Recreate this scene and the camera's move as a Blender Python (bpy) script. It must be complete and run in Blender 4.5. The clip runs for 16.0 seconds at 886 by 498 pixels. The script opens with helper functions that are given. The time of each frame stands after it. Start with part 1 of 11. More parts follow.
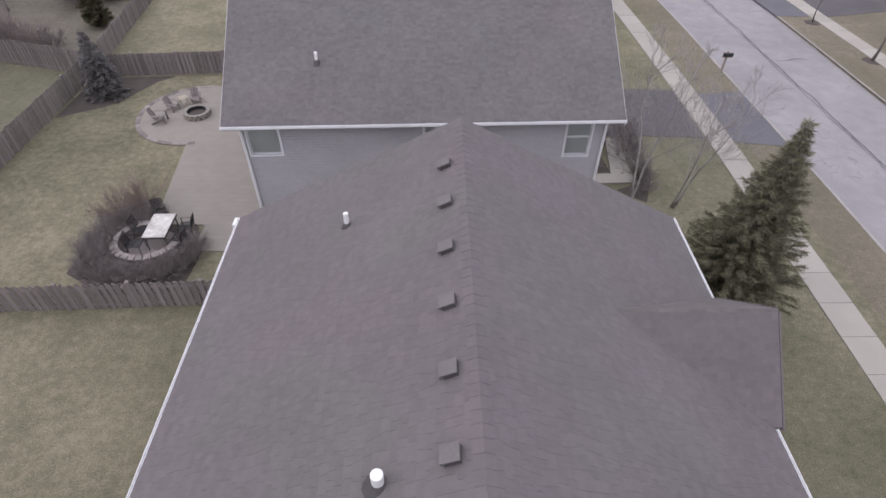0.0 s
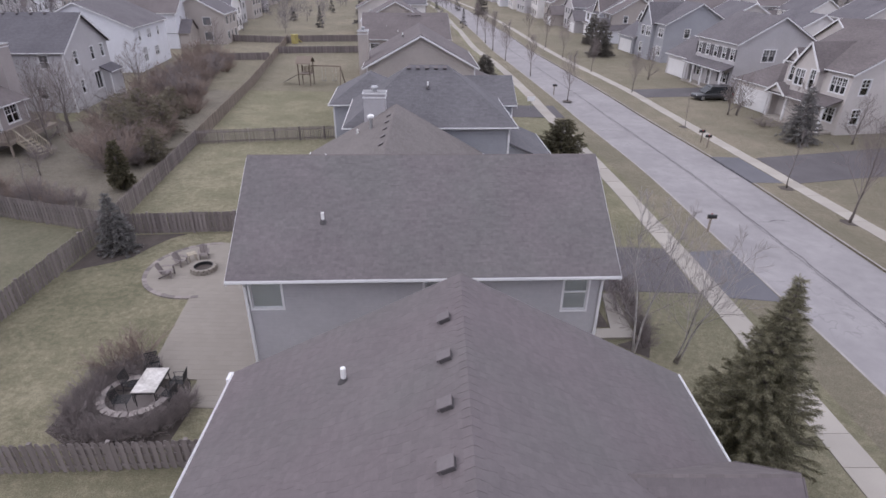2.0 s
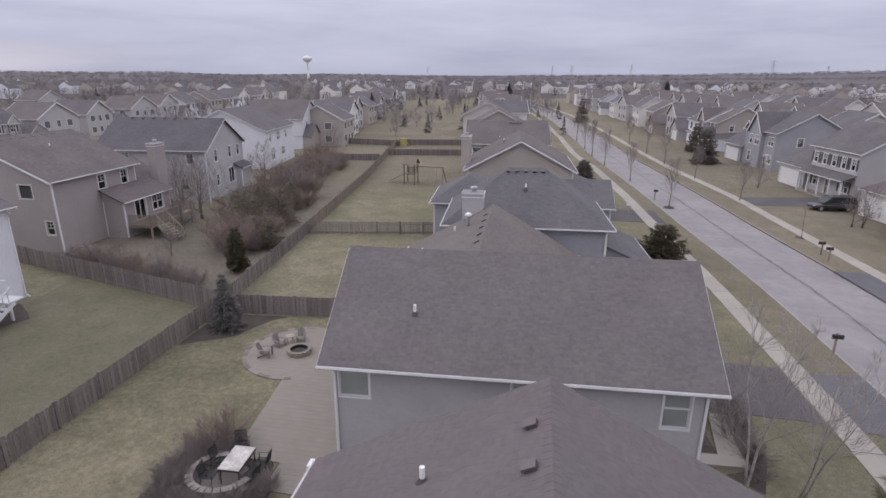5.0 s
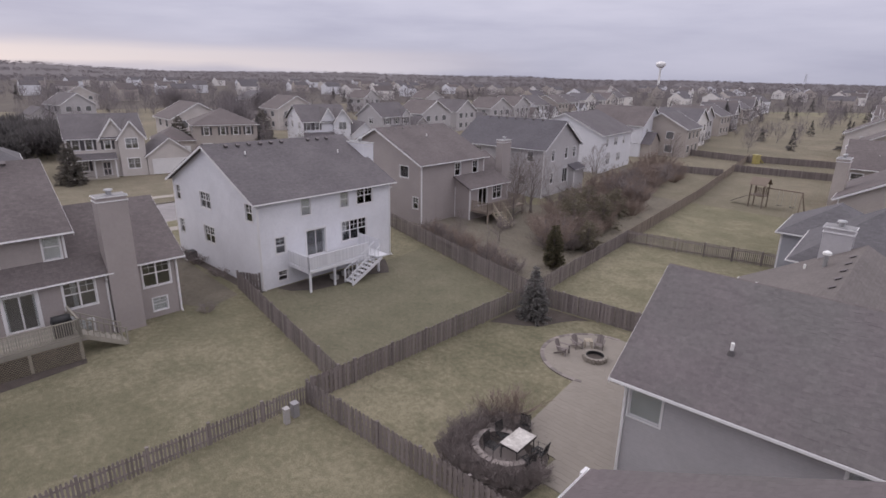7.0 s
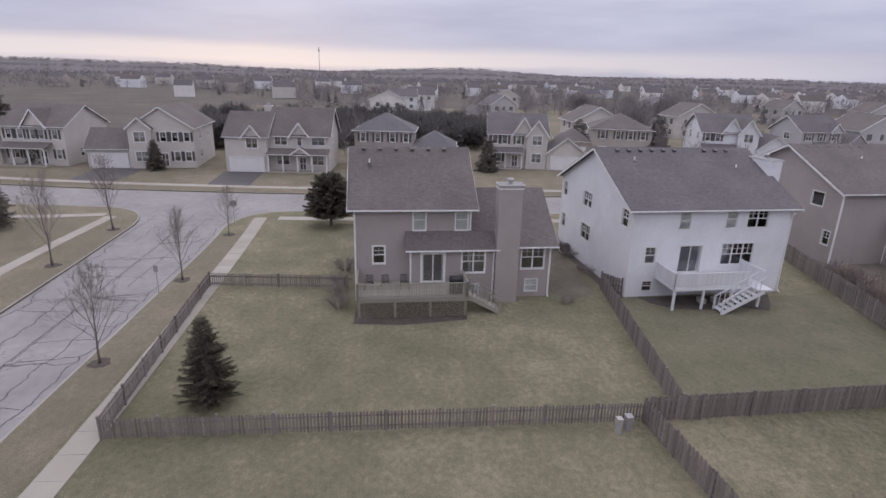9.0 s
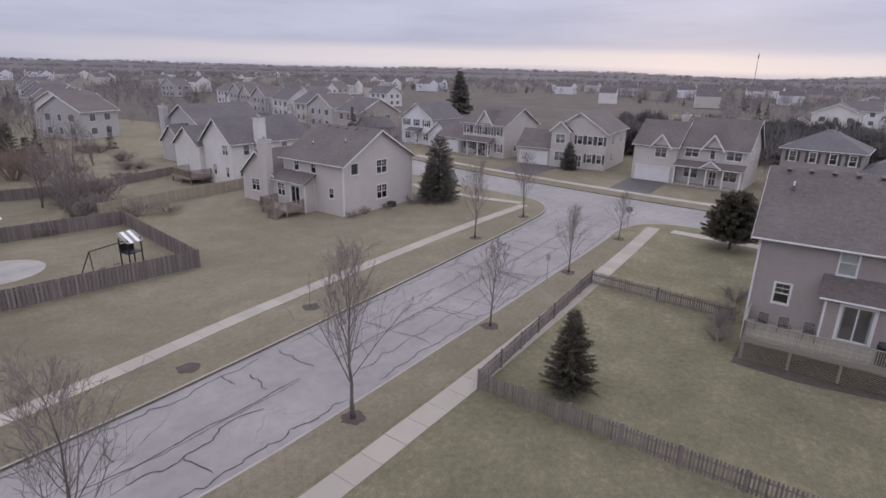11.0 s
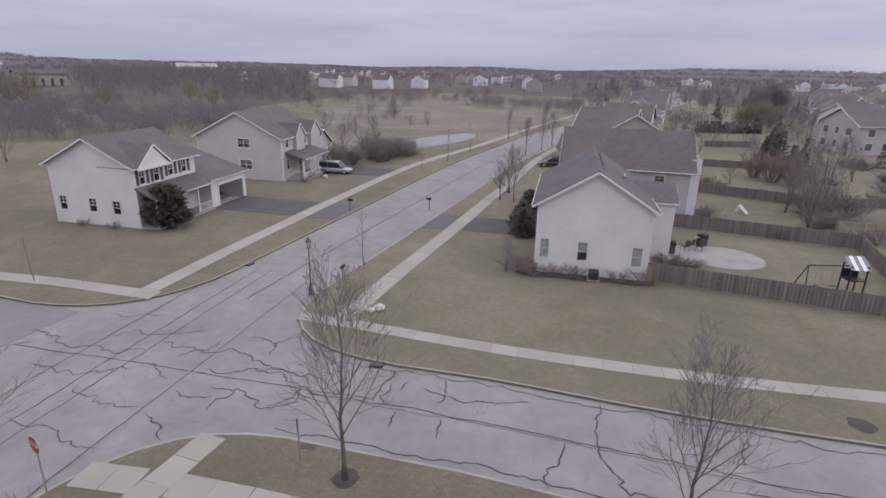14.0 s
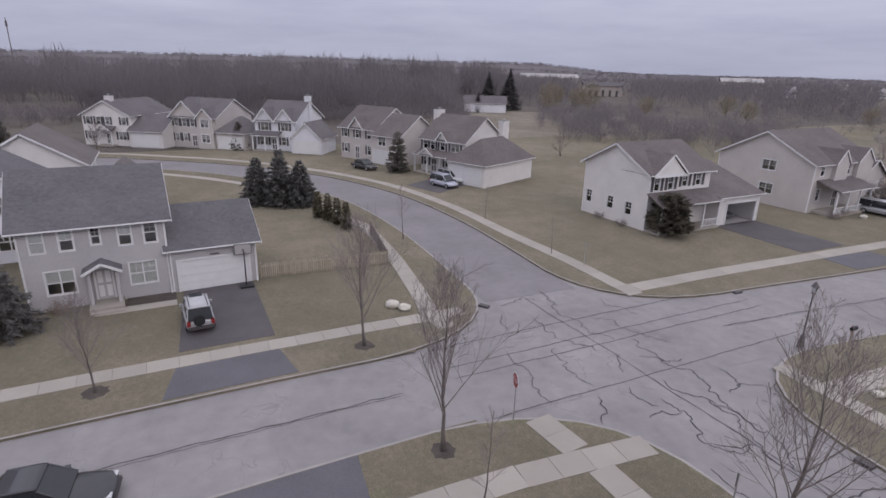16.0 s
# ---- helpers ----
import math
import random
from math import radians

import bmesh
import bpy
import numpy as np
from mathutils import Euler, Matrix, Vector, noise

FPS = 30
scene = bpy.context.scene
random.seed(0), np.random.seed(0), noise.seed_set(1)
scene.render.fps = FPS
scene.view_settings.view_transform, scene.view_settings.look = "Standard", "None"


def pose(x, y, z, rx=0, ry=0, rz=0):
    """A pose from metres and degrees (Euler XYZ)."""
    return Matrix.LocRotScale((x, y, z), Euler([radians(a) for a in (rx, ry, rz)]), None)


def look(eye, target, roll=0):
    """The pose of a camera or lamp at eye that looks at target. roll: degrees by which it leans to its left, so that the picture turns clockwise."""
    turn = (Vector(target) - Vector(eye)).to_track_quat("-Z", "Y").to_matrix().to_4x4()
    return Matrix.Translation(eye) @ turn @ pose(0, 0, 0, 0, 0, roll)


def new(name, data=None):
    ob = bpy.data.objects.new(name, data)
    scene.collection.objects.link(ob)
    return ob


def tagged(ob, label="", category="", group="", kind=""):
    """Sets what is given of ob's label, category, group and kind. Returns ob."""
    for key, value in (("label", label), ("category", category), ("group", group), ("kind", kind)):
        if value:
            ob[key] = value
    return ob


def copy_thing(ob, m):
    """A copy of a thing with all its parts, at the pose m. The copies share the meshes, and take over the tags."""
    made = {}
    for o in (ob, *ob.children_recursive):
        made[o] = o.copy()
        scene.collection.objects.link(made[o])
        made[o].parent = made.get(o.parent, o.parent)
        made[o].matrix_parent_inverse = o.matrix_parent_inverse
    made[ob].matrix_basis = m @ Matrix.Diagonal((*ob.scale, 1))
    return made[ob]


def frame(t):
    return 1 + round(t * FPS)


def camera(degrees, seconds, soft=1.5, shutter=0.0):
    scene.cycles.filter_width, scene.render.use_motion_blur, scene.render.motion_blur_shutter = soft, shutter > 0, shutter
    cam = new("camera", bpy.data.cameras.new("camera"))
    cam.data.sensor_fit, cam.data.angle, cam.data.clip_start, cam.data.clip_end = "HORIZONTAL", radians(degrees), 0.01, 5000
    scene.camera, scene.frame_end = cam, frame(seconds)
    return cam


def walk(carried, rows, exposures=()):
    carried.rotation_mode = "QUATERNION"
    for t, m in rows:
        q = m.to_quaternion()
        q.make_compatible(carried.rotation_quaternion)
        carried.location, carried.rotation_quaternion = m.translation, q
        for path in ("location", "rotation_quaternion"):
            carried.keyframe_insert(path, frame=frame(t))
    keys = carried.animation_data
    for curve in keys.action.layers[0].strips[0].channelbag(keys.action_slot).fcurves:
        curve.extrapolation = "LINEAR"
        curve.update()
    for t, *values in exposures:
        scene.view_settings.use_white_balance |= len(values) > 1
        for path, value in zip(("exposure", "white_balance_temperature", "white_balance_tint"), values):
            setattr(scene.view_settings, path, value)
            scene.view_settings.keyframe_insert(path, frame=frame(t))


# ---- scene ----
cam = camera(77.5, 16.0, soft=1.6)
EYE = 15.0  # height of the camera over the lawns

# seconds, yaw, pitch, roll
PATH = [
    (0, 0.82, -43.37, -0.5),
    (0.5, 0.85, -39.43, -0.54),
    (1, 0.9, -35.43, -0.61),
    (1.5, 0.9, -31.44, -0.68),
    (2, 0.89, -27.47, -0.7),
    (2.5, 0.92, -23.45, -0.73),
    (3, 0.9, -19.42, -0.73),
    (3.2, 0.94, -18.1, -0.7),
    (3.6, 1.44, -17.35, -0.62),
    (4, 2.92, -17.3, -0.55),
    (4.5, 6.17, -17.4, -0.45),
    (4.9, 9.88, -17.5, -0.36),
    (5.3, 14.59, -17.53, -0.3),
    (5.5, 17.14, -17.44, -0.37),
    (6, 25.71, -17.43, -0.51),
    (6.5, 35.06, -17.39, -0.77),
    (7, 44.62, -17.41, -1.08),
    (7.5, 54.04, -17.5, -1.33),
    (8, 63.58, -17.6, -1.48),
    (8.2, 67.55, -17.65, -1.5),
    (9, 83.4, -17.7, -1.42),
    (9.7, 97.3, -17.73, -1.33),
    (10.5, 113.29, -17.78, -1.24),
    (11, 123.75, -17.86, -1.23),
    (11.5, 134.48, -17.94, -1.27),
    (12, 145.47, -18.02, -1.34),
    (12.5, 156.64, -18.07, -1.41),
    (13, 167.91, -18.19, -1.36),
    (13.5, 180.29, -18.29, -1.26),
    (14, 192.98, -18.34, -1.19),
    (14.5, 204.67, -18.33, -1.15),
    (15, 216.93, -18.24, -1.18),
    (15.5, 230.02, -18.18, -1.33),
    (16, 243.34, -18.16, -1.42),
]
walk(cam, [(t, pose(0, 0, EYE, 90 + pitch, roll, yaw)) for t, yaw, pitch, roll in PATH],
     exposures=[(0.0, 0.64, 6500, 9), (2.5, 0.58, 6370, 10), (3.0, 0.56, 6380, 10), (5.5, 0.34, 6650, 9.5), (7.0, 0.32, 6820, 11), (8.0, 0.32, 6620, 10),
                (10.5, 0.28, 6500, 10), (12.5, 0.24, 6500, 10), (13.5, 0.30, 6500, 10), (14.5, 0.18, 6500, 10), (15.0, 0.11, 6500, 10), (16.0, 0.16, 6500, 10)])

# ---------------------------------------------------------------- world and light
world = bpy.data.worlds.new("overcast_sky")
scene.world = world
world.use_nodes = True


def wire(tree, a, out, b, inp):
    tree.links.new(a.outputs[out], b.inputs[inp])


def ramp(tree, stops, fac=None):
    n = tree.nodes.new("ShaderNodeValToRGB")
    while len(n.color_ramp.elements) < len(stops):
        n.color_ramp.elements.new(0.5)
    for e, (p, c) in zip(n.color_ramp.elements, stops):
        e.position, e.color = p, (*c, 1) if len(c) == 3 else c
    if fac:
        tree.links.new(fac, n.inputs[0])
    return n


def calc(tree, op, a, b=None):
    n = tree.nodes.new("ShaderNodeMath")
    n.operation = op
    for i, q in enumerate((a, b)):
        if q is None:
            continue
        if isinstance(q, (int, float)):
            n.inputs[i].default_value = q
        else:
            tree.links.new(q, n.inputs[i])
    return n.outputs[0]


def blend(tree, fac, a, b, how="MIX"):
    n = tree.nodes.new("ShaderNodeMix")
    n.data_type, n.blend_type = "RGBA", how
    for i, q in ((0, fac), (6, a), (7, b)):
        if isinstance(q, (int, float)):
            n.inputs[i].default_value = q
        elif isinstance(q, (tuple, list)):
            n.inputs[i].default_value = (*q, 1)
        else:
            tree.links.new(q, n.inputs[i])
    return n.outputs[2]


SUN_EL, SUN_AZ = 9.0, 100.0  # degrees; azimuth counted to the left from +y


def make_sky():
    t = world.node_tree
    bg = t.nodes["Background"]
    sky = t.nodes.new("ShaderNodeTexSky")
    sky.sky_type, sky.sun_disc = "NISHITA", False
    sky.sun_elevation, sky.sun_rotation = radians(SUN_EL), radians(-SUN_AZ)
    co = t.nodes.new("ShaderNodeTexCoord")
    sep = t.nodes.new("ShaderNodeSeparateXYZ")
    wire(t, co, "Generated", sep, 0)
    up = sep.outputs["Z"]
    # cloud deck: dimmer low down, brightest overhead as under any overcast
    deck = ramp(t, [(0.0, (0.43, 0.435, 0.51)), (0.03, (0.455, 0.46, 0.54)), (0.10, (0.54, 0.542, 0.625)),
                    (0.20, (0.63, 0.63, 0.70)), (0.5, (0.95, 0.93, 0.96)), (1.0, (1.25, 1.22, 1.24))], up)
    mp = t.nodes.new("ShaderNodeMapping")
    mp.inputs["Scale"].default_value = (2.2, 2.2, 16.0)
    wire(t, co, "Generated", mp, 0)
    nz = t.nodes.new("ShaderNodeTexNoise")
    nz.inputs["Scale"].default_value, nz.inputs["Detail"].default_value, nz.inputs["Roughness"].default_value = 1.3, 5.0, 0.55
    wire(t, mp, 0, nz, "Vector")
    cloud = ramp(t, [(0.3, (0.86, 0.86, 0.89)), (0.5, (1.0, 1.0, 1.0)), (0.7, (1.12, 1.11, 1.09))], nz.outputs[0])
    col = blend(t, 1.0, deck.outputs[0], cloud.outputs[0], "MULTIPLY")
    # a clear warm slit under the clouds in the west
    dx, dy = -math.sin(radians(SUN_AZ + 4)), math.cos(radians(SUN_AZ + 4))
    west = calc(t, "ADD", calc(t, "MULTIPLY", sep.outputs["X"], dx), calc(t, "MULTIPLY", sep.outputs["Y"], dy))
    west = ramp(t, [(0.35, (0, 0, 0)), (0.95, (1, 1, 1))], west)
    wavy = calc(t, "ADD", up, calc(t, "MULTIPLY", calc(t, "SUBTRACT", nz.outputs[0], 0.5), 0.03))
    slit = ramp(t, [(0.0, (0.35,) * 3), (0.012, (1,) * 3), (0.03, (0.9,) * 3), (0.045, (0.1,) * 3), (0.06, (0,) * 3)], wavy)
    k = calc(t, "MULTIPLY", west.outputs[0], slit.outputs[0])
    col = blend(t, k, col, (0.78, 0.70, 0.655))
    col = blend(t, 0.002, col, sky.outputs[0], "ADD")
    col = blend(t, 1.0, col, (0.81, 0.825, 0.92), "MULTIPLY")
    t.links.new(col, bg.inputs[0])
    bg.inputs[1].default_value = 1.0


make_sky()
sun_data = bpy.data.lights.new("sun", "SUN")
sun_data.energy, sun_data.angle, sun_data.color = 0.4, radians(25), (1.0, 0.93, 0.90)
sun = new("sun", sun_data)
_az, _el = radians(SUN_AZ), radians(32)
sun.matrix_world = look((0, 0, 60), (60 * math.sin(_az) * math.cos(_el), -60 * math.cos(_az) * math.cos(_el), 60 - 60 * math.sin(_el)))


# ---------------------------------------------------------------- materials
def material(name, rough=0.8, metal=0.0):
    m = bpy.data.materials.new(name)
    m.use_nodes = True
    b = m.node_tree.nodes["Principled BSDF"]
    b.inputs["Roughness"].default_value, b.inputs["Metallic"].default_value = rough, metal
    return m, m.node_tree, b


def noise_node(t, scale, detail=4.0, rough=0.55, vec=None):
    n = t.nodes.new("ShaderNodeTexNoise")
    n.inputs["Scale"].default_value, n.inputs["Detail"].default_value, n.inputs["Roughness"].default_value = scale, detail, rough
    if vec is None:
        g = t.nodes.new("ShaderNodeNewGeometry")
        vec = g.outputs["Position"]
    t.links.new(vec, n.inputs["Vector"])
    return n.outputs[0]


def bump(t, b, height, dist, strength=1.0):
    n = t.nodes.new("ShaderNodeBump")
    n.inputs["Distance"].default_value, n.inputs["Strength"].default_value = dist, strength
    t.links.new(height, n.inputs["Height"])
    t.links.new(n.outputs[0], b.inputs["Normal"])


def mottled(name, dark, light, big=0.5, fine=9.0, rough=0.85, metal=0.0, relief=0.01, mix=0.5):
    """A surface that varies between two colours at a large and a fine scale."""
    m, t, b = material(name, rough, metal)
    n1, n2 = noise_node(t, big, 4), noise_node(t, fine, 5, 0.65)
    f = calc(t, "ADD", calc(t, "MULTIPLY", n1, 1 - mix), calc(t, "MULTIPLY", n2, mix))
    c = ramp(t, [(0.36, dark), (0.64, light)], f)
    t.links.new(c.outputs[0], b.inputs["Base Color"])
    if relief:
        bump(t, b, n2, relief)
    return m


def plain(name, col, rough=0.5, metal=0.0, vary=0.12):
    return mottled(name, tuple(c * (1 - vary) for c in col), tuple(min(1, c * (1 + vary)) for c in col), 1.3, 14, rough, metal, 0.002)


def siding(name, col, course=0.115):
    """Lapped horizontal boards: a saw-tooth relief up the wall, with faint streaks."""
    m, t, b = material(name, 0.62)
    g = t.nodes.new("ShaderNodeNewGeometry")
    s = t.nodes.new("ShaderNodeSeparateXYZ")
    wire(t, g, "Position", s, 0)
    saw = calc(t, "FRACT", calc(t, "DIVIDE", s.outputs["Z"], course))
    n1, n2 = noise_node(t, 0.5, 4), noise_node(t, 6.0, 4)
    f = calc(t, "ADD", calc(t, "MULTIPLY", n1, 0.6), calc(t, "MULTIPLY", n2, 0.4))
    c = ramp(t, [(0.3, tuple(x * 0.88 for x in col)), (0.7, tuple(min(1, x * 1.08) for x in col))], f)
    line = ramp(t, [(0.0, (0.82,) * 3), (0.10, (1,) * 3), (1.0, (1,) * 3)], saw)
    t.links.new(blend(t, 0.8, c.outputs[0], line.outputs[0], "MULTIPLY"), b.inputs["Base Color"])
    bump(t, b, calc(t, "SUBTRACT", 1.0, saw), 0.010)
    return m


def shingle(name, dark, light):
    """Courses of roof shingles laid by UV in metres."""
    m, t, b = material(name, 0.92)
    uv = t.nodes.new("ShaderNodeUVMap")
    br = t.nodes.new("ShaderNodeTexBrick")
    wire(t, uv, 0, br, "Vector")
    br.offset = 0.37
    br.inputs["Color1"].default_value, br.inputs["Color2"].default_value = (0.5, 0.5, 0.5, 1), (1, 1, 1, 1)
    br.inputs["Mortar"].default_value = (0.35, 0.35, 0.35, 1)
    br.inputs["Scale"].default_value = 1.0
    br.inputs["Mortar Size"].default_value, br.inputs["Brick Width"].default_value, br.inputs["Row Height"].default_value = 0.008, 0.30, 0.14
    n1, n2 = noise_node(t, 0.35, 4), noise_node(t, 5.0, 6, 0.7)
    f = calc(t, "ADD", calc(t, "MULTIPLY", n1, 0.45), calc(t, "MULTIPLY", n2, 0.55))
    c = ramp(t, [(0.35, dark), (0.65, light)], f)
    t.links.new(blend(t, 0.34, c.outputs[0], br.outputs[0], "MULTIPLY"), b.inputs["Base Color"])
    bump(t, b, br.outputs[0], 0.006)
    return m


def shingle_tab(name, dark, light):
    """For roofs whose tabs are pieces of their own: each takes its own tone."""
    m, t, b = material(name, 0.93)
    g = t.nodes.new("ShaderNodeNewGeometry")
    o = t.nodes.new("ShaderNodeObjectInfo")
    r = calc(t, "FRACT", calc(t, "ADD", g.outputs["Random Per Island"], o.outputs["Random"]))
    n1, n2 = noise_node(t, 0.5, 4), noise_node(t, 30.0, 5, 0.7)
    n3 = noise_node(t, 7.0, 3, 0.6)
    f = calc(t, "ADD", calc(t, "MULTIPLY", n1, 0.30), calc(t, "ADD", calc(t, "MULTIPLY", n2, 0.24), calc(t, "ADD", calc(t, "MULTIPLY", n3, 0.34), calc(t, "MULTIPLY", r, 0.12))))
    c = ramp(t, [(0.30, dark), (0.70, light)], f)
    tint = ramp(t, [(0.38, (1.025, 0.985, 1.0)), (0.62, (0.98, 1.0, 0.98))], noise_node(t, 0.28, 3))
    t.links.new(blend(t, 1.0, c.outputs[0], tint.outputs[0], "MULTIPLY"), b.inputs["Base Color"])
    bump(t, b, n2, 0.004)
    return m


def pieces_mat(name, dark, light, rough=0.85, fine=25.0, relief=0.004, big=0.6, share=0.45):
    """Wood, stone or concrete pieces: each piece its own tone, plus grain."""
    m, t, b = material(name, rough)
    g = t.nodes.new("ShaderNodeNewGeometry")
    o = t.nodes.new("ShaderNodeObjectInfo")
    r = calc(t, "FRACT", calc(t, "ADD", g.outputs["Random Per Island"], o.outputs["Random"]))
    n1, n2 = noise_node(t, big, 4), noise_node(t, fine, 5, 0.65)
    rest = (1 - share) / 2
    f = calc(t, "ADD", calc(t, "MULTIPLY", n1, rest), calc(t, "ADD", calc(t, "MULTIPLY", n2, rest), calc(t, "MULTIPLY", r, share)))
    c = ramp(t, [(0.25, dark), (0.75, light)], f)
    t.links.new(c.outputs[0], b.inputs["Base Color"])
    bump(t, b, n2, relief)
    return m


def grass_mat(name, green, straw, dead, bias=0.0):
    """Winter grass: broad patches, worn spots, tufts and blades."""
    m, t, b = material(name, 0.95)
    n1, n2, n3, n4 = noise_node(t, 0.06, 5, 0.6), noise_node(t, 0.42, 6, 0.7), noise_node(t, 3.2, 5, 0.7), noise_node(t, 20.0, 5, 0.75)
    f = calc(t, "ADD", calc(t, "MULTIPLY", n1, 0.36), calc(t, "ADD", calc(t, "MULTIPLY", n2, 0.30), calc(t, "ADD", calc(t, "MULTIPLY", n3, 0.34), bias)))
    c = ramp(t, [(0.41, green), (0.51, straw), (0.61, dead)], f)
    fine = ramp(t, [(0.28, (0.55,) * 3), (0.72, (1.45,) * 3)], n4)
    t.links.new(blend(t, 1.0, c.outputs[0], fine.outputs[0], "MULTIPLY"), b.inputs["Base Color"])
    b.inputs["Specular IOR Level"].default_value = 0.15
    bump(t, b, calc(t, "ADD", n3, n4), 0.06)
    return m


def road_mat(name, dark, light, crack=True):
    m, t, b = material(name, 0.9)
    n1, n2, n3 = noise_node(t, 0.18, 6, 0.65), noise_node(t, 1.3, 5), noise_node(t, 40.0, 4, 0.7)
    f = calc(t, "ADD", calc(t, "MULTIPLY", n1, 0.55), calc(t, "ADD", calc(t, "MULTIPLY", n2, 0.25), calc(t, "MULTIPLY", n3, 0.2)))
    c = ramp(t, [(0.36, dark), (0.64, light)], f)
    col = c.outputs[0]
    if crack:
        v = t.nodes.new("ShaderNodeTexVoronoi")
        v.feature = "DISTANCE_TO_EDGE"
        v.inputs["Scale"].default_value = 0.55
        g = t.nodes.new("ShaderNodeNewGeometry")
        w = t.nodes.new("ShaderNodeTexNoise")
        w.inputs["Scale"].default_value = 0.8
        wire(t, g, "Position", w, "Vector")
        va = t.nodes.new("ShaderNodeVectorMath")
        va.operation = "MULTIPLY_ADD"
        t.links.new(w.outputs[1], va.inputs[0])
        va.inputs[1].default_value = (2.5, 2.5, 0)
        t.links.new(g.outputs["Position"], va.inputs[2])
        t.links.new(va.outputs[0], v.inputs["Vector"])
        hair = ramp(t, [(0.0, (0.66,) * 3), (0.02, (1,) * 3)], v.outputs[0])
        gate = ramp(t, [(0.50, (0,) * 3), (0.6, (0.7,) * 3)], n1)
        col = blend(t, gate.outputs[0], col, blend(t, 1.0, col, hair.outputs[0], "MULTIPLY"))
    t.links.new(col, b.inputs["Base Color"])
    bump(t, b, n3, 0.006)
    return m


def glass_mat(name):
    m = bpy.data.materials.new(name)
    m.use_nodes = True
    t = m.node_tree
    t.nodes.remove(t.nodes["Principled BSDF"])
    tr, gl, mx, fr = (t.nodes.new(k) for k in ("ShaderNodeBsdfTransparent", "ShaderNodeBsdfGlossy", "ShaderNodeMixShader", "ShaderNodeFresnel"))
    tr.inputs[0].default_value = (0.86, 0.88, 0.89, 1)
    gl.inputs[0].default_value, gl.inputs[1].default_value = (0.95, 0.95, 0.95, 1), 0.03
    fr.inputs[0].default_value = 1.55
    t.links.new(calc(t, "ADD", calc(t, "MULTIPLY", fr.outputs[0], 1.0), 0.05), mx.inputs[0])
    wire(t, tr, 0, mx, 1)
    wire(t, gl, 0, mx, 2)
    wire(t, mx, 0, t.nodes["Material Output"], 0)
    return m


def leaf_mat(name, dark, light, rough=0.7):
    m, t, b = material(name, rough)
    g = t.nodes.new("ShaderNodeNewGeometry")
    n1 = noise_node(t, 1.2, 3)
    f = calc(t, "ADD", calc(t, "MULTIPLY", g.outputs["Random Per Island"], 0.6), calc(t, "MULTIPLY", n1, 0.4))
    c = ramp(t, [(0.2, dark), (0.8, light)], f)
    t.links.new(c.outputs[0], b.inputs["Base Color"])
    b.inputs["Specular IOR Level"].default_value = 0.2
    # fine sprays let half of the light pass through
    thin, mix = t.nodes.new("ShaderNodeBsdfTranslucent"), t.nodes.new("ShaderNodeMixShader")
    out = next(n for n in t.nodes if n.type == "OUTPUT_MATERIAL")
    mix.inputs[0].default_value = 0.45
    t.links.new(c.outputs[0], thin.inputs["Color"])
    t.links.new(b.outputs[0], mix.inputs[1])
    t.links.new(thin.outputs[0], mix.inputs[2])
    t.links.new(mix.outputs[0], out.inputs["Surface"])
    return m


TRIM = plain("white_trim", (0.74, 0.73, 0.74), 0.45, vary=0.05)
GUTTER = plain("white_gutter", (0.78, 0.77, 0.78), 0.4, vary=0.05)
GLASS = glass_mat("window_glass")
BLIND = plain("window_blind", (0.82, 0.81, 0.80), 0.7)
DARK = plain("dark_metal", (0.075, 0.068, 0.07), 0.6)
VENTLID = plain("vent_lid", (0.150, 0.131, 0.134), 0.7)
BLACK = plain("black_plastic", (0.02, 0.02, 0.022), 0.5)
PVC = plain("white_pvc", (0.82, 0.81, 0.80), 0.4, vary=0.04)
SHUTTER = plain("dark_shutter", (0.085, 0.078, 0.084), 0.6)
CONC = pieces_mat("concrete_walk", (0.305, 0.277, 0.246), (0.425, 0.389, 0.347), 0.9, 30.0, 0.004, 0.6, 0.22)
KERB = mottled("concrete_kerb", (0.27, 0.25, 0.245), (0.40, 0.37, 0.36), 0.7, 20)
FOUND = mottled("concrete_wall", (0.36, 0.34, 0.34), (0.46, 0.44, 0.43), 0.8, 12)
ROAD = road_mat("worn_asphalt", (0.212, 0.198, 0.203), (0.330, 0.309, 0.313))
ROAD_E = road_mat("old_asphalt", (0.185, 0.173, 0.181), (0.25, 0.233, 0.242), False)
DRIVE = mottled("sealed_asphalt", (0.074, 0.066, 0.071), (0.118, 0.106, 0.112), 0.4, 12, 0.85)
APRON = mottled("worn_apron_asphalt", (0.10, 0.098, 0.11), (0.14, 0.135, 0.15), 0.4, 12, 0.85)
TAR = plain("crack_tar", (0.044, 0.039, 0.043), 0.6)
TAR_WORN = plain("worn_crack_tar", (0.095, 0.087, 0.092), 0.8)
LAWN = grass_mat("lawn", (0.153, 0.146, 0.095), (0.215, 0.199, 0.135), (0.315, 0.283, 0.200))
LAWN_DRY = grass_mat("dormant_lawn", (0.162, 0.147, 0.106), (0.200, 0.179, 0.133), (0.262, 0.226, 0.172), 0.02)
LAWN_CORNER = grass_mat("faded_lawn", (0.180, 0.165, 0.119), (0.220, 0.199, 0.147), (0.285, 0.248, 0.188), 0.02)
LAWN_GREEN = grass_mat("green_lawn", (0.141, 0.137, 0.093), (0.186, 0.175, 0.123), (0.246, 0.221, 0.161))
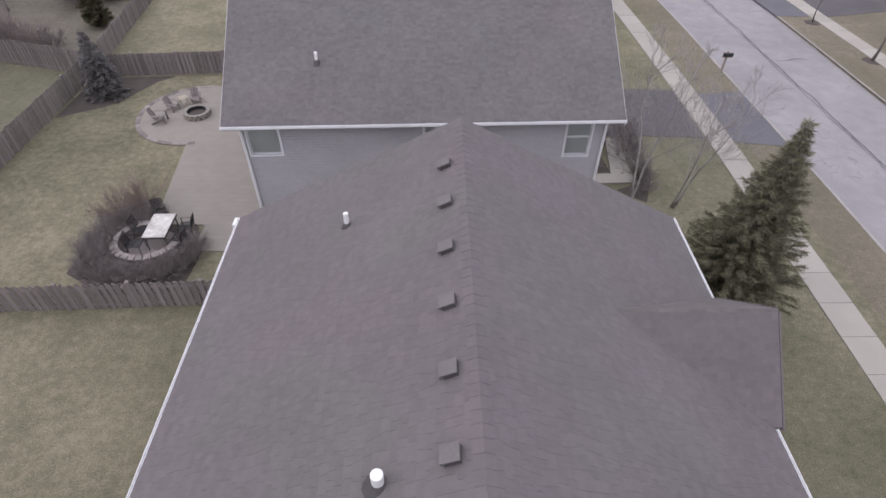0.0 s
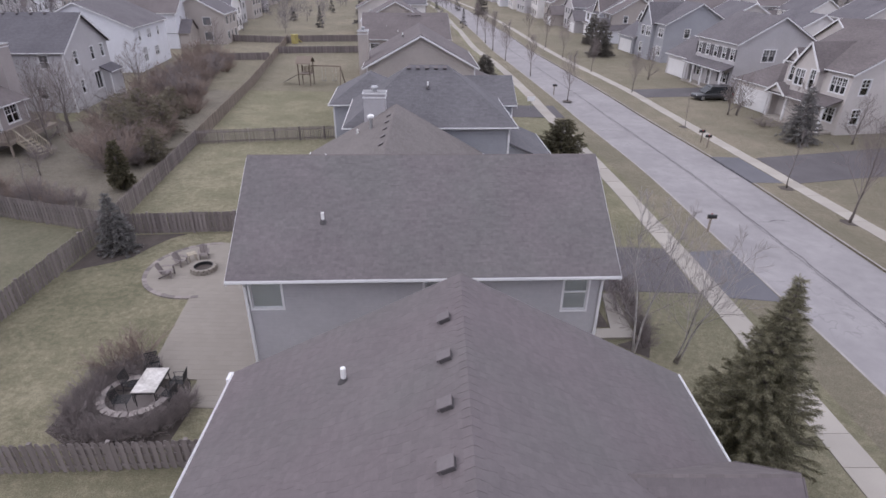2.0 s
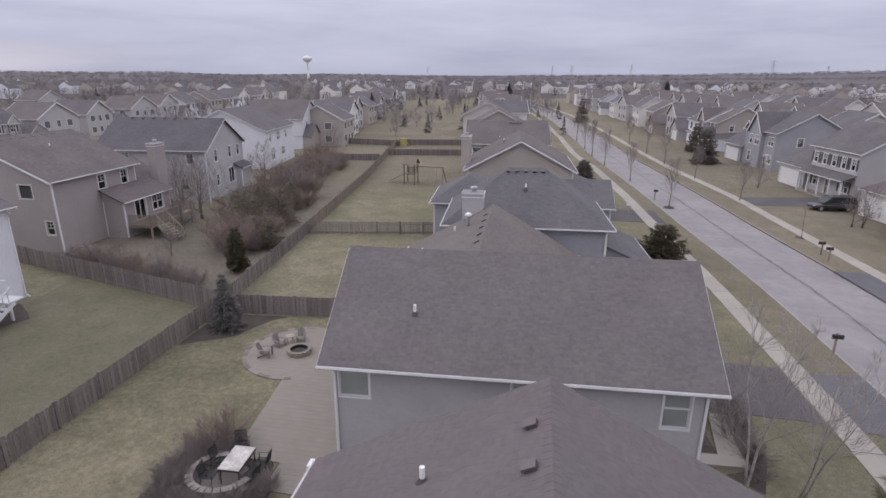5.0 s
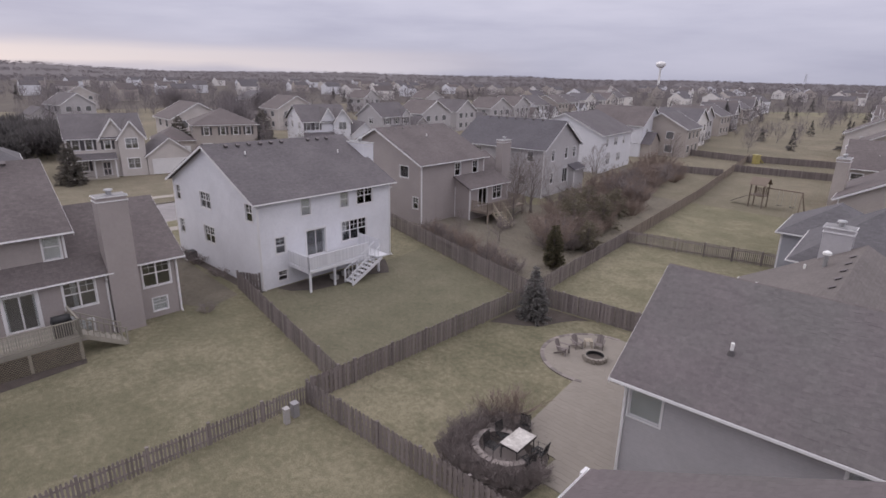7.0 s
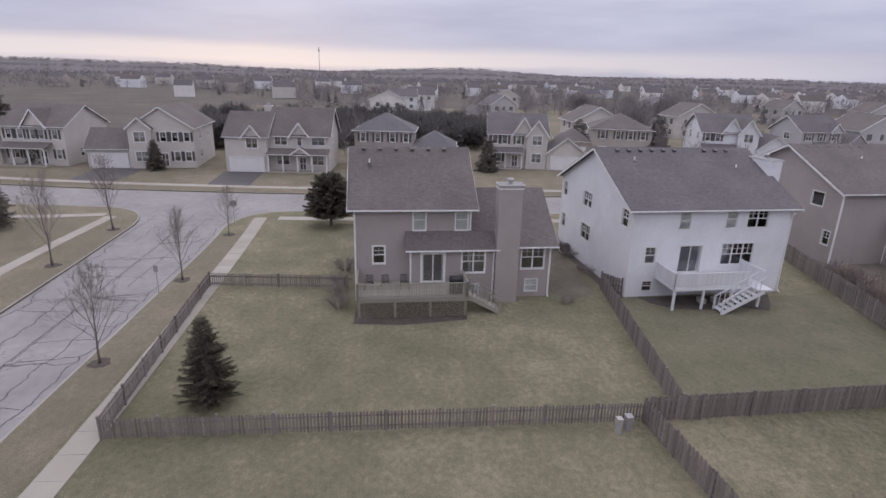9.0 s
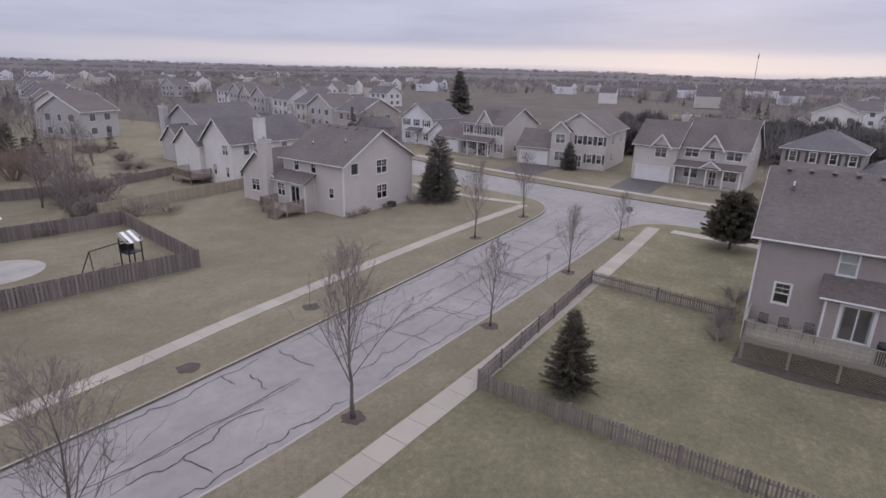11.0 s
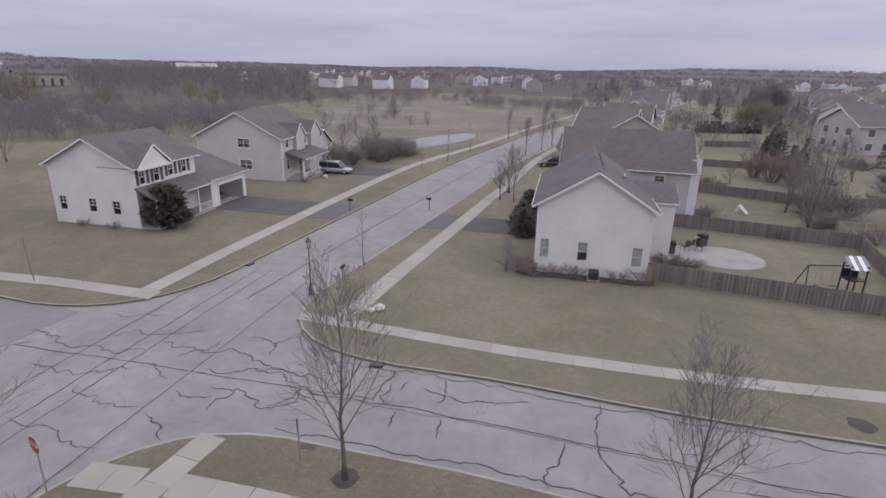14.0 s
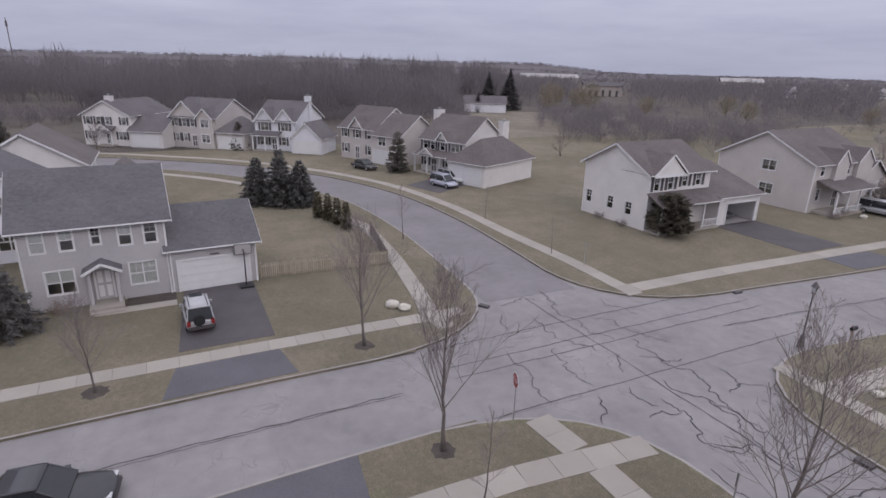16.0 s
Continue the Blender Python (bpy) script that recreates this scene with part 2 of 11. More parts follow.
LAWN_STRAW = grass_mat("straw_lawn", (0.149, 0.142, 0.093), (0.239, 0.219, 0.150), (0.355, 0.317, 0.225))
LEAFY = grass_mat("leaf_strewn_ground", (0.144, 0.129, 0.105), (0.193, 0.172, 0.139), (0.252, 0.224, 0.180))
FIELD = grass_mat("field", (0.103, 0.092, 0.085), (0.136, 0.120, 0.107), (0.183, 0.160, 0.137), 0.0)
HILL = mottled("winter_wood_floor", (0.105, 0.093, 0.098), (0.145, 0.129, 0.134), 0.02, 0.3, 0.95, relief=0.0)
STRAW = grass_mat("bleached_grass", (0.175, 0.154, 0.126), (0.232, 0.204, 0.166), (0.315, 0.278, 0.228), 0.0)
MULCH = mottled("bark_mulch", (0.061, 0.050, 0.045), (0.112, 0.092, 0.081), 1.5, 22, 0.95, relief=0.03)
FENCE = pieces_mat("weathered_fence", (0.154, 0.132, 0.125), (0.270, 0.234, 0.227), 0.9, 22.0)
FENCE_PALE = pieces_mat("pale_fence", (0.314, 0.274, 0.213), (0.448, 0.392, 0.314), 0.85, 22.0)
GREYDECK = pieces_mat("greyed_deck_wood", (0.25, 0.232, 0.20), (0.38, 0.352, 0.305), 0.85, 22.0)
DECK = pieces_mat("deck_wood", (0.19, 0.155, 0.13), (0.32, 0.27, 0.23), 0.85, 22.0)
PLAYWOOD = pieces_mat("play_wood", (0.135, 0.105, 0.085), (0.225, 0.18, 0.145), 0.8, 22.0)
PAVER = pieces_mat("patio_paver", (0.243, 0.218, 0.190), (0.298, 0.266, 0.233), 0.9, 30.0, 0.004, 0.6, 0.2)
STONE = pieces_mat("wall_stone", (0.15, 0.13, 0.125), (0.32, 0.28, 0.265), 0.9, 18.0)
BARK = mottled("grey_bark", (0.11, 0.094, 0.088), (0.20, 0.172, 0.160), 2.0, 25, 0.95, relief=0.02)
TWIG = mottled("twig_bark", (0.176, 0.150, 0.144), (0.281, 0.241, 0.232), 2.0, 20, 0.95, relief=0.0)
REDTWIG = mottled("brown_twig", (0.206, 0.159, 0.135), (0.312, 0.246, 0.210), 0.6, 8, 0.95, relief=0.0)
BIRCH = mottled("birch_bark", (0.22, 0.20, 0.19), (0.62, 0.58, 0.56), 1.0, 7, 0.8, relief=0.01)
BIRCHTWIG = mottled("pale_birch_twig", (0.27, 0.245, 0.235), (0.42, 0.385, 0.37), 2.0, 20, 0.95, relief=0.0)
PINE = leaf_mat("pine_needles", (0.135, 0.130, 0.089), (0.365, 0.340, 0.236))
OLDPINE = leaf_mat("dark_pine_needles", (0.085, 0.078, 0.062), (0.190, 0.172, 0.136))
SPRUCE = leaf_mat("blue_spruce_needles", (0.105, 0.105, 0.100), (0.245, 0.240, 0.232))
PALESPRUCE = leaf_mat("grey_spruce_needles", (0.150, 0.145, 0.142), (0.300, 0.288, 0.280))
GREYFIR = leaf_mat("dull_spruce_needles", (0.125, 0.116, 0.103), (0.256, 0.235, 0.210))
OLIVEBRUSH = leaf_mat("olive_brown_sprays", (0.150, 0.134, 0.098), (0.270, 0.240, 0.180))
ARBOR = leaf_mat("arborvitae_leaves", (0.078, 0.072, 0.048), (0.185, 0.165, 0.108))
# distance haze is put into this colour: lighter, greyer and more even than bark
HAZED_WOODS = leaf_mat("hazed_bare_woods", (0.196, 0.177, 0.185), (0.246, 0.223, 0.232), 0.95)
WILLOW = leaf_mat("budding_woods", (0.215, 0.188, 0.145), (0.315, 0.275, 0.205), 0.95)
FARPINE = leaf_mat("far_evergreen", (0.112, 0.106, 0.106), (0.168, 0.157, 0.156), 0.95)
SIGNGREY = plain("grey_metal", (0.24, 0.235, 0.24), 0.6)
LIMESTONE = mottled("pale_limestone", (0.42, 0.39, 0.34), (0.68, 0.65, 0.58), 2.0, 14, 0.9)
STEEL = plain("galvanised_steel", (0.42, 0.42, 0.43), 0.4, 0.6)
WATER, _t, _b = material("pond_water", 0.2)
_b.inputs["Base Color"].default_value = (0.16, 0.155, 0.155, 1)
bump(_t, _b, noise_node(_t, 1.5, 3), 0.02)

SH_BROWN = shingle("brown_shingle", (0.122, 0.104, 0.104), (0.191, 0.164, 0.164))
SH_GREY = shingle("grey_shingle", (0.114, 0.103, 0.111), (0.178, 0.161, 0.169))
SH_BLUE = shingle("blue_grey_shingle", (0.114, 0.109, 0.118), (0.173, 0.164, 0.176))
SH_TAN = shingle("tan_brown_shingle", (0.151, 0.133, 0.127), (0.202, 0.179, 0.171))
SH_DARK = shingle("dark_shingle", (0.112, 0.104, 0.115), (0.178, 0.165, 0.178))
SH_SLATE = shingle("slate_shingle", (0.098, 0.092, 0.104), (0.140, 0.131, 0.146))
TAB_OWN = shingle_tab("purple_brown_shingle_tab", (0.118, 0.104, 0.107), (0.168, 0.148, 0.151))
TAB_N = shingle_tab("grey_brown_shingle_tab", (0.108, 0.097, 0.101), (0.183, 0.167, 0.169))
SID_WHITE = siding("white_siding", (0.73, 0.73, 0.77))
SID_CREAM = siding("cream_siding", (0.73, 0.70, 0.685))
SID_GREY = siding("grey_siding", (0.440, 0.424, 0.440))
SID_TAUPE = siding("taupe_siding", (0.350, 0.312, 0.304))
SID_TAN = siding("tan_siding", (0.42, 0.375, 0.345))
SID_BLUE = siding("blue_grey_siding", (0.345, 0.347, 0.375))
SID_BEIGE = siding("beige_siding", (0.56, 0.52, 0.50))
SID_ASH = siding("ash_siding", (0.47, 0.45, 0.46))

# ---------------------------------------------------------------- mesh helpers


class Geo:
    """Collects polygons, with optional UVs, for one mesh."""

    def __init__(self):
        self.v, self.f, self.uv = [], [], []

    def poly(self, pts, uv=None):
        i = len(self.v)
        self.v += [tuple(p) for p in pts]
        self.f.append(tuple(range(i, i + len(pts))))
        self.uv.append(uv or [(0, 0)] * len(pts))
        return self

    def box(self, x0, x1, y0, y1, z0, z1, m=None):
        c = [Vector((x, y, z)) for z in (z0, z1) for y in (y0, y1) for x in (x0, x1)]
        if m is not None:
            c = [m @ p for p in c]
        i = len(self.v)
        self.v += [tuple(p) for p in c]
        for q in ((0, 2, 3, 1), (4, 5, 7, 6), (0, 1, 5, 4), (2, 6, 7, 3), (0, 4, 6, 2), (1, 3, 7, 5)):
            self.f.append(tuple(i + k for k in q))
            self.uv.append([(0, 0)] * 4)
        return self

    def bar(self, a, b, w, h=None):
        """A square bar from a to b."""
        a, b = Vector(a), Vector(b)
        d = b - a
        m = Matrix.Translation(a) @ d.to_track_quat("X", "Z").to_matrix().to_4x4()
        h = w if h is None else h
        return self.box(0, d.length, -w / 2, w / 2, -h / 2, h / 2, m)

    def prism(self, pts, z0, z1):
        """An upright block over a polygon that runs counter-clockwise."""
        n, i = len(pts), len(self.v)
        self.v += [(p[0], p[1], z0) for p in pts] + [(p[0], p[1], z1) for p in pts]
        self.f.append(tuple(i + n + k for k in range(n)))
        self.uv.append([(0, 0)] * n)
        self.f.append(tuple(i + n - 1 - k for k in range(n)))
        self.uv.append([(0, 0)] * n)
        for k in range(n):
            j = (k + 1) % n
            self.f.append((i + k, i + j, i + n + j, i + n + k))
            self.uv.append([(0, 0)] * 4)
        return self

    def tube(self, path, radii, n=5, cap=True):
        """A tapered tube along a path."""
        path = [Vector(p) for p in path]
        i0 = len(self.v)
        for k, p in enumerate(path):
            d = (path[min(k + 1, len(path) - 1)] - path[max(k - 1, 0)])
            d = d.normalized() if d.length > 1e-6 else Vector((0, 0, 1))
            a = d.orthogonal().normalized()
            b = d.cross(a)
            for q in range(n):
                s = 2 * math.pi * q / n
                self.v.append(tuple(p + (a * math.cos(s) + b * math.sin(s)) * radii[k]))
        for k in range(len(path) - 1):
            for q in range(n):
                a0, a1 = i0 + k * n + q, i0 + k * n + (q + 1) % n
                self.f.append((a0, a1, a1 + n, a0 + n))
                self.uv.append([(0, 0)] * 4)
        if cap and n > 2:
            self.f.append(tuple(i0 + (len(path) - 1) * n + q for q in range(n)))
            self.uv.append([(0, 0)] * n)
            self.f.append(tuple(i0 + n - 1 - q for q in range(n)))
            self.uv.append([(0, 0)] * n)
        return self

    def ring(self, c, r0, r1, z0, z1, n=28, a0=0.0, a1=2 * math.pi):
        """A block bent round a circle, from angle a0 to a1."""
        full = abs(a1 - a0 - 2 * math.pi) < 1e-6
        k = n if full else n + 1
        i = len(self.v)
        for q in range(k):
            s = a0 + (a1 - a0) * q / n
            for r, z in ((r0, z0), (r1, z0), (r1, z1), (r0, z1)):
                self.v.append((c[0] + r * math.cos(s), c[1] + r * math.sin(s), z))
        for q in range(n):
            a, b = i + 4 * q, i + 4 * ((q + 1) % k)
            for e in range(4):
                self.f.append((a + e, a + (e + 1) % 4, b + (e + 1) % 4, b + e)[::-1])
                self.uv.append([(0, 0)] * 4)
        if not full:
            self.f.append((i, i + 1, i + 2, i + 3))
            j = i + 4 * n
            self.f.append((j + 3, j + 2, j + 1, j))
            self.uv += [[(0, 0)] * 4] * 2
        return self

    def grille(self, rects, y0, y1):
        """One connected upright lattice over rectangles (x0, x1, z0, z1)."""
        xs, zs = sorted({round(q, 5) for r in rects for q in r[:2]}), sorted({round(q, 5) for r in rects for q in r[2:]})

        def full(i, j):
            if not (0 <= i < len(xs) - 1 and 0 <= j < len(zs) - 1):
                return False
            x, z = (xs[i] + xs[i + 1]) / 2, (zs[j] + zs[j + 1]) / 2
            return any(r[0] < x < r[1] and r[2] < z < r[3] for r in rects)

        for i in range(len(xs) - 1):
            for j in range(len(zs) - 1):
                if not full(i, j):
                    continue
                a, b, c, d = xs[i], xs[i + 1], zs[j], zs[j + 1]
                self.poly([(a, y0, c), (b, y0, c), (b, y0, d), (a, y0, d)]).poly([(b, y1, c), (a, y1, c), (a, y1, d), (b, y1, d)])
                for di, dj, p, q in ((-1, 0, (a, d), (a, c)), (1, 0, (b, c), (b, d)), (0, -1, (a, c), (b, c)), (0, 1, (b, d), (a, d))):
                    if not full(i + di, j + dj):
                        self.poly([(p[0], y1, p[1]), (q[0], y1, q[1]), (q[0], y0, q[1]), (p[0], y0, p[1])])
        return self.weld()

    def weld(self):
        """Joins corners that coincide."""
        seen, to, v = {}, [], []
        for p in self.v:
            k = tuple(round(c, 4) for c in p)
            if k not in seen:
                seen[k] = len(v)
                v.append(p)
            to.append(seen[k])
        self.v, self.f = v, [tuple(to[i] for i in f) for f in self.f]
        return self

    def mesh(self, name, mat, smooth=False):
        me = bpy.data.meshes.new(name)
        me.from_pydata(self.v, [], self.f)
        me.materials.append(mat)
        if any(u != (0, 0) for q in self.uv for u in q):
            lay = me.uv_layers.new(name="UVMap")
            lay.data.foreach_set("uv", np.array([c for q in self.uv for u in q for c in u], dtype=np.float32))
        if smooth:
            me.polygons.foreach_set("use_smooth", [True] * len(me.polygons))
        me.update()
        return me


def part(name, geo, mat, parent=None, label="", m=None, smooth=False):
    """Links a mesh as one object, as a part of its parent if there is one."""
    me = geo if isinstance(geo, bpy.types.Mesh) else geo.mesh(name, mat, smooth)
    ob = new(name, me)
    if parent is not None:
        ob.parent = parent
    if m is not None:
        ob.matrix_basis = m
    if label:
        ob["label"] = label
    return ob


def thing(name, m, label, category, group="", kind=""):
    e = new(name)
    e.empty_display_size = 0.3
    e.matrix_basis = m
    return tagged(e, label, category, group, kind)


def structure(name, geo, mat, label, category="", smooth=False):
    ob = part(name, geo, mat, smooth=smooth)
    return tagged(ob, label, category or name.replace("_", " "), kind="structure")

# ---------------------------------------------------------------- ground, roads and walks
def spline(pts, step=2.0):
    """Catmull-Rom through plan points, at even steps."""
    p = [Vector(q) for q in pts]
    p = [2 * p[0] - p[1]] + p + [2 * p[-1] - p[-2]]
    out = []
    for i in range(1, len(p) - 2):
        n = max(1, int((p[i + 1] - p[i]).length / step))
        for k in range(n):
            t = k / n
            out.append(0.5 * ((2 * p[i]) + (p[i + 1] - p[i - 1]) * t + (2 * p[i - 1] - 5 * p[i] + 4 * p[i + 1] - p[i + 2]) * t * t
                              + (3 * p[i] - p[i - 1] - 3 * p[i + 1] + p[i + 2]) * t ** 3))
    out.append(p[-2])
    return out


def offset(line, d):
    """The line moved d to its left; d may depend on the point."""
    out = []
    for i, q in enumerate(line):
        w = (line[min(i + 1, len(line) - 1)] - line[max(i - 1, 0)]).normalized()
        out.append(q + Vector((-w.y, w.x)) * (d(q) if callable(d) else d))
    return out


def strip(a, b, z):
    g = Geo()
    for i in range(len(a) - 1):
        g.poly([(*a[i], z), (*b[i], z), (*b[i + 1], z), (*a[i + 1], z)])
    return g


def sheet(name, pts, z, mat, label, category="", depth=0.0):
    """A flat sheet over any plan outline, with a skirt where it stands proud."""
    bm = bmesh.new()
    vs = [bm.verts.new((p[0], p[1], z)) for p in pts]
    f = bm.faces.new(vs)
    f.normal_update()
    if f.normal.z < 0:
        f.normal_flip()
    if depth:
        lo = [bm.verts.new((p[0], p[1], z - depth)) for p in pts]
        for i in range(len(pts)):
            j = (i + 1) % len(pts)
            bm.faces.new((vs[i], vs[j], lo[j], lo[i]))
    bmesh.ops.triangulate(bm, faces=[f])
    bmesh.ops.recalc_face_normals(bm, faces=bm.faces[:])
    me = bpy.data.meshes.new(name)
    bm.to_mesh(me)
    bm.free()
    me.materials.append(mat)
    return tagged(new(name, me), label, category or name.replace("_", " "), kind="structure")


# road axes in plan, south to north or west to east
AXIS_A = spline([(-60, -330), (-24, -225), (1.5, -146), (9.8, -108), (13.2, -90), (15.3, -74), (17.2, -57), (18.5, -46), (19.7, -36), (21.2, -20), (21.65, -5), (21.5, 8), (21.2, 18), (20.6, 30), (19.75, 44), (17.9, 60),
                 (16.6, 73), (13.9, 96), (11.6, 115), (8.9, 147), (1.5, 216), (-12, 300), (-30, 400)])
AXIS_B = spline([(-64, -19.5), (-48, -19.35), (-39, -19.4), (-28, -19.5), (-13, -19.75), (-6, -20.2), (-1, -20.65), (3, -21.0), (8, -21.1), (22, -21.6)])
AXIS_E = spline([(29.3, -22.15), (33, -22.35), (40, -22.9), (50, -23.2), (62, -22.0), (73.5, -17.9), (83, -11.7), (90, -5), (96, 3), (101, 11), (104, 22), (105, 60)])
AXIS_C = spline([(-92, -130), (-80, -80), (-71, -46), (-66.8, -20), (-65.5, -5), (-64, 22), (-64, 70), (-70, 130), (-84, 210), (-110, 320)])
WA, WB, WE, WC = 3.8, 3.7, 3.6, 4.6  # half widths


def half_a(q):
    """The street narrows towards the junction and widens again south of it."""
    return float(np.interp(q.y, (-120, -75, -56, -36, -10, 0, 12, 30), (4.8, 4.6, 4.4, 4.1, 3.4, 3.5, 3.7, 3.75)))


def half_b(q):
    return float(np.interp(q.x, (-50, -39, -28, -13, -4, 8), (4.4, 4.2, 4.0, 3.75, 3.45, 3.45)))

g = Geo()
R = 3800.0
for k in range(48):
    a0, a1 = 2 * math.pi * k / 48, 2 * math.pi * (k + 1) / 48
    for r0, r1 in ((0, 150), (150, 600), (600, R)):
        q = [(r0 * math.cos(a0), r0 * math.sin(a0), -0.17), (r1 * math.cos(a0), r1 * math.sin(a0), -0.17),
             (r1 * math.cos(a1), r1 * math.sin(a1), -0.17), (r0 * math.cos(a1), r0 * math.sin(a1), -0.17)]
        g.poly(q if r0 else q[1:] + [(0, 0, -0.17)])
structure("ground", g, FIELD, "brown winter field and grass reaching the horizon", "ground")


def road(name, axis, half, z, mat, label):
    return structure(name, strip(offset(axis, lambda q: half(q) + 0.1), offset(axis, lambda q: -half(q) - 0.1), z), mat, label, "road")


sheet("road", [(9.5, -26.5), (13.0, -34.0), (27.0, -35.5), (34.0, -27.0), (34.0, -17.0), (27.5, -8.0), (16.5, -6.0), (8.5, -16.0)], -0.132, ROAD, "worn asphalt of the street junction", "road")
sheet("road", [(-52.0, -13.5), (-50.0, -26.5), (-68.0, -36.0), (-70.0, -8.0), (-62.0, -6.5)], -0.134, ROAD, "worn asphalt of the far junction", "road")
road("road", AXIS_A, half_a, -0.120, ROAD, "worn light grey asphalt street with sealed cracks")
road("road", AXIS_B, half_b, -0.124, ROAD, "worn light grey asphalt side street with sealed cracks")
road("road", AXIS_E, lambda q: WE, -0.116, ROAD_E, "older dark grey asphalt residential street bending away")
road("road", AXIS_C, lambda q: WC, -0.128, ROAD, "pale grey asphalt cross street behind the back yards")


def near(line, lo, hi, axis=1):
    return [p for p in line if lo <= p[axis] <= hi]


def arc(a, b, c, n=8):
    """A rounded corner from a to b about the sharp corner c."""
    a, b, c = Vector(a), Vector(b), Vector(c)
    return [(1 - t) ** 2 * a + 2 * t * (1 - t) * c + t * t * b for t in (i / n for i in range(n + 1))]


A_W, A_E = offset(AXIS_A, half_a), offset(AXIS_A, lambda q: -half_a(q))
B_N, B_S = offset(AXIS_B, half_b), offset(AXIS_B, lambda q: -half_b(q))
E_N, E_S = offset(AXIS_E, WE), offset(AXIS_E, -WE)
C_W, C_E = offset(AXIS_C, WC), offset(AXIS_C, -WC)

# each block's kerb line, running so that the block lies on its left
nw = near(A_W, -10.8, 400)[::-1]
nw = nw + arc(nw[-1], (10.5, -17.75), (17.7, -17.6))[1:] + near(B_N, -53, 10, 0)[::-1]
nw = nw + arc(nw[-1], near(C_E, -9, 320)[0], (-61.6, -16.0))[1:-1] + near(C_E, -9, 320)
sw = near(B_S, -54, 8.6, 0)
sw = sw + arc(sw[-1], near(A_W, -330, -33.5)[-1], (17.2, -25.0))[1:-1] + near(A_W, -330, -33.5)[::-1]
sw = near(C_E, -130, -31)[0:] + arc(near(C_E, -130, -31)[-1], sw[0], (-63.2, -23.6))[1:-1] + sw
ne = near(E_N, 30.5, 110, 0)[::-1]
ne = ne + arc(ne[-1], near(A_E, -11, 400)[0], (25.4, -18.4))[1:-1] + near(A_E, -11, 400)
se = near(A_E, -330, -33)
se = se + arc(se[-1], near(E_S, 31.0, 110, 0)[0], (25.0, -26.0))[1:-1] + near(E_S, 31.0, 110, 0)
wc = [p for p in C_W][::-1]

sheet("lawn", nw, 0, LAWN, "patchy olive and straw winter lawn of the back yards and front yards", "lawn", 0.2)
sheet("lawn", sw, 0, LAWN_CORNER, "dormant brown-olive lawn round the corner house", "lawn", 0.2)
sheet("lawn", ne + [Vector((110, 400))], 0, LAWN_DRY, "dull olive winter lawns of the houses across the street", "lawn", 0.2)
sheet("lawn", se + [Vector((109, -330))], 0, LAWN_DRY, "dormant brown-olive corner lawn", "lawn", 0.2)
sheet("lawn", wc + [Vector((-250, -130)), Vector((-250, 320))], 0, LAWN_DRY, "brown winter lawns beyond the cross street", "lawn", 0.2)


def kerb(line):
    a, b = line, offset(line, -0.12)
    g = Geo()
    c, e = offset(line, -0.34), offset(line, -0.58)
    for i in range(len(line) - 1):
        j = i + 1
        g.poly([(*a[j], 0.012), (*a[i], 0.012), (*b[i], 0.008), (*b[j], 0.008)])
        g.poly([(*b[j], 0.008), (*b[i], 0.008), (*c[i], -0.100), (*c[j], -0.100)])
        g.poly([(*c[j], -0.100), (*c[i], -0.100), (*e[i], -0.106), (*e[j], -0.106)])
    structure("kerb", g, KERB, "weathered concrete kerb and gutter along the street", "kerb")


for line in (nw, sw, ne, se, wc):
    kerb(line)


def slabs(name, line, width, z, label, gap=0.018, length=1.52, limit=300):
    """A walk of separate slabs along a plan line."""
    root = thing(name, Matrix.Identity(4), label, "sidewalk", kind="structure")
    dist, pts = 0.0, [(0.0, line[0])]
    for a, b in zip(line, line[1:]):
        dist += (b - a).length
        pts.append((dist, b))
    box = Geo().box(-(length - gap) / 2, (length - gap) / 2, -width / 2, width / 2, -0.10, 0)
    me = box.mesh("slab", CONC)
    rest = Geo()
    s, k, n = length / 2, 0, 0
    while s < dist:
        while k + 1 < len(pts) - 1 and pts[k + 1][0] < s:
            k += 1
        (d0, p0), (d1, p1) = pts[k], pts[k + 1]
        q = p0 + (p1 - p0) * ((s - d0) / max(d1 - d0, 1e-6))
        a = math.atan2(p1.y - p0.y, p1.x - p0.x)
        m = pose(q.x, q.y, z + random.uniform(-0.006, 0.006), random.uniform(-0.25, 0.25), random.uniform(-0.25, 0.25), math.degrees(a))
        if q.length < 75 and n < limit:
            part("slab", me, CONC, root, m=m)
            n += 1
        else:
            rest.box(-(length - gap) / 2, (length - gap) / 2, -width / 2, width / 2, -0.10, 0, m)
        s += length
    if rest.f:
        tagged(part("slab_run", rest, CONC, root), kind="stuff")


WOFF = 3.4
SIDE = "pale concrete sidewalk "
slabs("sidewalk", spline([(13.5, -17.0), (13.9, -13.7), (14.25, -10.5), (14.4, -6), (14.35, 2), (14.15, 12), (13.75, 24), (13.35, 32), (12.6, 43), (11.4, 56), (10.75, 64), (9.85, 75), (7.4, 97), (4.6, 115), (2.0, 147)])
      + near(offset(AXIS_A, 7.1), 149, 330), 1.25, 0.03, SIDE + "of square slabs beside the street")
slabs("sidewalk", spline([(-58.7, -12.2), (-47, -12.0), (-31, -12.1), (-23, -12.2), (-16, -12.45), (-11, -12.65), (-6, -13.0), (0, -13.4), (6, -13.9), (10, -14.1), (13.24, -14.1)])[::-1], 1.25, 0.034, SIDE + "along the side street")
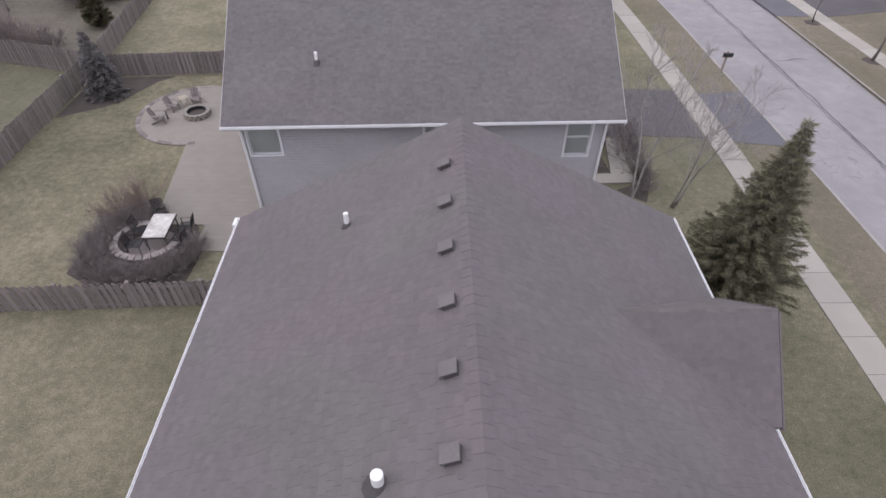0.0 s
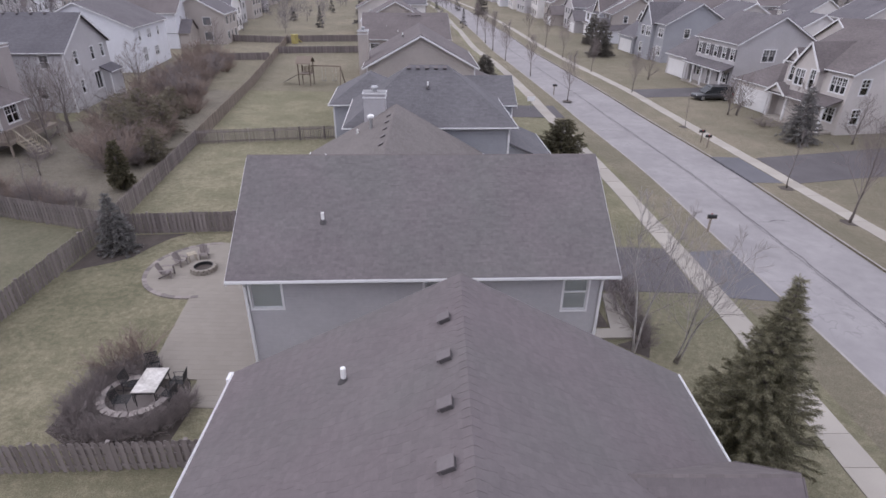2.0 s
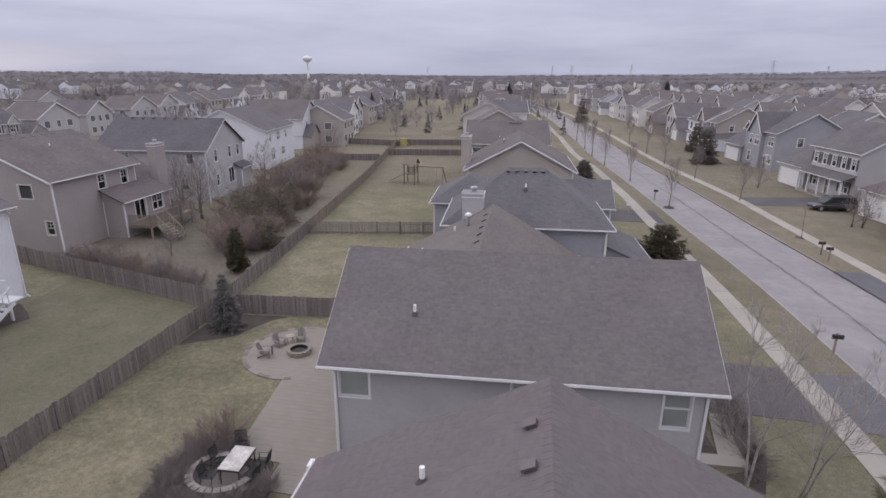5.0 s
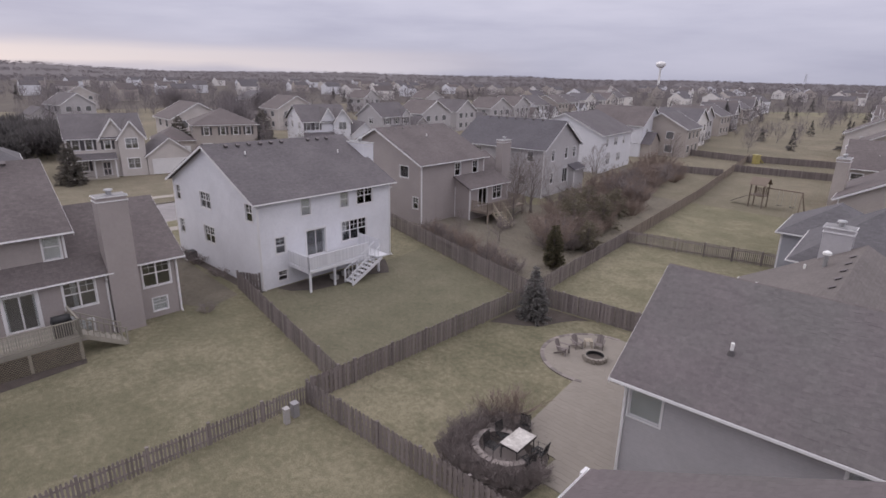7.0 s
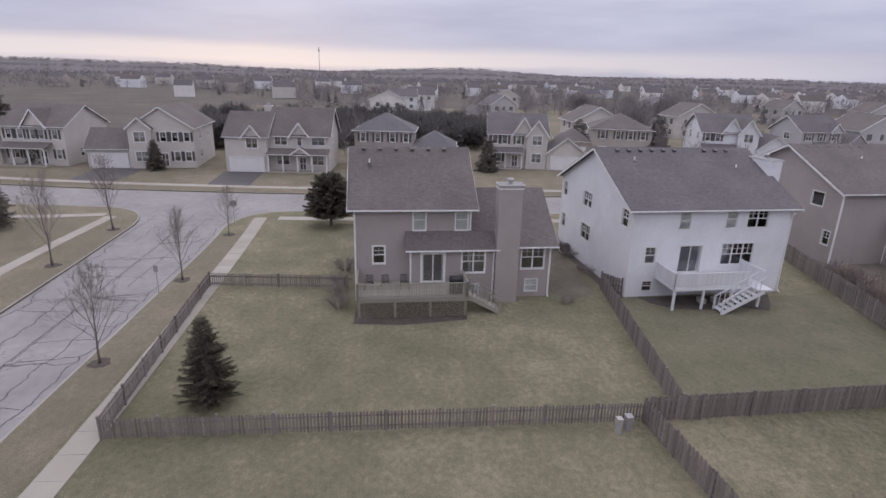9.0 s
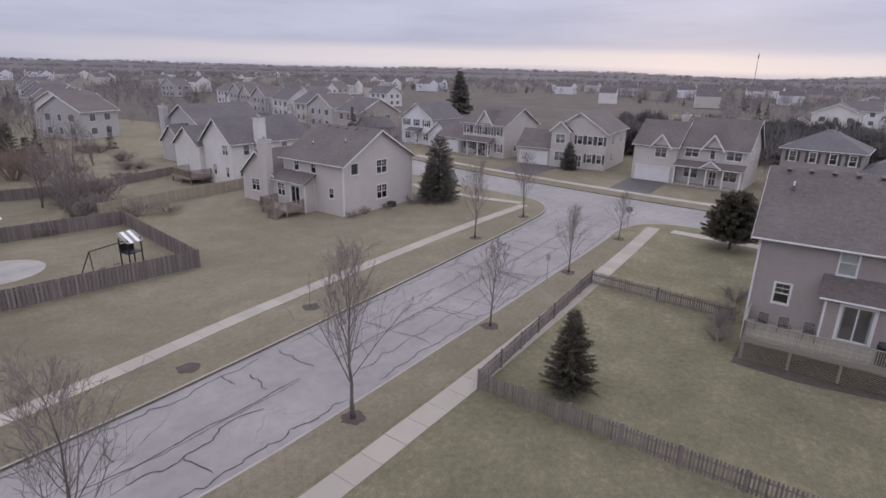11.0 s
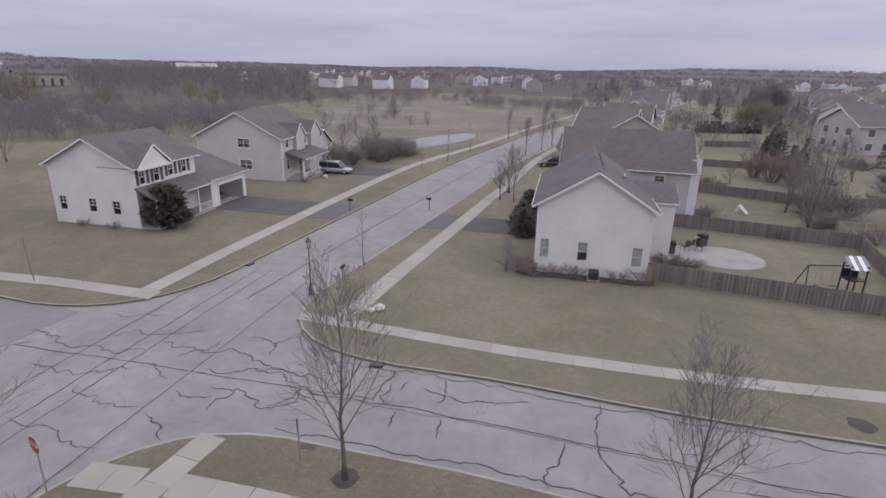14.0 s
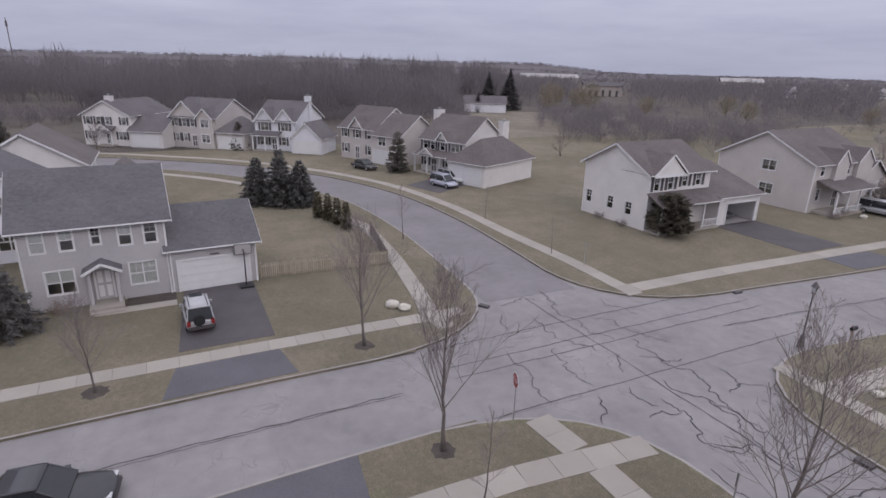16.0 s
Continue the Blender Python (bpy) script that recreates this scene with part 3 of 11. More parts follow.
slabs("sidewalk", spline([(14.55, -13.95), (15.8, -13.85), (17.1, -13.75)]), 1.35, 0.032, SIDE + "from the corner to the kerb", length=1.25)
slabs("sidewalk", spline([(-59, -27.4), (-46, -28.0), (-31, -28.1), (-20, -27.95), (-12, -27.5), (-6, -27.4), (0, -27.5), (5, -27.8), (11.5, -28.4), (15.6, -28.7)]), 1.1, 0.03, SIDE + "in front of the corner lawn")
slabs("sidewalk", spline([(-42, -262), (-15.5, -180), (2.5, -112), (7.9, -71), (9.0, -62), (10.3, -50), (11.05, -44), (12.1, -35), (12.7, -28.5)]), 1.4, 0.034, SIDE + "running off along the street")
slabs("sidewalk", spline([(28.7, -16.2), (28.85, -8), (28.95, 0), (28.9, 8), (28.4, 20), (27.7, 30), (27.0, 38), (26.5, 44), (25.6, 54), (24.7, 65), (23.9, 75), (22.4, 86), (20.6, 98), (18.4, 118), (15.8, 150)])
      + near(offset(AXIS_A, -7.1), 152, 330), 1.2, 0.03, SIDE + "across the street")
slabs("sidewalk", spline([(26.9, -14.2), (29.5, -14.2), (32.4, -14.8), (39.6, -16.0), (45.2, -16.6), (50, -17.0)]) + near(offset(AXIS_E, 7.0), 52, 106, 0), 1.2, 0.034, SIDE + "round the bend")
slabs("sidewalk", spline([(26.2, -29.0), (34.5, -29.2), (42.3, -28.9), (54, -28.8), (66.7, -26.9), (77.6, -22.5), (87.3, -16.4), (95.4, -9.0), (101.7, -1.0), (107.5, 7.4), (110, 15.6), (112, 40)]), 1.3, 0.03, SIDE + "of the corner lot")
slabs("sidewalk", spline([(-18, -262), (4, -178), (17.5, -112), (22.6, -90), (24.6, -77), (25.9, -59), (26.5, -48), (27.0, -38), (27.2, -28.3)]), 1.4, 0.034, SIDE + "beside the street running off")
slabs("sidewalk", spline([(-59.7, -28.2), (-59.2, -38.0), (-62.5, -55.0)]), 1.2, 0.032, SIDE + "turning along the cross street")
slabs("sidewalk", near(offset(C_E, -WOFF), -11.3, 120), 1.4, 0.03, "pale concrete sidewalk of the cross street")
slabs("sidewalk", near(offset(C_W, WOFF), -90, 120), 1.4, 0.03, "pale concrete sidewalk across the cross street")


def drive(pts, mat=None, label="dark sealed asphalt driveway", z=0.022):
    return structure("driveway", Geo().prism(pts, z - 0.14, z), mat or DRIVE, label, "driveway")


drive([(39.2, -0.2), (39.2, -4.75), (30.1, -4.6), (30.1, 0.5)][::-1])
drive([(28.3, 0.7), (28.3, -4.5), (25.45, -4.9), (25.45, 1.4)][::-1], APRON, "worn grey asphalt driveway apron")
drive([(6.2, 1.2), (6.2, -5.4), (13.7, -5.2), (13.7, 1.0)])
drive([(15.05, 1.0), (15.05, -5.2), (18.05, -5.6), (17.95, 1.5)], APRON, "worn grey asphalt driveway apron")
drive([(6.5, 29.6), (6.5, 24.5), (13.0, 24.4), (12.85, 29.4)])
drive([(14.15, 29.0), (14.4, 24.0), (17.0, 23.7), (16.75, 29.4)], APRON, "worn grey asphalt driveway apron")
drive([(2.5, -50.2), (2.5, -55.6), (8.9, -55.4), (9.5, -50.2)][::-1])
drive([(11.0, -50.2), (10.4, -55.4), (12.7, -55.6), (13.5, -50.0)][::-1], APRON, "worn grey asphalt driveway apron")
drive([(37.4, -50.6), (37.4, -56.9), (27.2, -56.6), (27.4, -50.4)][::-1])
drive([(25.7, -50.4), (25.2, -56.6), (22.25, -56.8), (22.7, -50.2)][::-1], APRON, "worn grey asphalt driveway apron")
drive([(38.0, -74.0), (38.0, -80.0), (24.3, -79.0), (24.6, -73.4)][::-1])
drive([(27.4, 41.0), (27.0, 47.2), (44.0, 51.8), (44.0, 45.2)][::-1])
drive([(23.75, 41.0), (23.15, 47.4), (25.5, 47.3), (26.1, 41.0)][::-1], APRON, "worn grey asphalt driveway apron")
drive([(24.6, 71.6), (24.2, 76.4), (36.0, 79.0), (36.4, 73.6)][::-1])
drive([(5.2, 60.5), (5.0, 66.0), (12.2, 66.2), (12.6, 60.5)][::-1])
drive([(-75.5, -17.0), (-75.5, -22.6), (-86.0, -22.8), (-86.0, -17.0)][::-1])
drive([(-75.8, -35.2), (-77.5, -41.5), (-91.0, -41.6), (-90.0, -35.0)][::-1])
drive([(61.0, -30.5), (67.0, -28.6), (72.5, -38.0), (66.6, -40.0)][::-1])

# bleached marsh and the pond beyond the road
def axis_x(y):
    q = min(AXIS_A, key=lambda p: abs(p.y - y))
    return q.x


edge_ = [-97 - 9 * i for i in range(22)]
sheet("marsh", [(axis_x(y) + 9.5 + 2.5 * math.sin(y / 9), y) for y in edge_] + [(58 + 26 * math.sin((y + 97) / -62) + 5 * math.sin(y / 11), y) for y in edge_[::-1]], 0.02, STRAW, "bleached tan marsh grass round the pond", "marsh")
sheet("marsh", [(120 + 60 * math.cos(a) * (1 + 0.2 * math.sin(2 * a + 1)), -110 + 50 * math.sin(a)) for a in (i * math.tau / 30 for i in range(30))], -0.14, STRAW, "bleached tan meadow behind the houses", "marsh")
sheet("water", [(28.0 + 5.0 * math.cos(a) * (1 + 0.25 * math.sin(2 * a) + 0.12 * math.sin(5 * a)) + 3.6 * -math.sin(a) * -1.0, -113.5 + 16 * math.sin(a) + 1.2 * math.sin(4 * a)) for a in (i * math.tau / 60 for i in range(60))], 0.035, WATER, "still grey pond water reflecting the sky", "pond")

# verges between the kerbs and the walks, browner than the lawns
VERGE = "dormant brown verge between kerb and sidewalk"
for line, d, z in ((near(A_W, -12, 200), 2.3, 0.006), (near(A_E, -12, 200)[::-1], 2.6, 0.006), (near(E_N, 32, 104, 0), 2.4, 0.006)):
    structure("verge", strip(offset(line, d), offset(line, 0.01), z), LAWN_DRY, VERGE, "verge")
structure("verge", strip(offset(near(B_N, -52, 11, 0), 2.6), offset(near(B_N, -52, 11, 0), 0.01), 0.006), LAWN_CORNER, VERGE, "verge")
sheet("lawn", near(offset(C_E, -6.0), 72, 318) + near(offset(A_W, 4.6), 72, 318)[::-1], 0.006, LAWN_DRY, "dormant brown lawns of the far back yards", "lawn")
sheet("lawn", [(-3.0, -16.9), (3.0, -17.4), (9.8, -17.6), (13.2, -17.1), (15.3, -15.8), (16.9, -13.4), (17.9, -10.4), (18.0, -6.0), (4.0, -6.0), (-1.0, -9.5)], 0.007, LAWN_DRY, "dormant brown corner lawn between the sidewalks", "lawn")


sheet("lawn", [(-20.7, 14.2), (-36.4, 16.7), (-34.9, 17.5), (-34.4, 30.0), (-35.0, 33.4), (-20.9, 29.9)], 0.005, LAWN_GREEN, "dull green winter lawn behind the white house", "lawn")
sheet("lawn", [(-20.3, 12.3), (-6.2, 13.2), (-7.3, 15.6), (-8.0, 31.0), (-20.5, 29.7)], 0.005, LAWN_STRAW, "patchy lawn with bleached straw spots behind the patio", "lawn")
sheet("lawn", [(-21.0, 30.6), (-43.5, 36.3), (-44.0, 50.0), (-37.5, 57.0), (-39.0, 76.0), (-26.6, 74.5), (-23.2, 48.0)], 0.005, LEAFY, "dark leaf-strewn ground under the thicket", "ground")
sheet("field", [(-math.sin(radians(a_)) * q_, math.cos(radians(a_)) * q_) for a_, q_ in [(104 + 2 * i, 124) for i in range(15)] + [(132 - 2 * i, 415) for i in range(15)]], 0.01, FIELD, "purple-brown open field beyond the houses", "field")


# ---- tar-sealed cracks in the asphalt
def crack(g, pts, w, z, wander=0.18):
    """A crooked ribbon of tar along plan points, bent by halving each stretch again and again."""
    line = [Vector(p) for p in pts]
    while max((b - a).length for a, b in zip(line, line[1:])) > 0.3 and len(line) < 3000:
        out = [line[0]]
        for a, b in zip(line, line[1:]):
            d = b - a
            if d.length > 0.3:
                out.append(a + d * random.uniform(0.35, 0.65) + Vector((-d.y, d.x)) * random.gauss(0, wander) * min(1.0, 1.6 / d.length))
            out.append(b)
        line = out
    n_ = len(line)
    ws = [w * random.uniform(0.55, 1.1) * min(1.0, 0.35 + 0.4 * min(i, n_ - 1 - i)) for i in range(n_)]
    sides = []
    for i in range(n_):
        d = (line[min(i + 1, n_ - 1)] - line[max(i - 1, 0)]).normalized()
        sides.append(Vector((-d.y, d.x)) * ws[i] / 2)
    for i in range(n_ - 1):
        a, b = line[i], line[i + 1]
        g.poly([(*(a + sides[i]), z), (*(a - sides[i]), z), (*(b - sides[i + 1]), z), (*(b + sides[i + 1]), z)])


def sealed_road(axis, half, lo, hi, ax, z, every, edge=True):
    """Sealed joints down the middle and along the gutters, with random cracks across where every is given."""
    g = Geo()
    centre = near(axis, lo, hi, ax)
    rnd = random.Random(5 + int(lo))
    for d, w in ((0.0, 0.07), (0.16, 0.035)):
        crack(g, [tuple(p) for p in offset(centre, d)], w, z, 0.03)
    if edge:
        for sg in (1, -1):
            line = offset(centre, lambda q: sg * (half(q) - 0.5))
            i = 0
            while i < len(line) - 3:
                n = rnd.randint(5, 14)
                crack(g, [tuple(p) for p in line[i:i + n]], 0.07, z, 0.09)
                i += n - 1 + rnd.choice((0, 0, 0, 1))
    tot = (centre[-1] - centre[0]).length
    for _ in range(int(tot / every) if every else 0):
        i = rnd.randrange(1, len(centre) - 1)
        p, h = centre[i], half(centre[i])
        d = (centre[i + 1] - centre[i - 1]).normalized()
        n = Vector((-d.y, d.x)) * rnd.choice((-1, 1))
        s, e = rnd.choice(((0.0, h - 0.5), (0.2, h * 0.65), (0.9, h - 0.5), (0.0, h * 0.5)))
        slant = rnd.uniform(-0.9, 0.9)
        crack(g, [tuple(p + n * (s + (e - s) * k / 3) + d * (slant * k / 3 + rnd.uniform(-0.15, 0.15))) for k in range(4)], rnd.uniform(0.05, 0.075), z, 0.08)
    return g


def sealed_cracks(runs, w, z, wander=0.09):
    g = Geo()
    for pts in runs:
        crack(g, pts, w, z, wander)
    return g


random.seed(3)
TARRED = "dark tar lines sealing cracks in the "
tagged(part("crack_sealing", sealed_road(AXIS_B, half_b, -60, -19, 0, -0.112, 0.95), TAR), TARRED + "far side street", "crack sealing", kind="stuff")
tagged(part("crack_sealing", sealed_road(AXIS_B, half_b, -19, 12, 0, -0.112, 0), TAR), TARRED + "side street", "crack sealing", kind="stuff")
tagged(part("crack_sealing", sealed_road(AXIS_A, half_a, -140, -30, 1, -0.109, 16.0, False), TAR), TARRED + "street", "crack sealing", kind="stuff")
tagged(part("crack_sealing", sealed_road(AXIS_A, half_a, -10, 140, 1, -0.109, 40.0, False), TAR), TARRED + "street", "crack sealing", kind="stuff")
tagged(part("crack_sealing", sealed_cracks([offset(near(AXIS_B, lo, hi, 0), d)[::3] for lo, hi, d in ((-58, -36, 1.7), (-44, -20, -1.6), (-33, -19, 1.9), (-57, -47, -2.2))], 0.055, -0.110, 0.07), TAR),
       TARRED + "length of the far side street", "crack sealing", kind="stuff")
# cracks across the side street
tagged(part("crack_sealing", sealed_cracks((
    ((7.9, -24.2), (8.0, -22.4), (8.1, -21.4)), ((7.6, -22.9), (7.5, -21.1)), ((6.8, -23.4), (7.0, -22.5)), ((5.1, -24.0), (5.1, -21.9)), ((6.0, -22.9), (2.0, -22.7), (0.8, -23.1)),
    ((-2.5, -23.7), (-2.3, -20.6), (-3.4, -17.9), (-5.0, -17.8)), ((-0.9, -20.4), (-0.4, -17.5)), ((6.7, -20.8), (6.6, -19.5)), ((4.6, -20.7), (4.4, -19.3)), ((-8.7, -22.9), (-8.1, -20.8)),
    ((-14.6, -23.2), (-14.5, -21.8)), ((-15.6, -22.0), (-15.1, -20.1)), ((-18.2, -22.9), (-18.0, -19.9)), ((-7.7, -19.2), (-10.8, -18.9), (-14.0, -19.0)), ((-9.9, -18.9), (-10.0, -17.1)), ((-6.4, -18.5), (-6.9, -17.1))), 0.075, -0.109, 0.13), TAR),
    "dark tar lines across the side street", "crack sealing", kind="stuff")
# the worn junction
tagged(part("crack_sealing", sealed_cracks((
    ((17.4, -19.7), (16.6, -19.4), (15.5, -19.8)), ((16.0, -20.4), (14.3, -20.5), (11.7, -20.0)), ((15.0, -18.6), (15.2, -19.6), (14.7, -20.4)), ((17.4, -17.7), (16.6, -17.3), (15.5, -16.3)),
    ((16.8, -25.5), (15.0, -24.8), (14.9, -25.6), (14.2, -26.4)), ((15.0, -24.8), (14.7, -24.0)), ((17.3, -21.8), (14.9, -22.5), (12.2, -22.7)), ((14.9, -22.6), (12.8, -22.0), (10.7, -21.0)),
    ((12.0, -19.8), (11.5, -20.3), (11.8, -21.3)), ((12.6, -19.6), (11.4, -21.4)), ((21.3, -23.7), (17.4, -24.0), (12.8, -22.6), (9.7, -21.5)), ((19.5, -22.5), (18.3, -24.7))), 0.06, -0.105, 0.17), TAR),
    "dark crooked tar lines in the worn junction", "crack sealing", kind="stuff")
tagged(part("crack_sealing", sealed_cracks((
    ((29.7, -22.9), (24.9, -22.3), (21.6, -22.6)), ((26.8, -26.2), (25.9, -25.8), (23.8, -26.7)), ((26.3, -20.0), (22.7, -20.1), (20.9, -20.9)), ((22.3, -18.9), (21.5, -18.3), (18.2, -18.1)),
    ((23.2, -16.0), (20.4, -15.8), (17.8, -15.2)), ((27.4, -18.5), (25.4, -17.5)), ((28.5, -19.1), (29.1, -21.0), (28.3, -21.9)), ((24.6, -23.6), (22.4, -24.4), (20.0, -25.6)), ((20.4, -21.6), (18.6, -20.4))), 0.06, -0.105, 0.17), TAR_WORN),
    "dark crooked tar lines in the worn junction", "crack sealing", kind="stuff")
tagged(part("crack_sealing", sealed_cracks([[(x + 0.012 * (y + 20), y) for y in (-36, -30, -24, -18, -12)] for x in (17.9, 21.6, 22.7, 24.9)]
                                           + [[(x, -21.4) for x in (8, 13, 18, 24, 29)]], 0.07, -0.107, 0.02), TAR_WORN), "straight tar-sealed joints across the junction", "crack sealing", kind="stuff")

# ---------------------------------------------------------------- houses
SIDE_ROT = {"S": 0, "E": 90, "N": 180, "W": -90}
_win = {}


def window_meshes(w, h, cols, rows, grid, kind, whole=False):
    """Frame with sashes, pane and blind for one window size; the wall's face is y = 0 and -y is outside."""
    key = (round(w, 2), round(h, 2), cols, rows, grid, kind, whole)
    if key in _win:
        return _win[key]
    t, b = (0.065, 0.035) if kind == "full" else (0.08, 0.045)
    outer = [(-w / 2 - t, w / 2 + t, h, h + t), (-w / 2 - t, w / 2 + t, -t, 0), (-w / 2 - t, -w / 2, 0, h), (w / 2, w / 2 + t, 0, h)]
    bars = []
    cw = w / cols
    for i in range(cols):
        x0, x1 = -w / 2 + i * cw, -w / 2 + (i + 1) * cw
        bars += [(x0, x0 + b, 0, h), (x1 - b, x1, 0, h), (x0, x1, 0, b), (x0, x1, h - b, h)]
        if rows == 2:
            bars.append((x0, x1, h / 2 - 0.03, h / 2 + 0.03))
        if grid:
            bars += [(x0 + (x1 - x0) * q / grid - 0.011, x0 + (x1 - x0) * q / grid + 0.011, h / 2, h) for q in range(1, grid)]
            bars.append((x0, x1, h * 0.75 - 0.011, h * 0.75 + 0.011))
    f = Geo().grille(outer + bars, -0.035, 0.08) if whole else Geo().grille(outer, -0.035, 0.02)
    s = None if whole else Geo().grille(bars, 0.03, 0.08)
    pane = Geo().box(-w / 2, w / 2, 0.060, 0.066, 0, h)
    bl = None
    if kind in ("half", "full"):
        bl = Geo().box(-w / 2, w / 2, 0.078, 0.088, h * 0.5 if kind == "half" else 0, h)
        for k in range(int((h * (0.5 if kind == "half" else 1.0)) / 0.09)):
            bl.box(-w / 2, w / 2, 0.072, 0.078, h - 0.09 * k - 0.012, h - 0.09 * k)
    _win[key] = (f.mesh("window", TRIM), None if whole else s.mesh("sash", TRIM), pane.mesh("pane", GLASS), bl.mesh("blind", BLIND) if bl else None)
    return _win[key]


class House:
    """A house in plan coordinates turned by rot about its origin. Volumes carry their own walls, roof, gutters and trim."""

    def __init__(self, name, label, x, y, rot, wall_mat, roof_mat, category="house", group=""):
        self.root = thing(name, pose(x, y, 0, 0, 0, rot), label, category, group)
        self.wall_mat, self.roof_mat = wall_mat, roof_mat

    def add(self, name, geo, mat, label="", m=None, parent=None, smooth=False):
        return part(name, geo, mat, parent or self.root, label, m, smooth)

    def volume(self, x0, x1, y0, y1, z0, ze, roof="gx", rise=3.0, ov=0.4, holes=(), sides="NSEW", trim=True, roof_part=True, foot=0.0, wall_mat=None, found=True):
        """holes: (side, centre along the wall, sill z, width, height)."""
        wm = wall_mat or self.wall_mat
        for side in sides:
            g = Geo()
            along = (x0, x1) if side in "NS" else (y0, y1)
            us = {along[0], along[1]}
            zs = {z0, ze}
            rects = []
            for s, u, z, w, h in holes:
                if s == side:
                    rects.append((u - w / 2, u + w / 2, z, z + h))
                    us |= {u - w / 2, u + w / 2}
                    zs |= {z, z + h}
            us = sorted(q for q in us if along[0] - 1e-6 <= q <= along[1] + 1e-6)
            zs = sorted(q for q in zs if z0 - 1e-6 <= q <= ze + 1e-6)
            at, inn = {"S": (y0, y0 + 0.16), "N": (y1, y1 - 0.16), "W": (x0, x0 + 0.16), "E": (x1, x1 - 0.16)}[side]

            def P(u, d, z):
                return (u, d, z) if side in "NS" else (d, u, z)

            flip = side in "NW"
            lo_u, hi_u = along[0] + 0.16, along[1] - 0.16

            def I(u, z):
                return P(min(max(u, lo_u), hi_u), inn, z)

            def face(*pts):
                g.poly(pts[::-1] if flip else pts)

            for a, b in zip(us, us[1:]):
                for c, d in zip(zs, zs[1:]):
                    if any(r[0] - 1e-6 < (a + b) / 2 < r[1] + 1e-6 and r[2] - 1e-6 < (c + d) / 2 < r[3] + 1e-6 for r in rects):
                        continue
                    face(P(a, at, c), P(b, at, c), P(b, at, d), P(a, at, d))
                    face(I(b, c), I(a, c), I(a, d), I(b, d))
            for a, b, c, d in rects:
                for p, q in (((a, c), (b, c)), ((b, c), (b, d)), ((b, d), (a, d)), ((a, d), (a, c))):
                    face(I(*p), I(*q), P(q[0], at, q[1]), P(p[0], at, p[1]))
            gabled = (roof == "gx" and side in "EW") or (roof == "gy" and side in "NS")
            for a, b in zip(us, us[1:]):
                face(I(a, z0), I(b, z0), P(b, at, z0), P(a, at, z0))
                if not gabled:
                    face(P(a, at, ze), P(b, at, ze), I(b, ze), I(a, ze))
            for c, d in zip(zs, zs[1:]):
                face(P(along[0], at, d), I(along[0], d), I(along[0], c), P(along[0], at, c))
                face(P(along[1], at, c), I(along[1], c), I(along[1], d), P(along[1], at, d))
            if gabled:
                mid = (along[0] + along[1]) / 2
                e0, e1, top_ = (along[0], ze), (along[1], ze), (mid, ze + rise)
                face(P(e0[0], at, ze), P(e1[0], at, ze), P(mid, at, ze + rise))
                face(I(e1[0], ze), I(e0[0], ze), I(*top_))
                face(P(e1[0], at, ze), I(e1[0], ze), I(*top_), P(mid, at, ze + rise))
                face(I(e0[0], ze), P(e0[0], at, ze), P(mid, at, ze + rise), I(*top_))
            if roof.startswith("slope") and side in ("NS" if roof[-1] in "ew" else "EW"):
                # the wall's wedge under a single slope
                hi_at = along[0] if roof[-1] in "en" else along[1]
                o, i2 = (hi_at, ze + rise - 0.13), (min(max(hi_at, lo_u), hi_u), ze + rise - 0.13)
                face(P(along[0], at, ze), P(along[1], at, ze), P(o[0], at, o[1]))
                face(I(along[1], ze), I(along[0], ze), P(i2[0], inn, i2[1]))
            g.weld()
            self.add("wall", g, wm)
            if trim:
                s = 0.012
                for u in along:
                    c = Geo()
                    e = 0.05 if u == along[0] else -0.05
                    if side in "NS":
                        dd = -s if side == "S" else s
                        c.box(min(u, u + 2 * e), max(u, u + 2 * e), min(at, at + dd), max(at, at + dd), z0, ze)
                    else:
                        dd = -s if side == "W" else s
                        c.box(min(at, at + dd), max(at, at + dd), min(u, u + 2 * e), max(u, u + 2 * e), z0, ze)
                    self.add("corner_board", c, TRIM)
        if found and z0 <= 0.01:
            f = Geo().box(x0 + 0.02, x1 - 0.02, y0 + 0.02, y1 - 0.02, -0.15, 0.02)
            self.add("foundation", f, FOUND)
        if roof_part:
            self.roof(x0, x1, y0, y1, ze, roof, rise, ov)

    def slab(self, g, pts, thick=0.14):
        """One roof slope: its first two corners lie along the eave."""
        p = [Vector(q) for q in pts]
        ex = (p[1] - p[0]).normalized()
        n = (p[1] - p[0]).cross(p[-1] - p[0]).normalized()
        ey = n.cross(ex)
        uv = [((q - p[0]).dot(ex), (q - p[0]).dot(ey)) for q in p]
        lo = [q - Vector((0, 0, thick)) for q in p]
        g.poly(p, uv)
        g.poly(lo[::-1])
        for i in range(len(p)):
            j = (i + 1) % len(p)
            g.poly([lo[i], lo[j], p[j], p[i]])

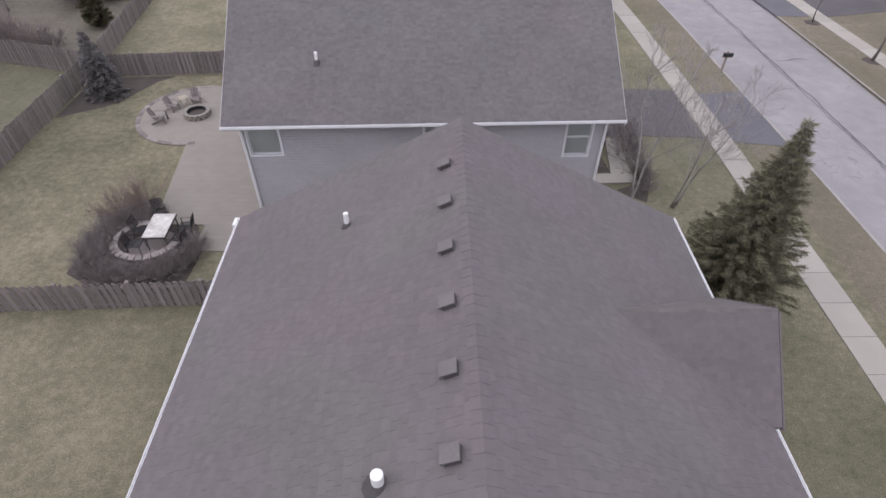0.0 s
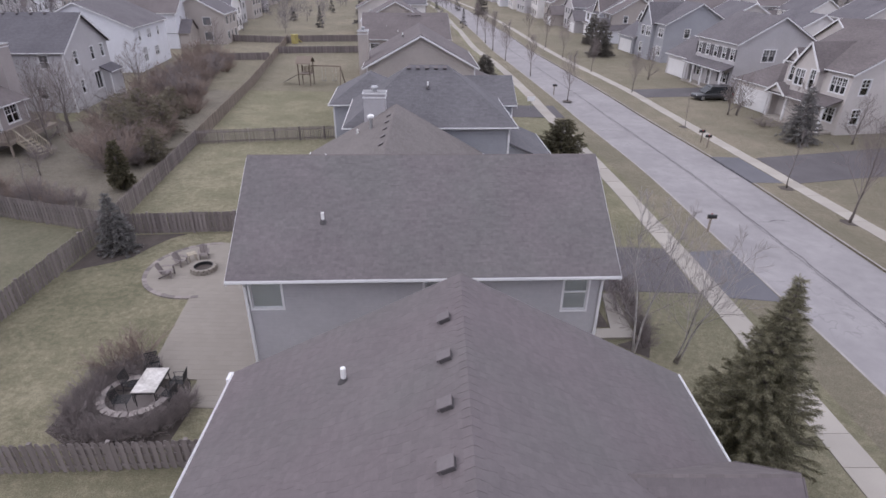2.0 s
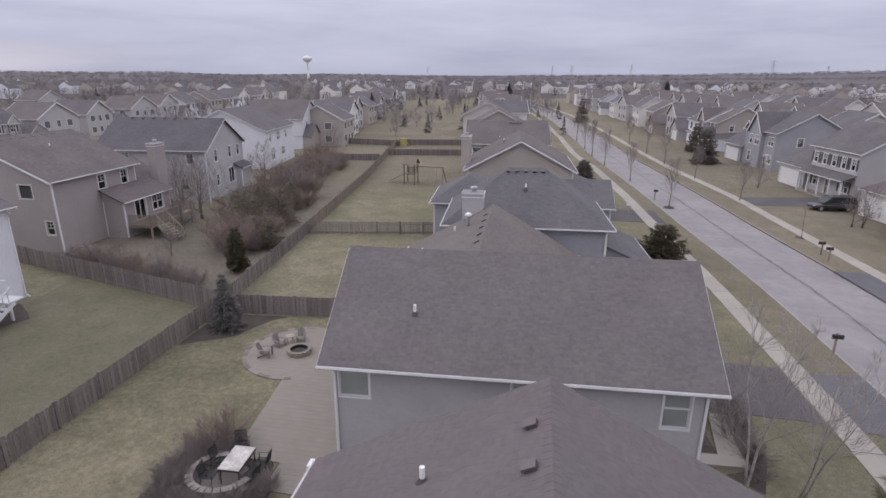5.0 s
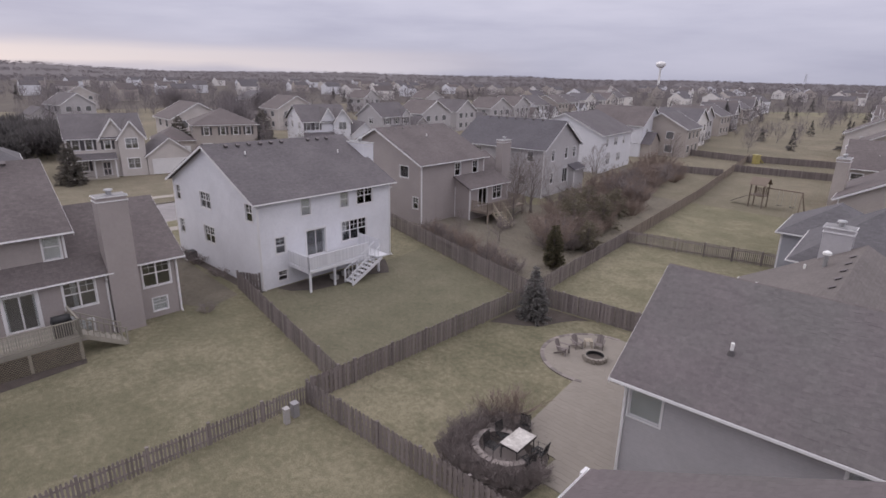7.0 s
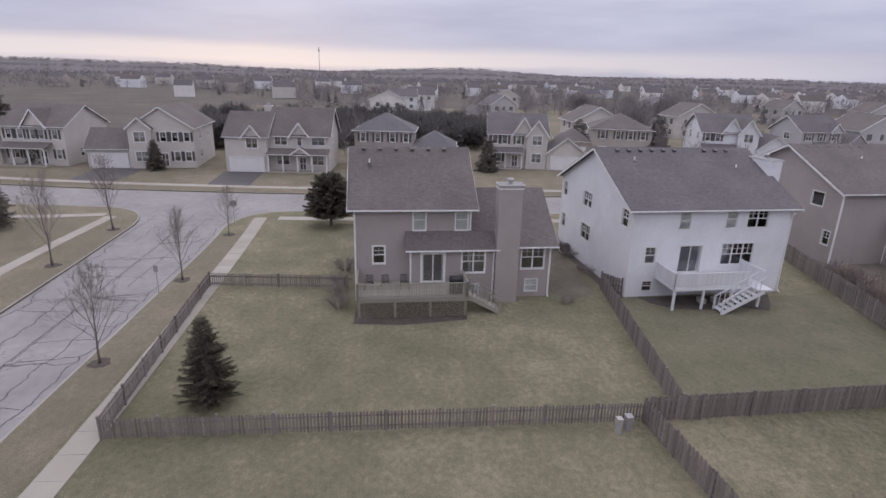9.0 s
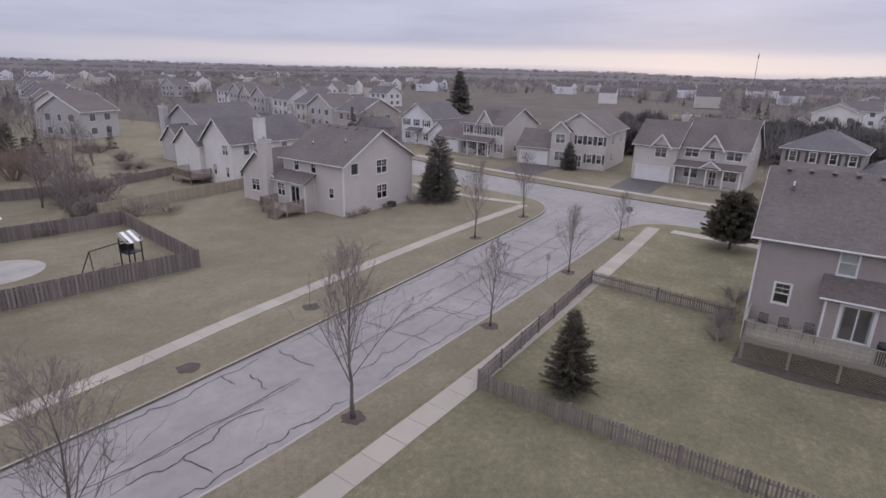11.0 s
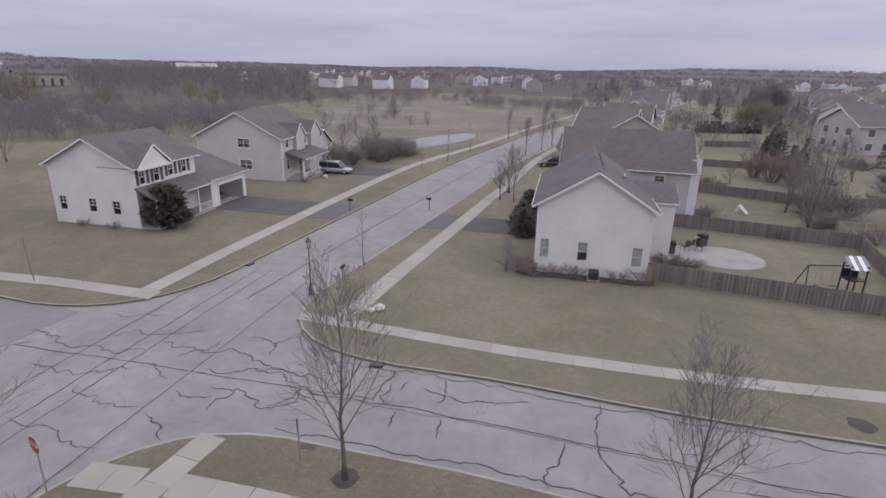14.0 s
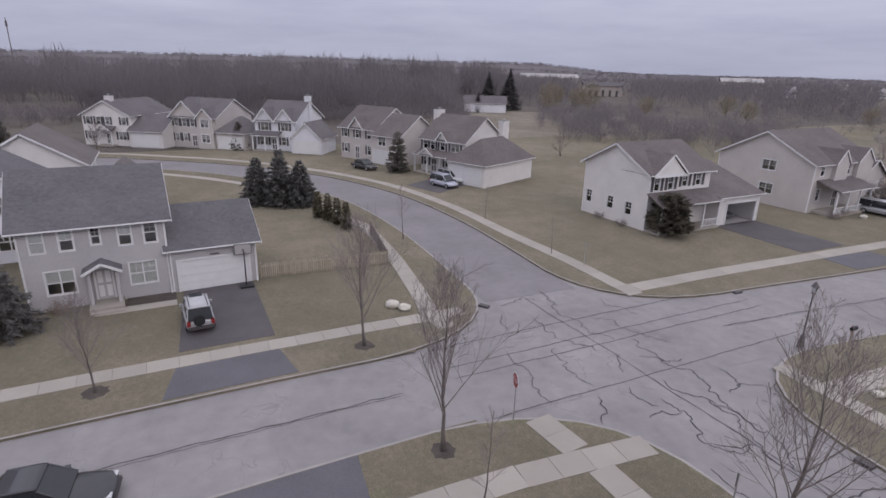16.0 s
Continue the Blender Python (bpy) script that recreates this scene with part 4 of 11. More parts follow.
    def roof(self, x0, x1, y0, y1, ze, kind, rise, ov, name="roof"):
        g, gut, rake = Geo(), Geo(), Geo()
        up = 0.16
        if kind == "gx":
            ym = (y0 + y1) / 2
            k = rise / (ym - y0)
            zl, zr = ze - ov * k + up, ze + rise + up
            a, b = x0 - ov, x1 + ov
            self.slab(g, [(a, y0 - ov, zl), (b, y0 - ov, zl), (b, ym, zr), (a, ym, zr)])
            self.slab(g, [(b, y1 + ov, zl), (a, y1 + ov, zl), (a, ym, zr), (b, ym, zr)])
            for y, s in ((y0 - ov, -1), (y1 + ov, 1)):
                gut.box(a, b, min(y, y + s * 0.06), max(y, y + s * 0.06), zl - 0.095, zl - 0.005)
            for x, s in ((a, -1), (b, 1)):
                for y in (y0 - ov, y1 + ov):
                    rake.bar((x + s * 0.012, y, zl - 0.15), (x + s * 0.012, ym, zr - 0.15), 0.03, 0.17)
        elif kind == "gy":
            xm = (x0 + x1) / 2
            k = rise / (xm - x0)
            zl, zr = ze - ov * k + up, ze + rise + up
            a, b = y0 - ov, y1 + ov
            self.slab(g, [(x0 - ov, b, zl), (x0 - ov, a, zl), (xm, a, zr), (xm, b, zr)])
            self.slab(g, [(x1 + ov, a, zl), (x1 + ov, b, zl), (xm, b, zr), (xm, a, zr)])
            for x, s in ((x0 - ov, -1), (x1 + ov, 1)):
                gut.box(min(x, x + s * 0.06), max(x, x + s * 0.06), a, b, zl - 0.095, zl - 0.005)
            for y, s in ((a, -1), (b, 1)):
                for x in (x0 - ov, x1 + ov):
                    rake.bar((x, y + s * 0.012, zl - 0.15), (xm, y + s * 0.012, zr - 0.15), 0.03, 0.17)
        elif kind == "hip":
            ym, xm = (y0 + y1) / 2, (x0 + x1) / 2
            X0, X1, Y0, Y1 = x0 - ov, x1 + ov, y0 - ov, y1 + ov
            half = min(X1 - X0, Y1 - Y0) / 2
            zl, zr = ze - 0.10 + up, ze + rise + up
            if X1 - X0 >= Y1 - Y0:
                r0, r1 = (X0 + half, ym, zr), (X1 - half, ym, zr)
                self.slab(g, [(X0, Y0, zl), (X1, Y0, zl), r1, r0])
                self.slab(g, [(X1, Y1, zl), (X0, Y1, zl), r0, r1])
                self.slab(g, [(X0, Y1, zl), (X0, Y0, zl), r0])
                self.slab(g, [(X1, Y0, zl), (X1, Y1, zl), r1])
            else:
                r0, r1 = (xm, Y0 + half, zr), (xm, Y1 - half, zr)
                self.slab(g, [(X0, Y0, zl), (X1, Y0, zl), r0])
                self.slab(g, [(X1, Y1, zl), (X0, Y1, zl), r1])
                self.slab(g, [(X0, Y1, zl), (X0, Y0, zl), r0, r1])
                self.slab(g, [(X1, Y0, zl), (X1, Y1, zl), r1, r0])
            gut.box(X0, X1, Y0 - 0.06, Y0, zl - 0.095, zl - 0.005).box(X0, X1, Y1, Y1 + 0.06, zl - 0.095, zl - 0.005)
            gut.box(X0 - 0.06, X0, Y0, Y1, zl - 0.095, zl - 0.005).box(X1, X1 + 0.06, Y0, Y1, zl - 0.095, zl - 0.005)
        elif kind in ("slope_e", "slope_w", "slope_s", "slope_n"):
            # one slope, low on the side it is named for
            lo, hi = ze + 0.05, ze + rise
            if kind == "slope_e":
                self.slab(g, [(x1 + ov, y0 - ov, lo), (x1 + ov, y1 + ov, lo), (x0, y1 + ov, hi), (x0, y0 - ov, hi)])
                gut.box(x1 + ov, x1 + ov + 0.06, y0 - ov, y1 + ov, lo - 0.095, lo - 0.005)
            elif kind == "slope_w":
                self.slab(g, [(x0 - ov, y1 + ov, lo), (x0 - ov, y0 - ov, lo), (x1, y0 - ov, hi), (x1, y1 + ov, hi)])
                gut.box(x0 - ov - 0.06, x0 - ov, y0 - ov, y1 + ov, lo - 0.095, lo - 0.005)
            elif kind == "slope_s":
                self.slab(g, [(x0 - ov, y0 - ov, lo), (x1 + ov, y0 - ov, lo), (x1 + ov, y1, hi), (x0 - ov, y1, hi)])
                gut.box(x0 - ov, x1 + ov, y0 - ov - 0.06, y0 - ov, lo - 0.095, lo - 0.005)
            else:
                self.slab(g, [(x1 + ov, y1 + ov, lo), (x0 - ov, y1 + ov, lo), (x0 - ov, y0, hi), (x1 + ov, y0, hi)])
                gut.box(x0 - ov, x1 + ov, y1 + ov, y1 + ov + 0.06, lo - 0.095, lo - 0.005)
        self.add(name, g, self.roof_mat)
        for q, nm, mt in ((gut, "gutter", GUTTER), (rake, "rake_board", TRIM)):
            for i in range(len(q.v) // 8):
                one = Geo()
                if nm == "gutter":
                    # an open trough
                    (xa, ya, za), (xb, yb, zb) = q.v[8 * i], q.v[8 * i + 7]
                    one.box(xa, xb, ya, yb, za, za + 0.03)
                    if xb - xa > yb - ya:
                        one.box(xa, xb, ya, ya + 0.012, za + 0.03, zb).box(xa, xb, yb - 0.012, yb, za + 0.03, zb)
                    else:
                        one.box(xa, xa + 0.012, ya, yb, za + 0.03, zb).box(xb - 0.012, xb, ya, yb, za + 0.03, zb)
                else:
                    one.v, one.f, one.uv = q.v[8 * i:8 * i + 8], q.f[:6], q.uv[:6]
                self.add(nm, one, mt)

    def window(self, side, u, z, w, h, at, cols=1, rows=2, grid=2, blind="", whole=False):
        """Sets a window into its hole; at: the wall's face; whole: frame and sash in one piece."""
        f, s, p, bl = window_meshes(w, h, cols, rows, grid, blind, whole)
        x, y = (u, at) if side in "NS" else (at, u)
        ob = part("window", f, TRIM, self.root, m=pose(x, y, z, 0, 0, SIDE_ROT[side]))
        if not whole:
            part("sash", s, TRIM, ob)
        part("pane", p, GLASS, ob).visible_shadow = False
        if bl:
            part("blind", bl, BLIND, ob)
        return ob

    def shutters(self, side, u, z, w, h, at):
        for e in (-1, 1):
            g = Geo().box(-0.17, 0.17, -0.045, -0.012, 0, h)
            for k in range(int(h / 0.12)):
                g.box(-0.13, 0.13, -0.058, -0.045, 0.05 + 0.12 * k, 0.10 + 0.12 * k)
            uu = u + e * (w / 2 + 0.29)
            x, y = (uu, at) if side in "NS" else (at, uu)
            self.add("shutter", g, SHUTTER, m=pose(x, y, z, 0, 0, SIDE_ROT[side]))

    def door(self, side, u, z, at, w=0.95, h=2.05, mat=None):
        f = Geo()
        f.box(-w / 2 - 0.12, -w / 2, -0.04, 0.05, 0, h + 0.12).box(w / 2, w / 2 + 0.12, -0.04, 0.05, 0, h + 0.12).box(-w / 2, w / 2, -0.04, 0.05, h, h + 0.12)
        x, y = (u, at) if side in "NS" else (at, u)
        ob = self.add("door", f, TRIM, m=pose(x, y, z, 0, 0, SIDE_ROT[side]))
        d = Geo().box(-w / 2, w / 2, 0.03, 0.08, 0, h)
        for zz in (0.15, 1.1):
            for e in (-1, 1):
                d.box(e * w / 4 - w * 0.17, e * w / 4 + w * 0.17, 0.018, 0.03, zz, zz + 0.78)
        part("door_leaf", d, mat or BLIND, ob)
        part("handle", Geo().tube([(w / 2 - 0.09, -0.03, 1.0), (w / 2 - 0.09, 0.03, 1.0)], [0.03, 0.03], 8), STEEL, ob)
        return ob

    def slider(self, side, u, z, at, w=1.75, h=2.05):
        f = Geo()
        f.box(-w / 2 - 0.1, -w / 2, -0.04, 0.03, 0, h + 0.1).box(w / 2, w / 2 + 0.1, -0.04, 0.03, 0, h + 0.1).box(-w / 2, w / 2, -0.04, 0.03, h, h + 0.1)
        x, y = (u, at) if side in "NS" else (at, u)
        ob = self.add("patio_door", f, TRIM, m=pose(x, y, z, 0, 0, SIDE_ROT[side]))
        s = Geo()
        for x0, x1 in ((-w / 2, 0.03), (-0.03, w / 2)):
            s.box(x0, x0 + 0.07, 0.03, 0.08, 0, h).box(x1 - 0.07, x1, 0.03, 0.08, 0, h).box(x0, x1, 0.03, 0.08, 0, 0.1).box(x0, x1, 0.03, 0.08, h - 0.08, h)
        part("sash", s, TRIM, ob)
        part("pane", Geo().box(-w / 2, w / 2, 0.052, 0.058, 0, h), GLASS, ob).visible_shadow = False
        c = Geo()
        for k in range(9):
            if k not in (0, 8):
                continue
            xx = -w / 2 + w * k / 9
            c.box(xx, xx + w / 9 - 0.01, 0.14 + 0.02 * (k % 2), 0.15 + 0.02 * (k % 2), 0.03, h)
        part("curtain", c, BLIND, ob)
        return ob

    def garage(self, side, u, at, w=4.9, h=2.15, z=0.03, mat=None, lights=True):
        f = Geo()
        f.box(-w / 2 - 0.14, -w / 2, -0.03, 0.05, 0, h + 0.14).box(w / 2, w / 2 + 0.14, -0.03, 0.05, 0, h + 0.14).box(-w / 2, w / 2, -0.03, 0.05, h, h + 0.14)
        x, y = (u, at) if side in "NS" else (at, u)
        ob = self.add("garage_door", f, TRIM, m=pose(x, y, z, 0, 0, SIDE_ROT[side]))
        n = 8
        for r in range(4):
            d = Geo().box(-w / 2, w / 2, 0.05, 0.09, r * h / 4 + 0.006, (r + 1) * h / 4 - 0.006)
            for k in range(n):
                xa = -w / 2 + w * (k + 0.5) / n
                d.box(xa - w / n * 0.40, xa + w / n * 0.40, 0.038, 0.05, r * h / 4 + 0.10, (r + 1) * h / 4 - 0.10)
            part("door_section", d, mat or TRIM, ob)
        return ob

    def windows(self, at_by_side, specs):
        """specs: (side, centre, sill z, width, height, columns, grid, blind) and the wall faces by side."""
        for s, u, z, w, h, cols, grid, blind in specs:
            self.window(s, u, z, w, h, at_by_side[s], cols, 2 if grid >= 0 else 1, max(grid, 0), blind)

    def chimney(self, x0, x1, y0, y1, z1, z0=0.0, mat=None):
        c = self.add("chimney", Geo().box(x0, x1, y0, y1, z0, z1), mat or self.wall_mat)
        cap = Geo().box(x0 - 0.04, x1 + 0.04, y0 - 0.04, y1 + 0.04, z1 - 0.30, z1 - 0.24).box(x0 - 0.06, x1 + 0.06, y0 - 0.06, y1 + 0.06, z1 - 0.05, z1 + 0.02)
        part("chimney_cap", cap, TRIM, c)
        part("chase_cover", Geo().box(x0 - 0.03, x1 + 0.03, y0 - 0.03, y1 + 0.03, z1 + 0.022, z1 + 0.035), SIGNGREY, c, "grey metal cover")
        xm, ym = (x0 + x1) / 2, (y0 + y1) / 2
        fl = Geo().tube([(xm, ym, z1), (xm, ym, z1 + 0.28)], [0.14, 0.14], 10).tube([(xm, ym, z1 + 0.28), (xm, ym, z1 + 0.36)], [0.24, 0.2], 10)
        part("flue", fl, STEEL, c)

    def vent(self, x, y, z, pitch=0.0, turn=0.0):
        """A low square roof vent with a hooded lid."""
        g = Geo().box(-0.115, 0.115, -0.115, 0.115, -0.05, 0.10)
        v = self.add("roof_vent", g, DARK, m=pose(x, y, z, 0, 0, turn) @ pose(0, 0, 0, pitch, 0, 0))
        lid = Geo()
        i = len(lid.v)
        lid.box(-0.125, 0.125, -0.145, 0.125, 0.10, 0.122).box(-0.125, 0.125, -0.155, -0.145, 0.045, 0.122)
        part("lid", lid, VENTLID, v)

    def pipe(self, x, y, z, h=0.35, r=0.055):
        p = self.add("vent_pipe", Geo().tube([(x, y, z - 0.1), (x, y, z + h)], [r, r], 12).tube([(x, y, z + h), (x, y, z + h + 0.01)], [r, r * 0.6], 12), PVC)
        part("boot", Geo().tube([(x, y, z - 0.06), (x, y, z + 0.10)], [r * 2.6, r * 1.1], 12), DARK, p)

    def downspout(self, x, y, z, dx=0.0, dy=-0.06):
        g = Geo().box(x - 0.045, x + 0.045, y - 0.035, y + 0.035, 0.25, z - 0.35)
        g.bar((x, y, z - 0.37), (x + dx * 5, y + dy * 5, z - 0.12), 0.07)
        g.bar((x, y, 0.25), (x + dx * 6, y + dy * 6, 0.10), 0.07)
        self.add("downspout", g, TRIM)


def tabs(house, corners, mat, name, tab=0.22, course=0.14, near_to=None, keep=300, thick=0.0022):
    """Lays separate shingle tabs over one roof slope; its first two corners lie along the eave."""
    p = [Vector(q) for q in corners]
    ex = (p[1] - p[0]).normalized()
    n = (p[1] - p[0]).cross(p[-1] - p[0]).normalized()
    ey = n.cross(ex)
    loc = [((q - p[0]).dot(ex), (q - p[0]).dot(ey)) for q in p]

    def span(v):
        xs = []
        for (ax, ay), (bx, by) in zip(loc, loc[1:] + loc[:1]):
            if (ay - v) * (by - v) <= 0 and abs(ay - by) > 1e-9:
                xs.append(ax + (bx - ax) * (v - ay) / (by - ay))
        return (min(xs), max(xs)) if len(xs) > 1 else None

    top = max(q[1] for q in loc)
    frame_m = Matrix((ex, ey, n)).transposed().to_4x4()
    frame_m.translation = p[0]
    rest = Geo()
    cand = []
    rows = int(top / course)
    rr = random.Random(len(name) + int(100 * top))
    for r in range(rows):
        v = r * course + 0.02
        sp = span(min(v + course * 0.6, top - 0.001))
        if not sp:
            continue
        x = sp[0] - rr.uniform(0, tab)
        while x < sp[1]:
            w = tab * rr.choice((0.62, 0.8, 1.0, 1.0, 1.25))
            a, b = max(x, sp[0]), min(x + w, sp[1])
            if b - a > 0.04:
                t = thick * rr.choice((0.5, 0.7, 1.0, 1.5))
                cand.append((a, b - 0.003, v - rr.choice((0, 0, 0.006, 0.012)), min(v + course + 0.02, top), t))
            x += w
    if near_to is not None:
        q = frame_m.inverted() @ Vector(near_to)
        cand.sort(key=lambda c: ((c[0] + c[1]) / 2 - q.x) ** 2 + ((c[2] + c[3]) / 2 - q.y) ** 2)
    pieces = {}
    for i, (a, b, c, d, t) in enumerate(cand):
        if near_to is not None and i < keep:
            w, h = round(b - a, 3), round(d - c, 3)
            key = (w, h, round(t, 4))
            if key not in pieces:
                k = Geo()
                for q in (((0, 0, t), (w, 0, t), (w, h, 0.003), (0, h, 0.003)), ((0, 0, -0.01), (w, 0, -0.01), (w, 0, t), (0, 0, t)),
                          ((w, 0, -0.01), (w, h, 0.0), (w, h, 0.003), (w, 0, t)), ((0, h, 0.0), (0, 0, -0.01), (0, 0, t), (0, h, 0.003))):
                    k.poly(q)
                pieces[key] = k.weld().mesh("shingle", mat)
            part("shingle", pieces[key], mat, house.root, m=frame_m @ Matrix.Translation((a, c, 0)))
        else:
            rest.poly([frame_m @ Vector(z) for z in ((a, c, t), (b, c, t), (b, d, 0.003), (a, d, 0.003))])
            rest.poly([frame_m @ Vector(z) for z in ((a, c, -0.01), (b, c, -0.01), (b, c, t), (a, c, t))])
            rest.poly([frame_m @ Vector(z) for z in ((b, c, -0.01), (b, d, 0.0), (b, d, 0.003), (b, c, t))])
            rest.poly([frame_m @ Vector(z) for z in ((a, d, 0.0), (a, c, -0.01), (a, c, t), (a, d, 0.003))])
    tagged(part("shingle_field", rest, mat, house.root), kind="stuff")


def plain_house(name, label, x, y, rot, wall, roof_m, w, d, ze, rise, kind, wins, wing=None, chim=None, porch=None, group=""):
    """A simpler two-storey house: body, windows, optional garage wing, chimney and porch."""
    h = House(name, label, x, y, rot, wall, roof_m, "house", group)
    h.volume(0, w, 0, d, 0, ze, kind, rise, 0.4, [q[:5] for q in wins], trim=False)
    at = {"S": 0, "N": d, "W": 0, "E": w}
    for q in wins:
        h.window(q[0], q[1], q[2], q[3], q[4], at[q[0]], q[5], 2, 2, "", True)
        if len(q) > 6:
            h.shutters(q[0], q[1], q[2], q[3], q[4], at[q[0]])
    if wing:
        x0, x1, y0, y1, z1, kd, rs, side, gu = wing
        h.volume(x0, x1, y0, y1, 0, z1, kd, rs, 0.35)
        if side:
            h.garage(side, gu, {"S": y0, "N": y1, "W": x0, "E": x1}[side] + {"S": -0.1, "N": 0.1, "W": -0.1, "E": 0.1}[side])
    if chim:
        h.chimney(*chim)
    return h


# ---- the house under the camera
own = House("house", "house with purple-brown shingle roof and cross gable", 0.60, 0, 1.5, SID_TAUPE, SH_BROWN)
own.volume(-5.3, 5.3, -4.6, 10.75, 0, 5.65, "gy", 2.75, 0.42)
k = 2.75 / 5.3
zl, zr = 5.65 - 0.42 * k + 0.16, 5.65 + 2.75 + 0.16
# cross gable over the street side
g = Geo()
xo, ym, zc, ye, zce = 5.84, 6.7, 7.13, 1.6, 5.62
xi = (zr - zc) / k
xe = (zr - zce) / k
own.slab(g, [(xe, ym - ye, zce), (xo, ym - ye, zce), (xo, ym, zc), (xi, ym, zc)], 0.12)
own.slab(g, [(xo, ym + ye, zce), (xe, ym + ye, zce), (xi, ym, zc), (xo, ym, zc)], 0.12)
own.add("cross_gable_roof", g, SH_BROWN)
own.add("gable_wall", Geo().poly([(5.6, ym - ye + 0.2, 0), (5.6, ym + ye - 0.2, 0), (5.6, ym + ye - 0.2, zce), (5.6, ym, zc - 0.12), (5.6, ym - ye + 0.2, zce)]).box(5.25, 5.59, ym - ye + 0.2, ym + ye - 0.2, 0, zce), SID_TAUPE)
rk = Geo().bar((xo + 0.02, ym - ye, zce - 0.08), (xo + 0.02, ym, zc - 0.08), 0.03, 0.14).bar((xo + 0.02, ym + ye, zce - 0.08), (xo + 0.02, ym, zc - 0.08), 0.03, 0.14)
own.add("rake_board", rk, TAB_OWN)
for i in range(8):
    y = 9.55 - 1.26 * i
    own.vent(-0.36, y, zr - 0.36 * k, math.degrees(math.atan(k)), -90)
own.pipe(-2.46, 8.9, zr - 2.46 * k)
own.pipe(-1.34, 3.12, zr - 1.34 * k, 0.30, 0.085)
own.downspout(-5.36, 10.9, 5.5, -0.05, 0.0)
own.add("flashing", Geo().box(-5.90, -5.76, 11.0, 11.3, 5.15, 5.5), TRIM)
# ridge caps
for i in range(80):
    g = Geo()
    y = -5.0 + i * 0.2
    w = 0.15
    g.poly([(-w, y, zr - w * k + 0.023), (-w, y + 0.3, zr - w * k + 0.014), (0, y + 0.3, zr + 0.018), (0, y, zr + 0.028)])
    g.poly([(0, y, zr + 0.028), (0, y + 0.3, zr + 0.018), (w, y + 0.3, zr - w * k + 0.014), (w, y, zr - w * k + 0.023)])
    g.poly([(-w, y, zr - w * k), (-w, y, zr - w * k + 0.023), (0, y, zr + 0.028), (0, y, zr)]).poly([(0, y, zr), (0, y, zr + 0.028), (w, y, zr - w * k + 0.023), (w, y, zr - w * k)])
    own.add("ridge_cap", g, TAB_OWN)

# ---- the neighbour to the north
nb = House("house", "grey-sided two-storey house with mottled grey-brown shingle roof", -7.31, 15.49, 3.6, SID_GREY, SH_BROWN)
nb_holes = [("S", 1.15, 4.25, 1.05, 1.0), ("S", 7.1, 4.25, 1.05, 1.0), ("S", 11.9, 3.98, 0.85, 1.45)]
nb.volume(0.42, 12.85, 0.42, 8.4, 0, 5.72, "gx", 2.62, 0.42, nb_holes)
nb.windows({"S": 0.42}, [("S", 1.15, 4.25, 1.05, 1.0, 1, -1, "full"), ("S", 7.1, 4.25, 1.05, 1.0, 1, -1, "full"), ("S", 11.9, 3.98, 0.85, 1.45, 1, 0, "full")])
nk = 2.62 / 3.99
nzl, nzr = 5.72 - 0.42 * nk + 0.16, 5.72 + 2.62 + 0.16
nb.pipe(3.05, 1.9, nzl + 1.9 * nk)
nb.downspout(0.48, 0.36, 5.6, 0.0, -0.05)
nb.downspout(12.78, 0.36, 5.6, 0.0, -0.05)
# front walk and stoop on the street side
g = Geo().prism([(12.85, 3.9), (16.15, 3.9), (16.3, 7.6), (15.75, 7.6), (15.2, 4.6), (12.85, 4.6)], -0.1, 0.10)
nb.add("front_walk", g, CONC)
nb.add("front_step", Geo().box(12.85, 14.1, 4.0, 6.0, -0.1, 0.30), CONC)

# ---- further houses of the same row
h3 = House("house", "low house with warm brown shingle roof and siding chimney", -3.0, 26.4, 2.0, SID_GREY, SH_TAN, "house")
h3.volume(-5.3, 5.1, -1.4, 8.2, 0, 3.95, "gy", 2.95, 0.4)
for i in range(5):
    h3.vent(-0.35, 0.35 + 1.45 * i, 6.86, 29, -90)
h3.chimney(-2.1, -0.75, 8.25, 9.2, 7.75)
h3.add("flue_pipe", Geo().tube([(-1.4, 5.5, 5.6), (-1.4, 5.5, 6.95)], [0.10, 0.10], 12), STEEL)
h3.add("flue_cap", Geo().tube([(-1.4, 5.5, 6.95), (-1.4, 5.5, 7.07), (-1.4, 5.5, 7.15)], [0.2, 0.2, 0.06], 12), PVC)
h3.pipe(-2.3, 6.2, 5.7)
h3.pipe(-4.0, 4.5, 4.7)

h4 = House("house", "house with blue-grey hip roof and row of ridge vents", -6.9, 35.1, 4.5, SID_BLUE, SH_BLUE)
h4.volume(0.4, 11.0, 0.4, 8.4, 0, 5.35, "hip", 3.15, 0.42)
for i in range(5):
    h4.vent(4.35 + 0.62 * i, 4.1, 8.48, 30, 0)
h4.pipe(5.6, 2.6, 7.5)
h4.volume(9.2, 12.6, 8.4, 14.0, 0, 5.0, "gx", 1.6, 0.3)
h4.volume(11.0, 14.3, 0.8, 8.0, 0, 2.6, "slope_e", 1.6, 0.3)
h4.volume(-1.6, 4.0, 8.4, 15.0, 0, 5.0, "hip", 1.8, 0.3)
h4.downspout(10.9, 0.34, 5.2, 0, -0.05)

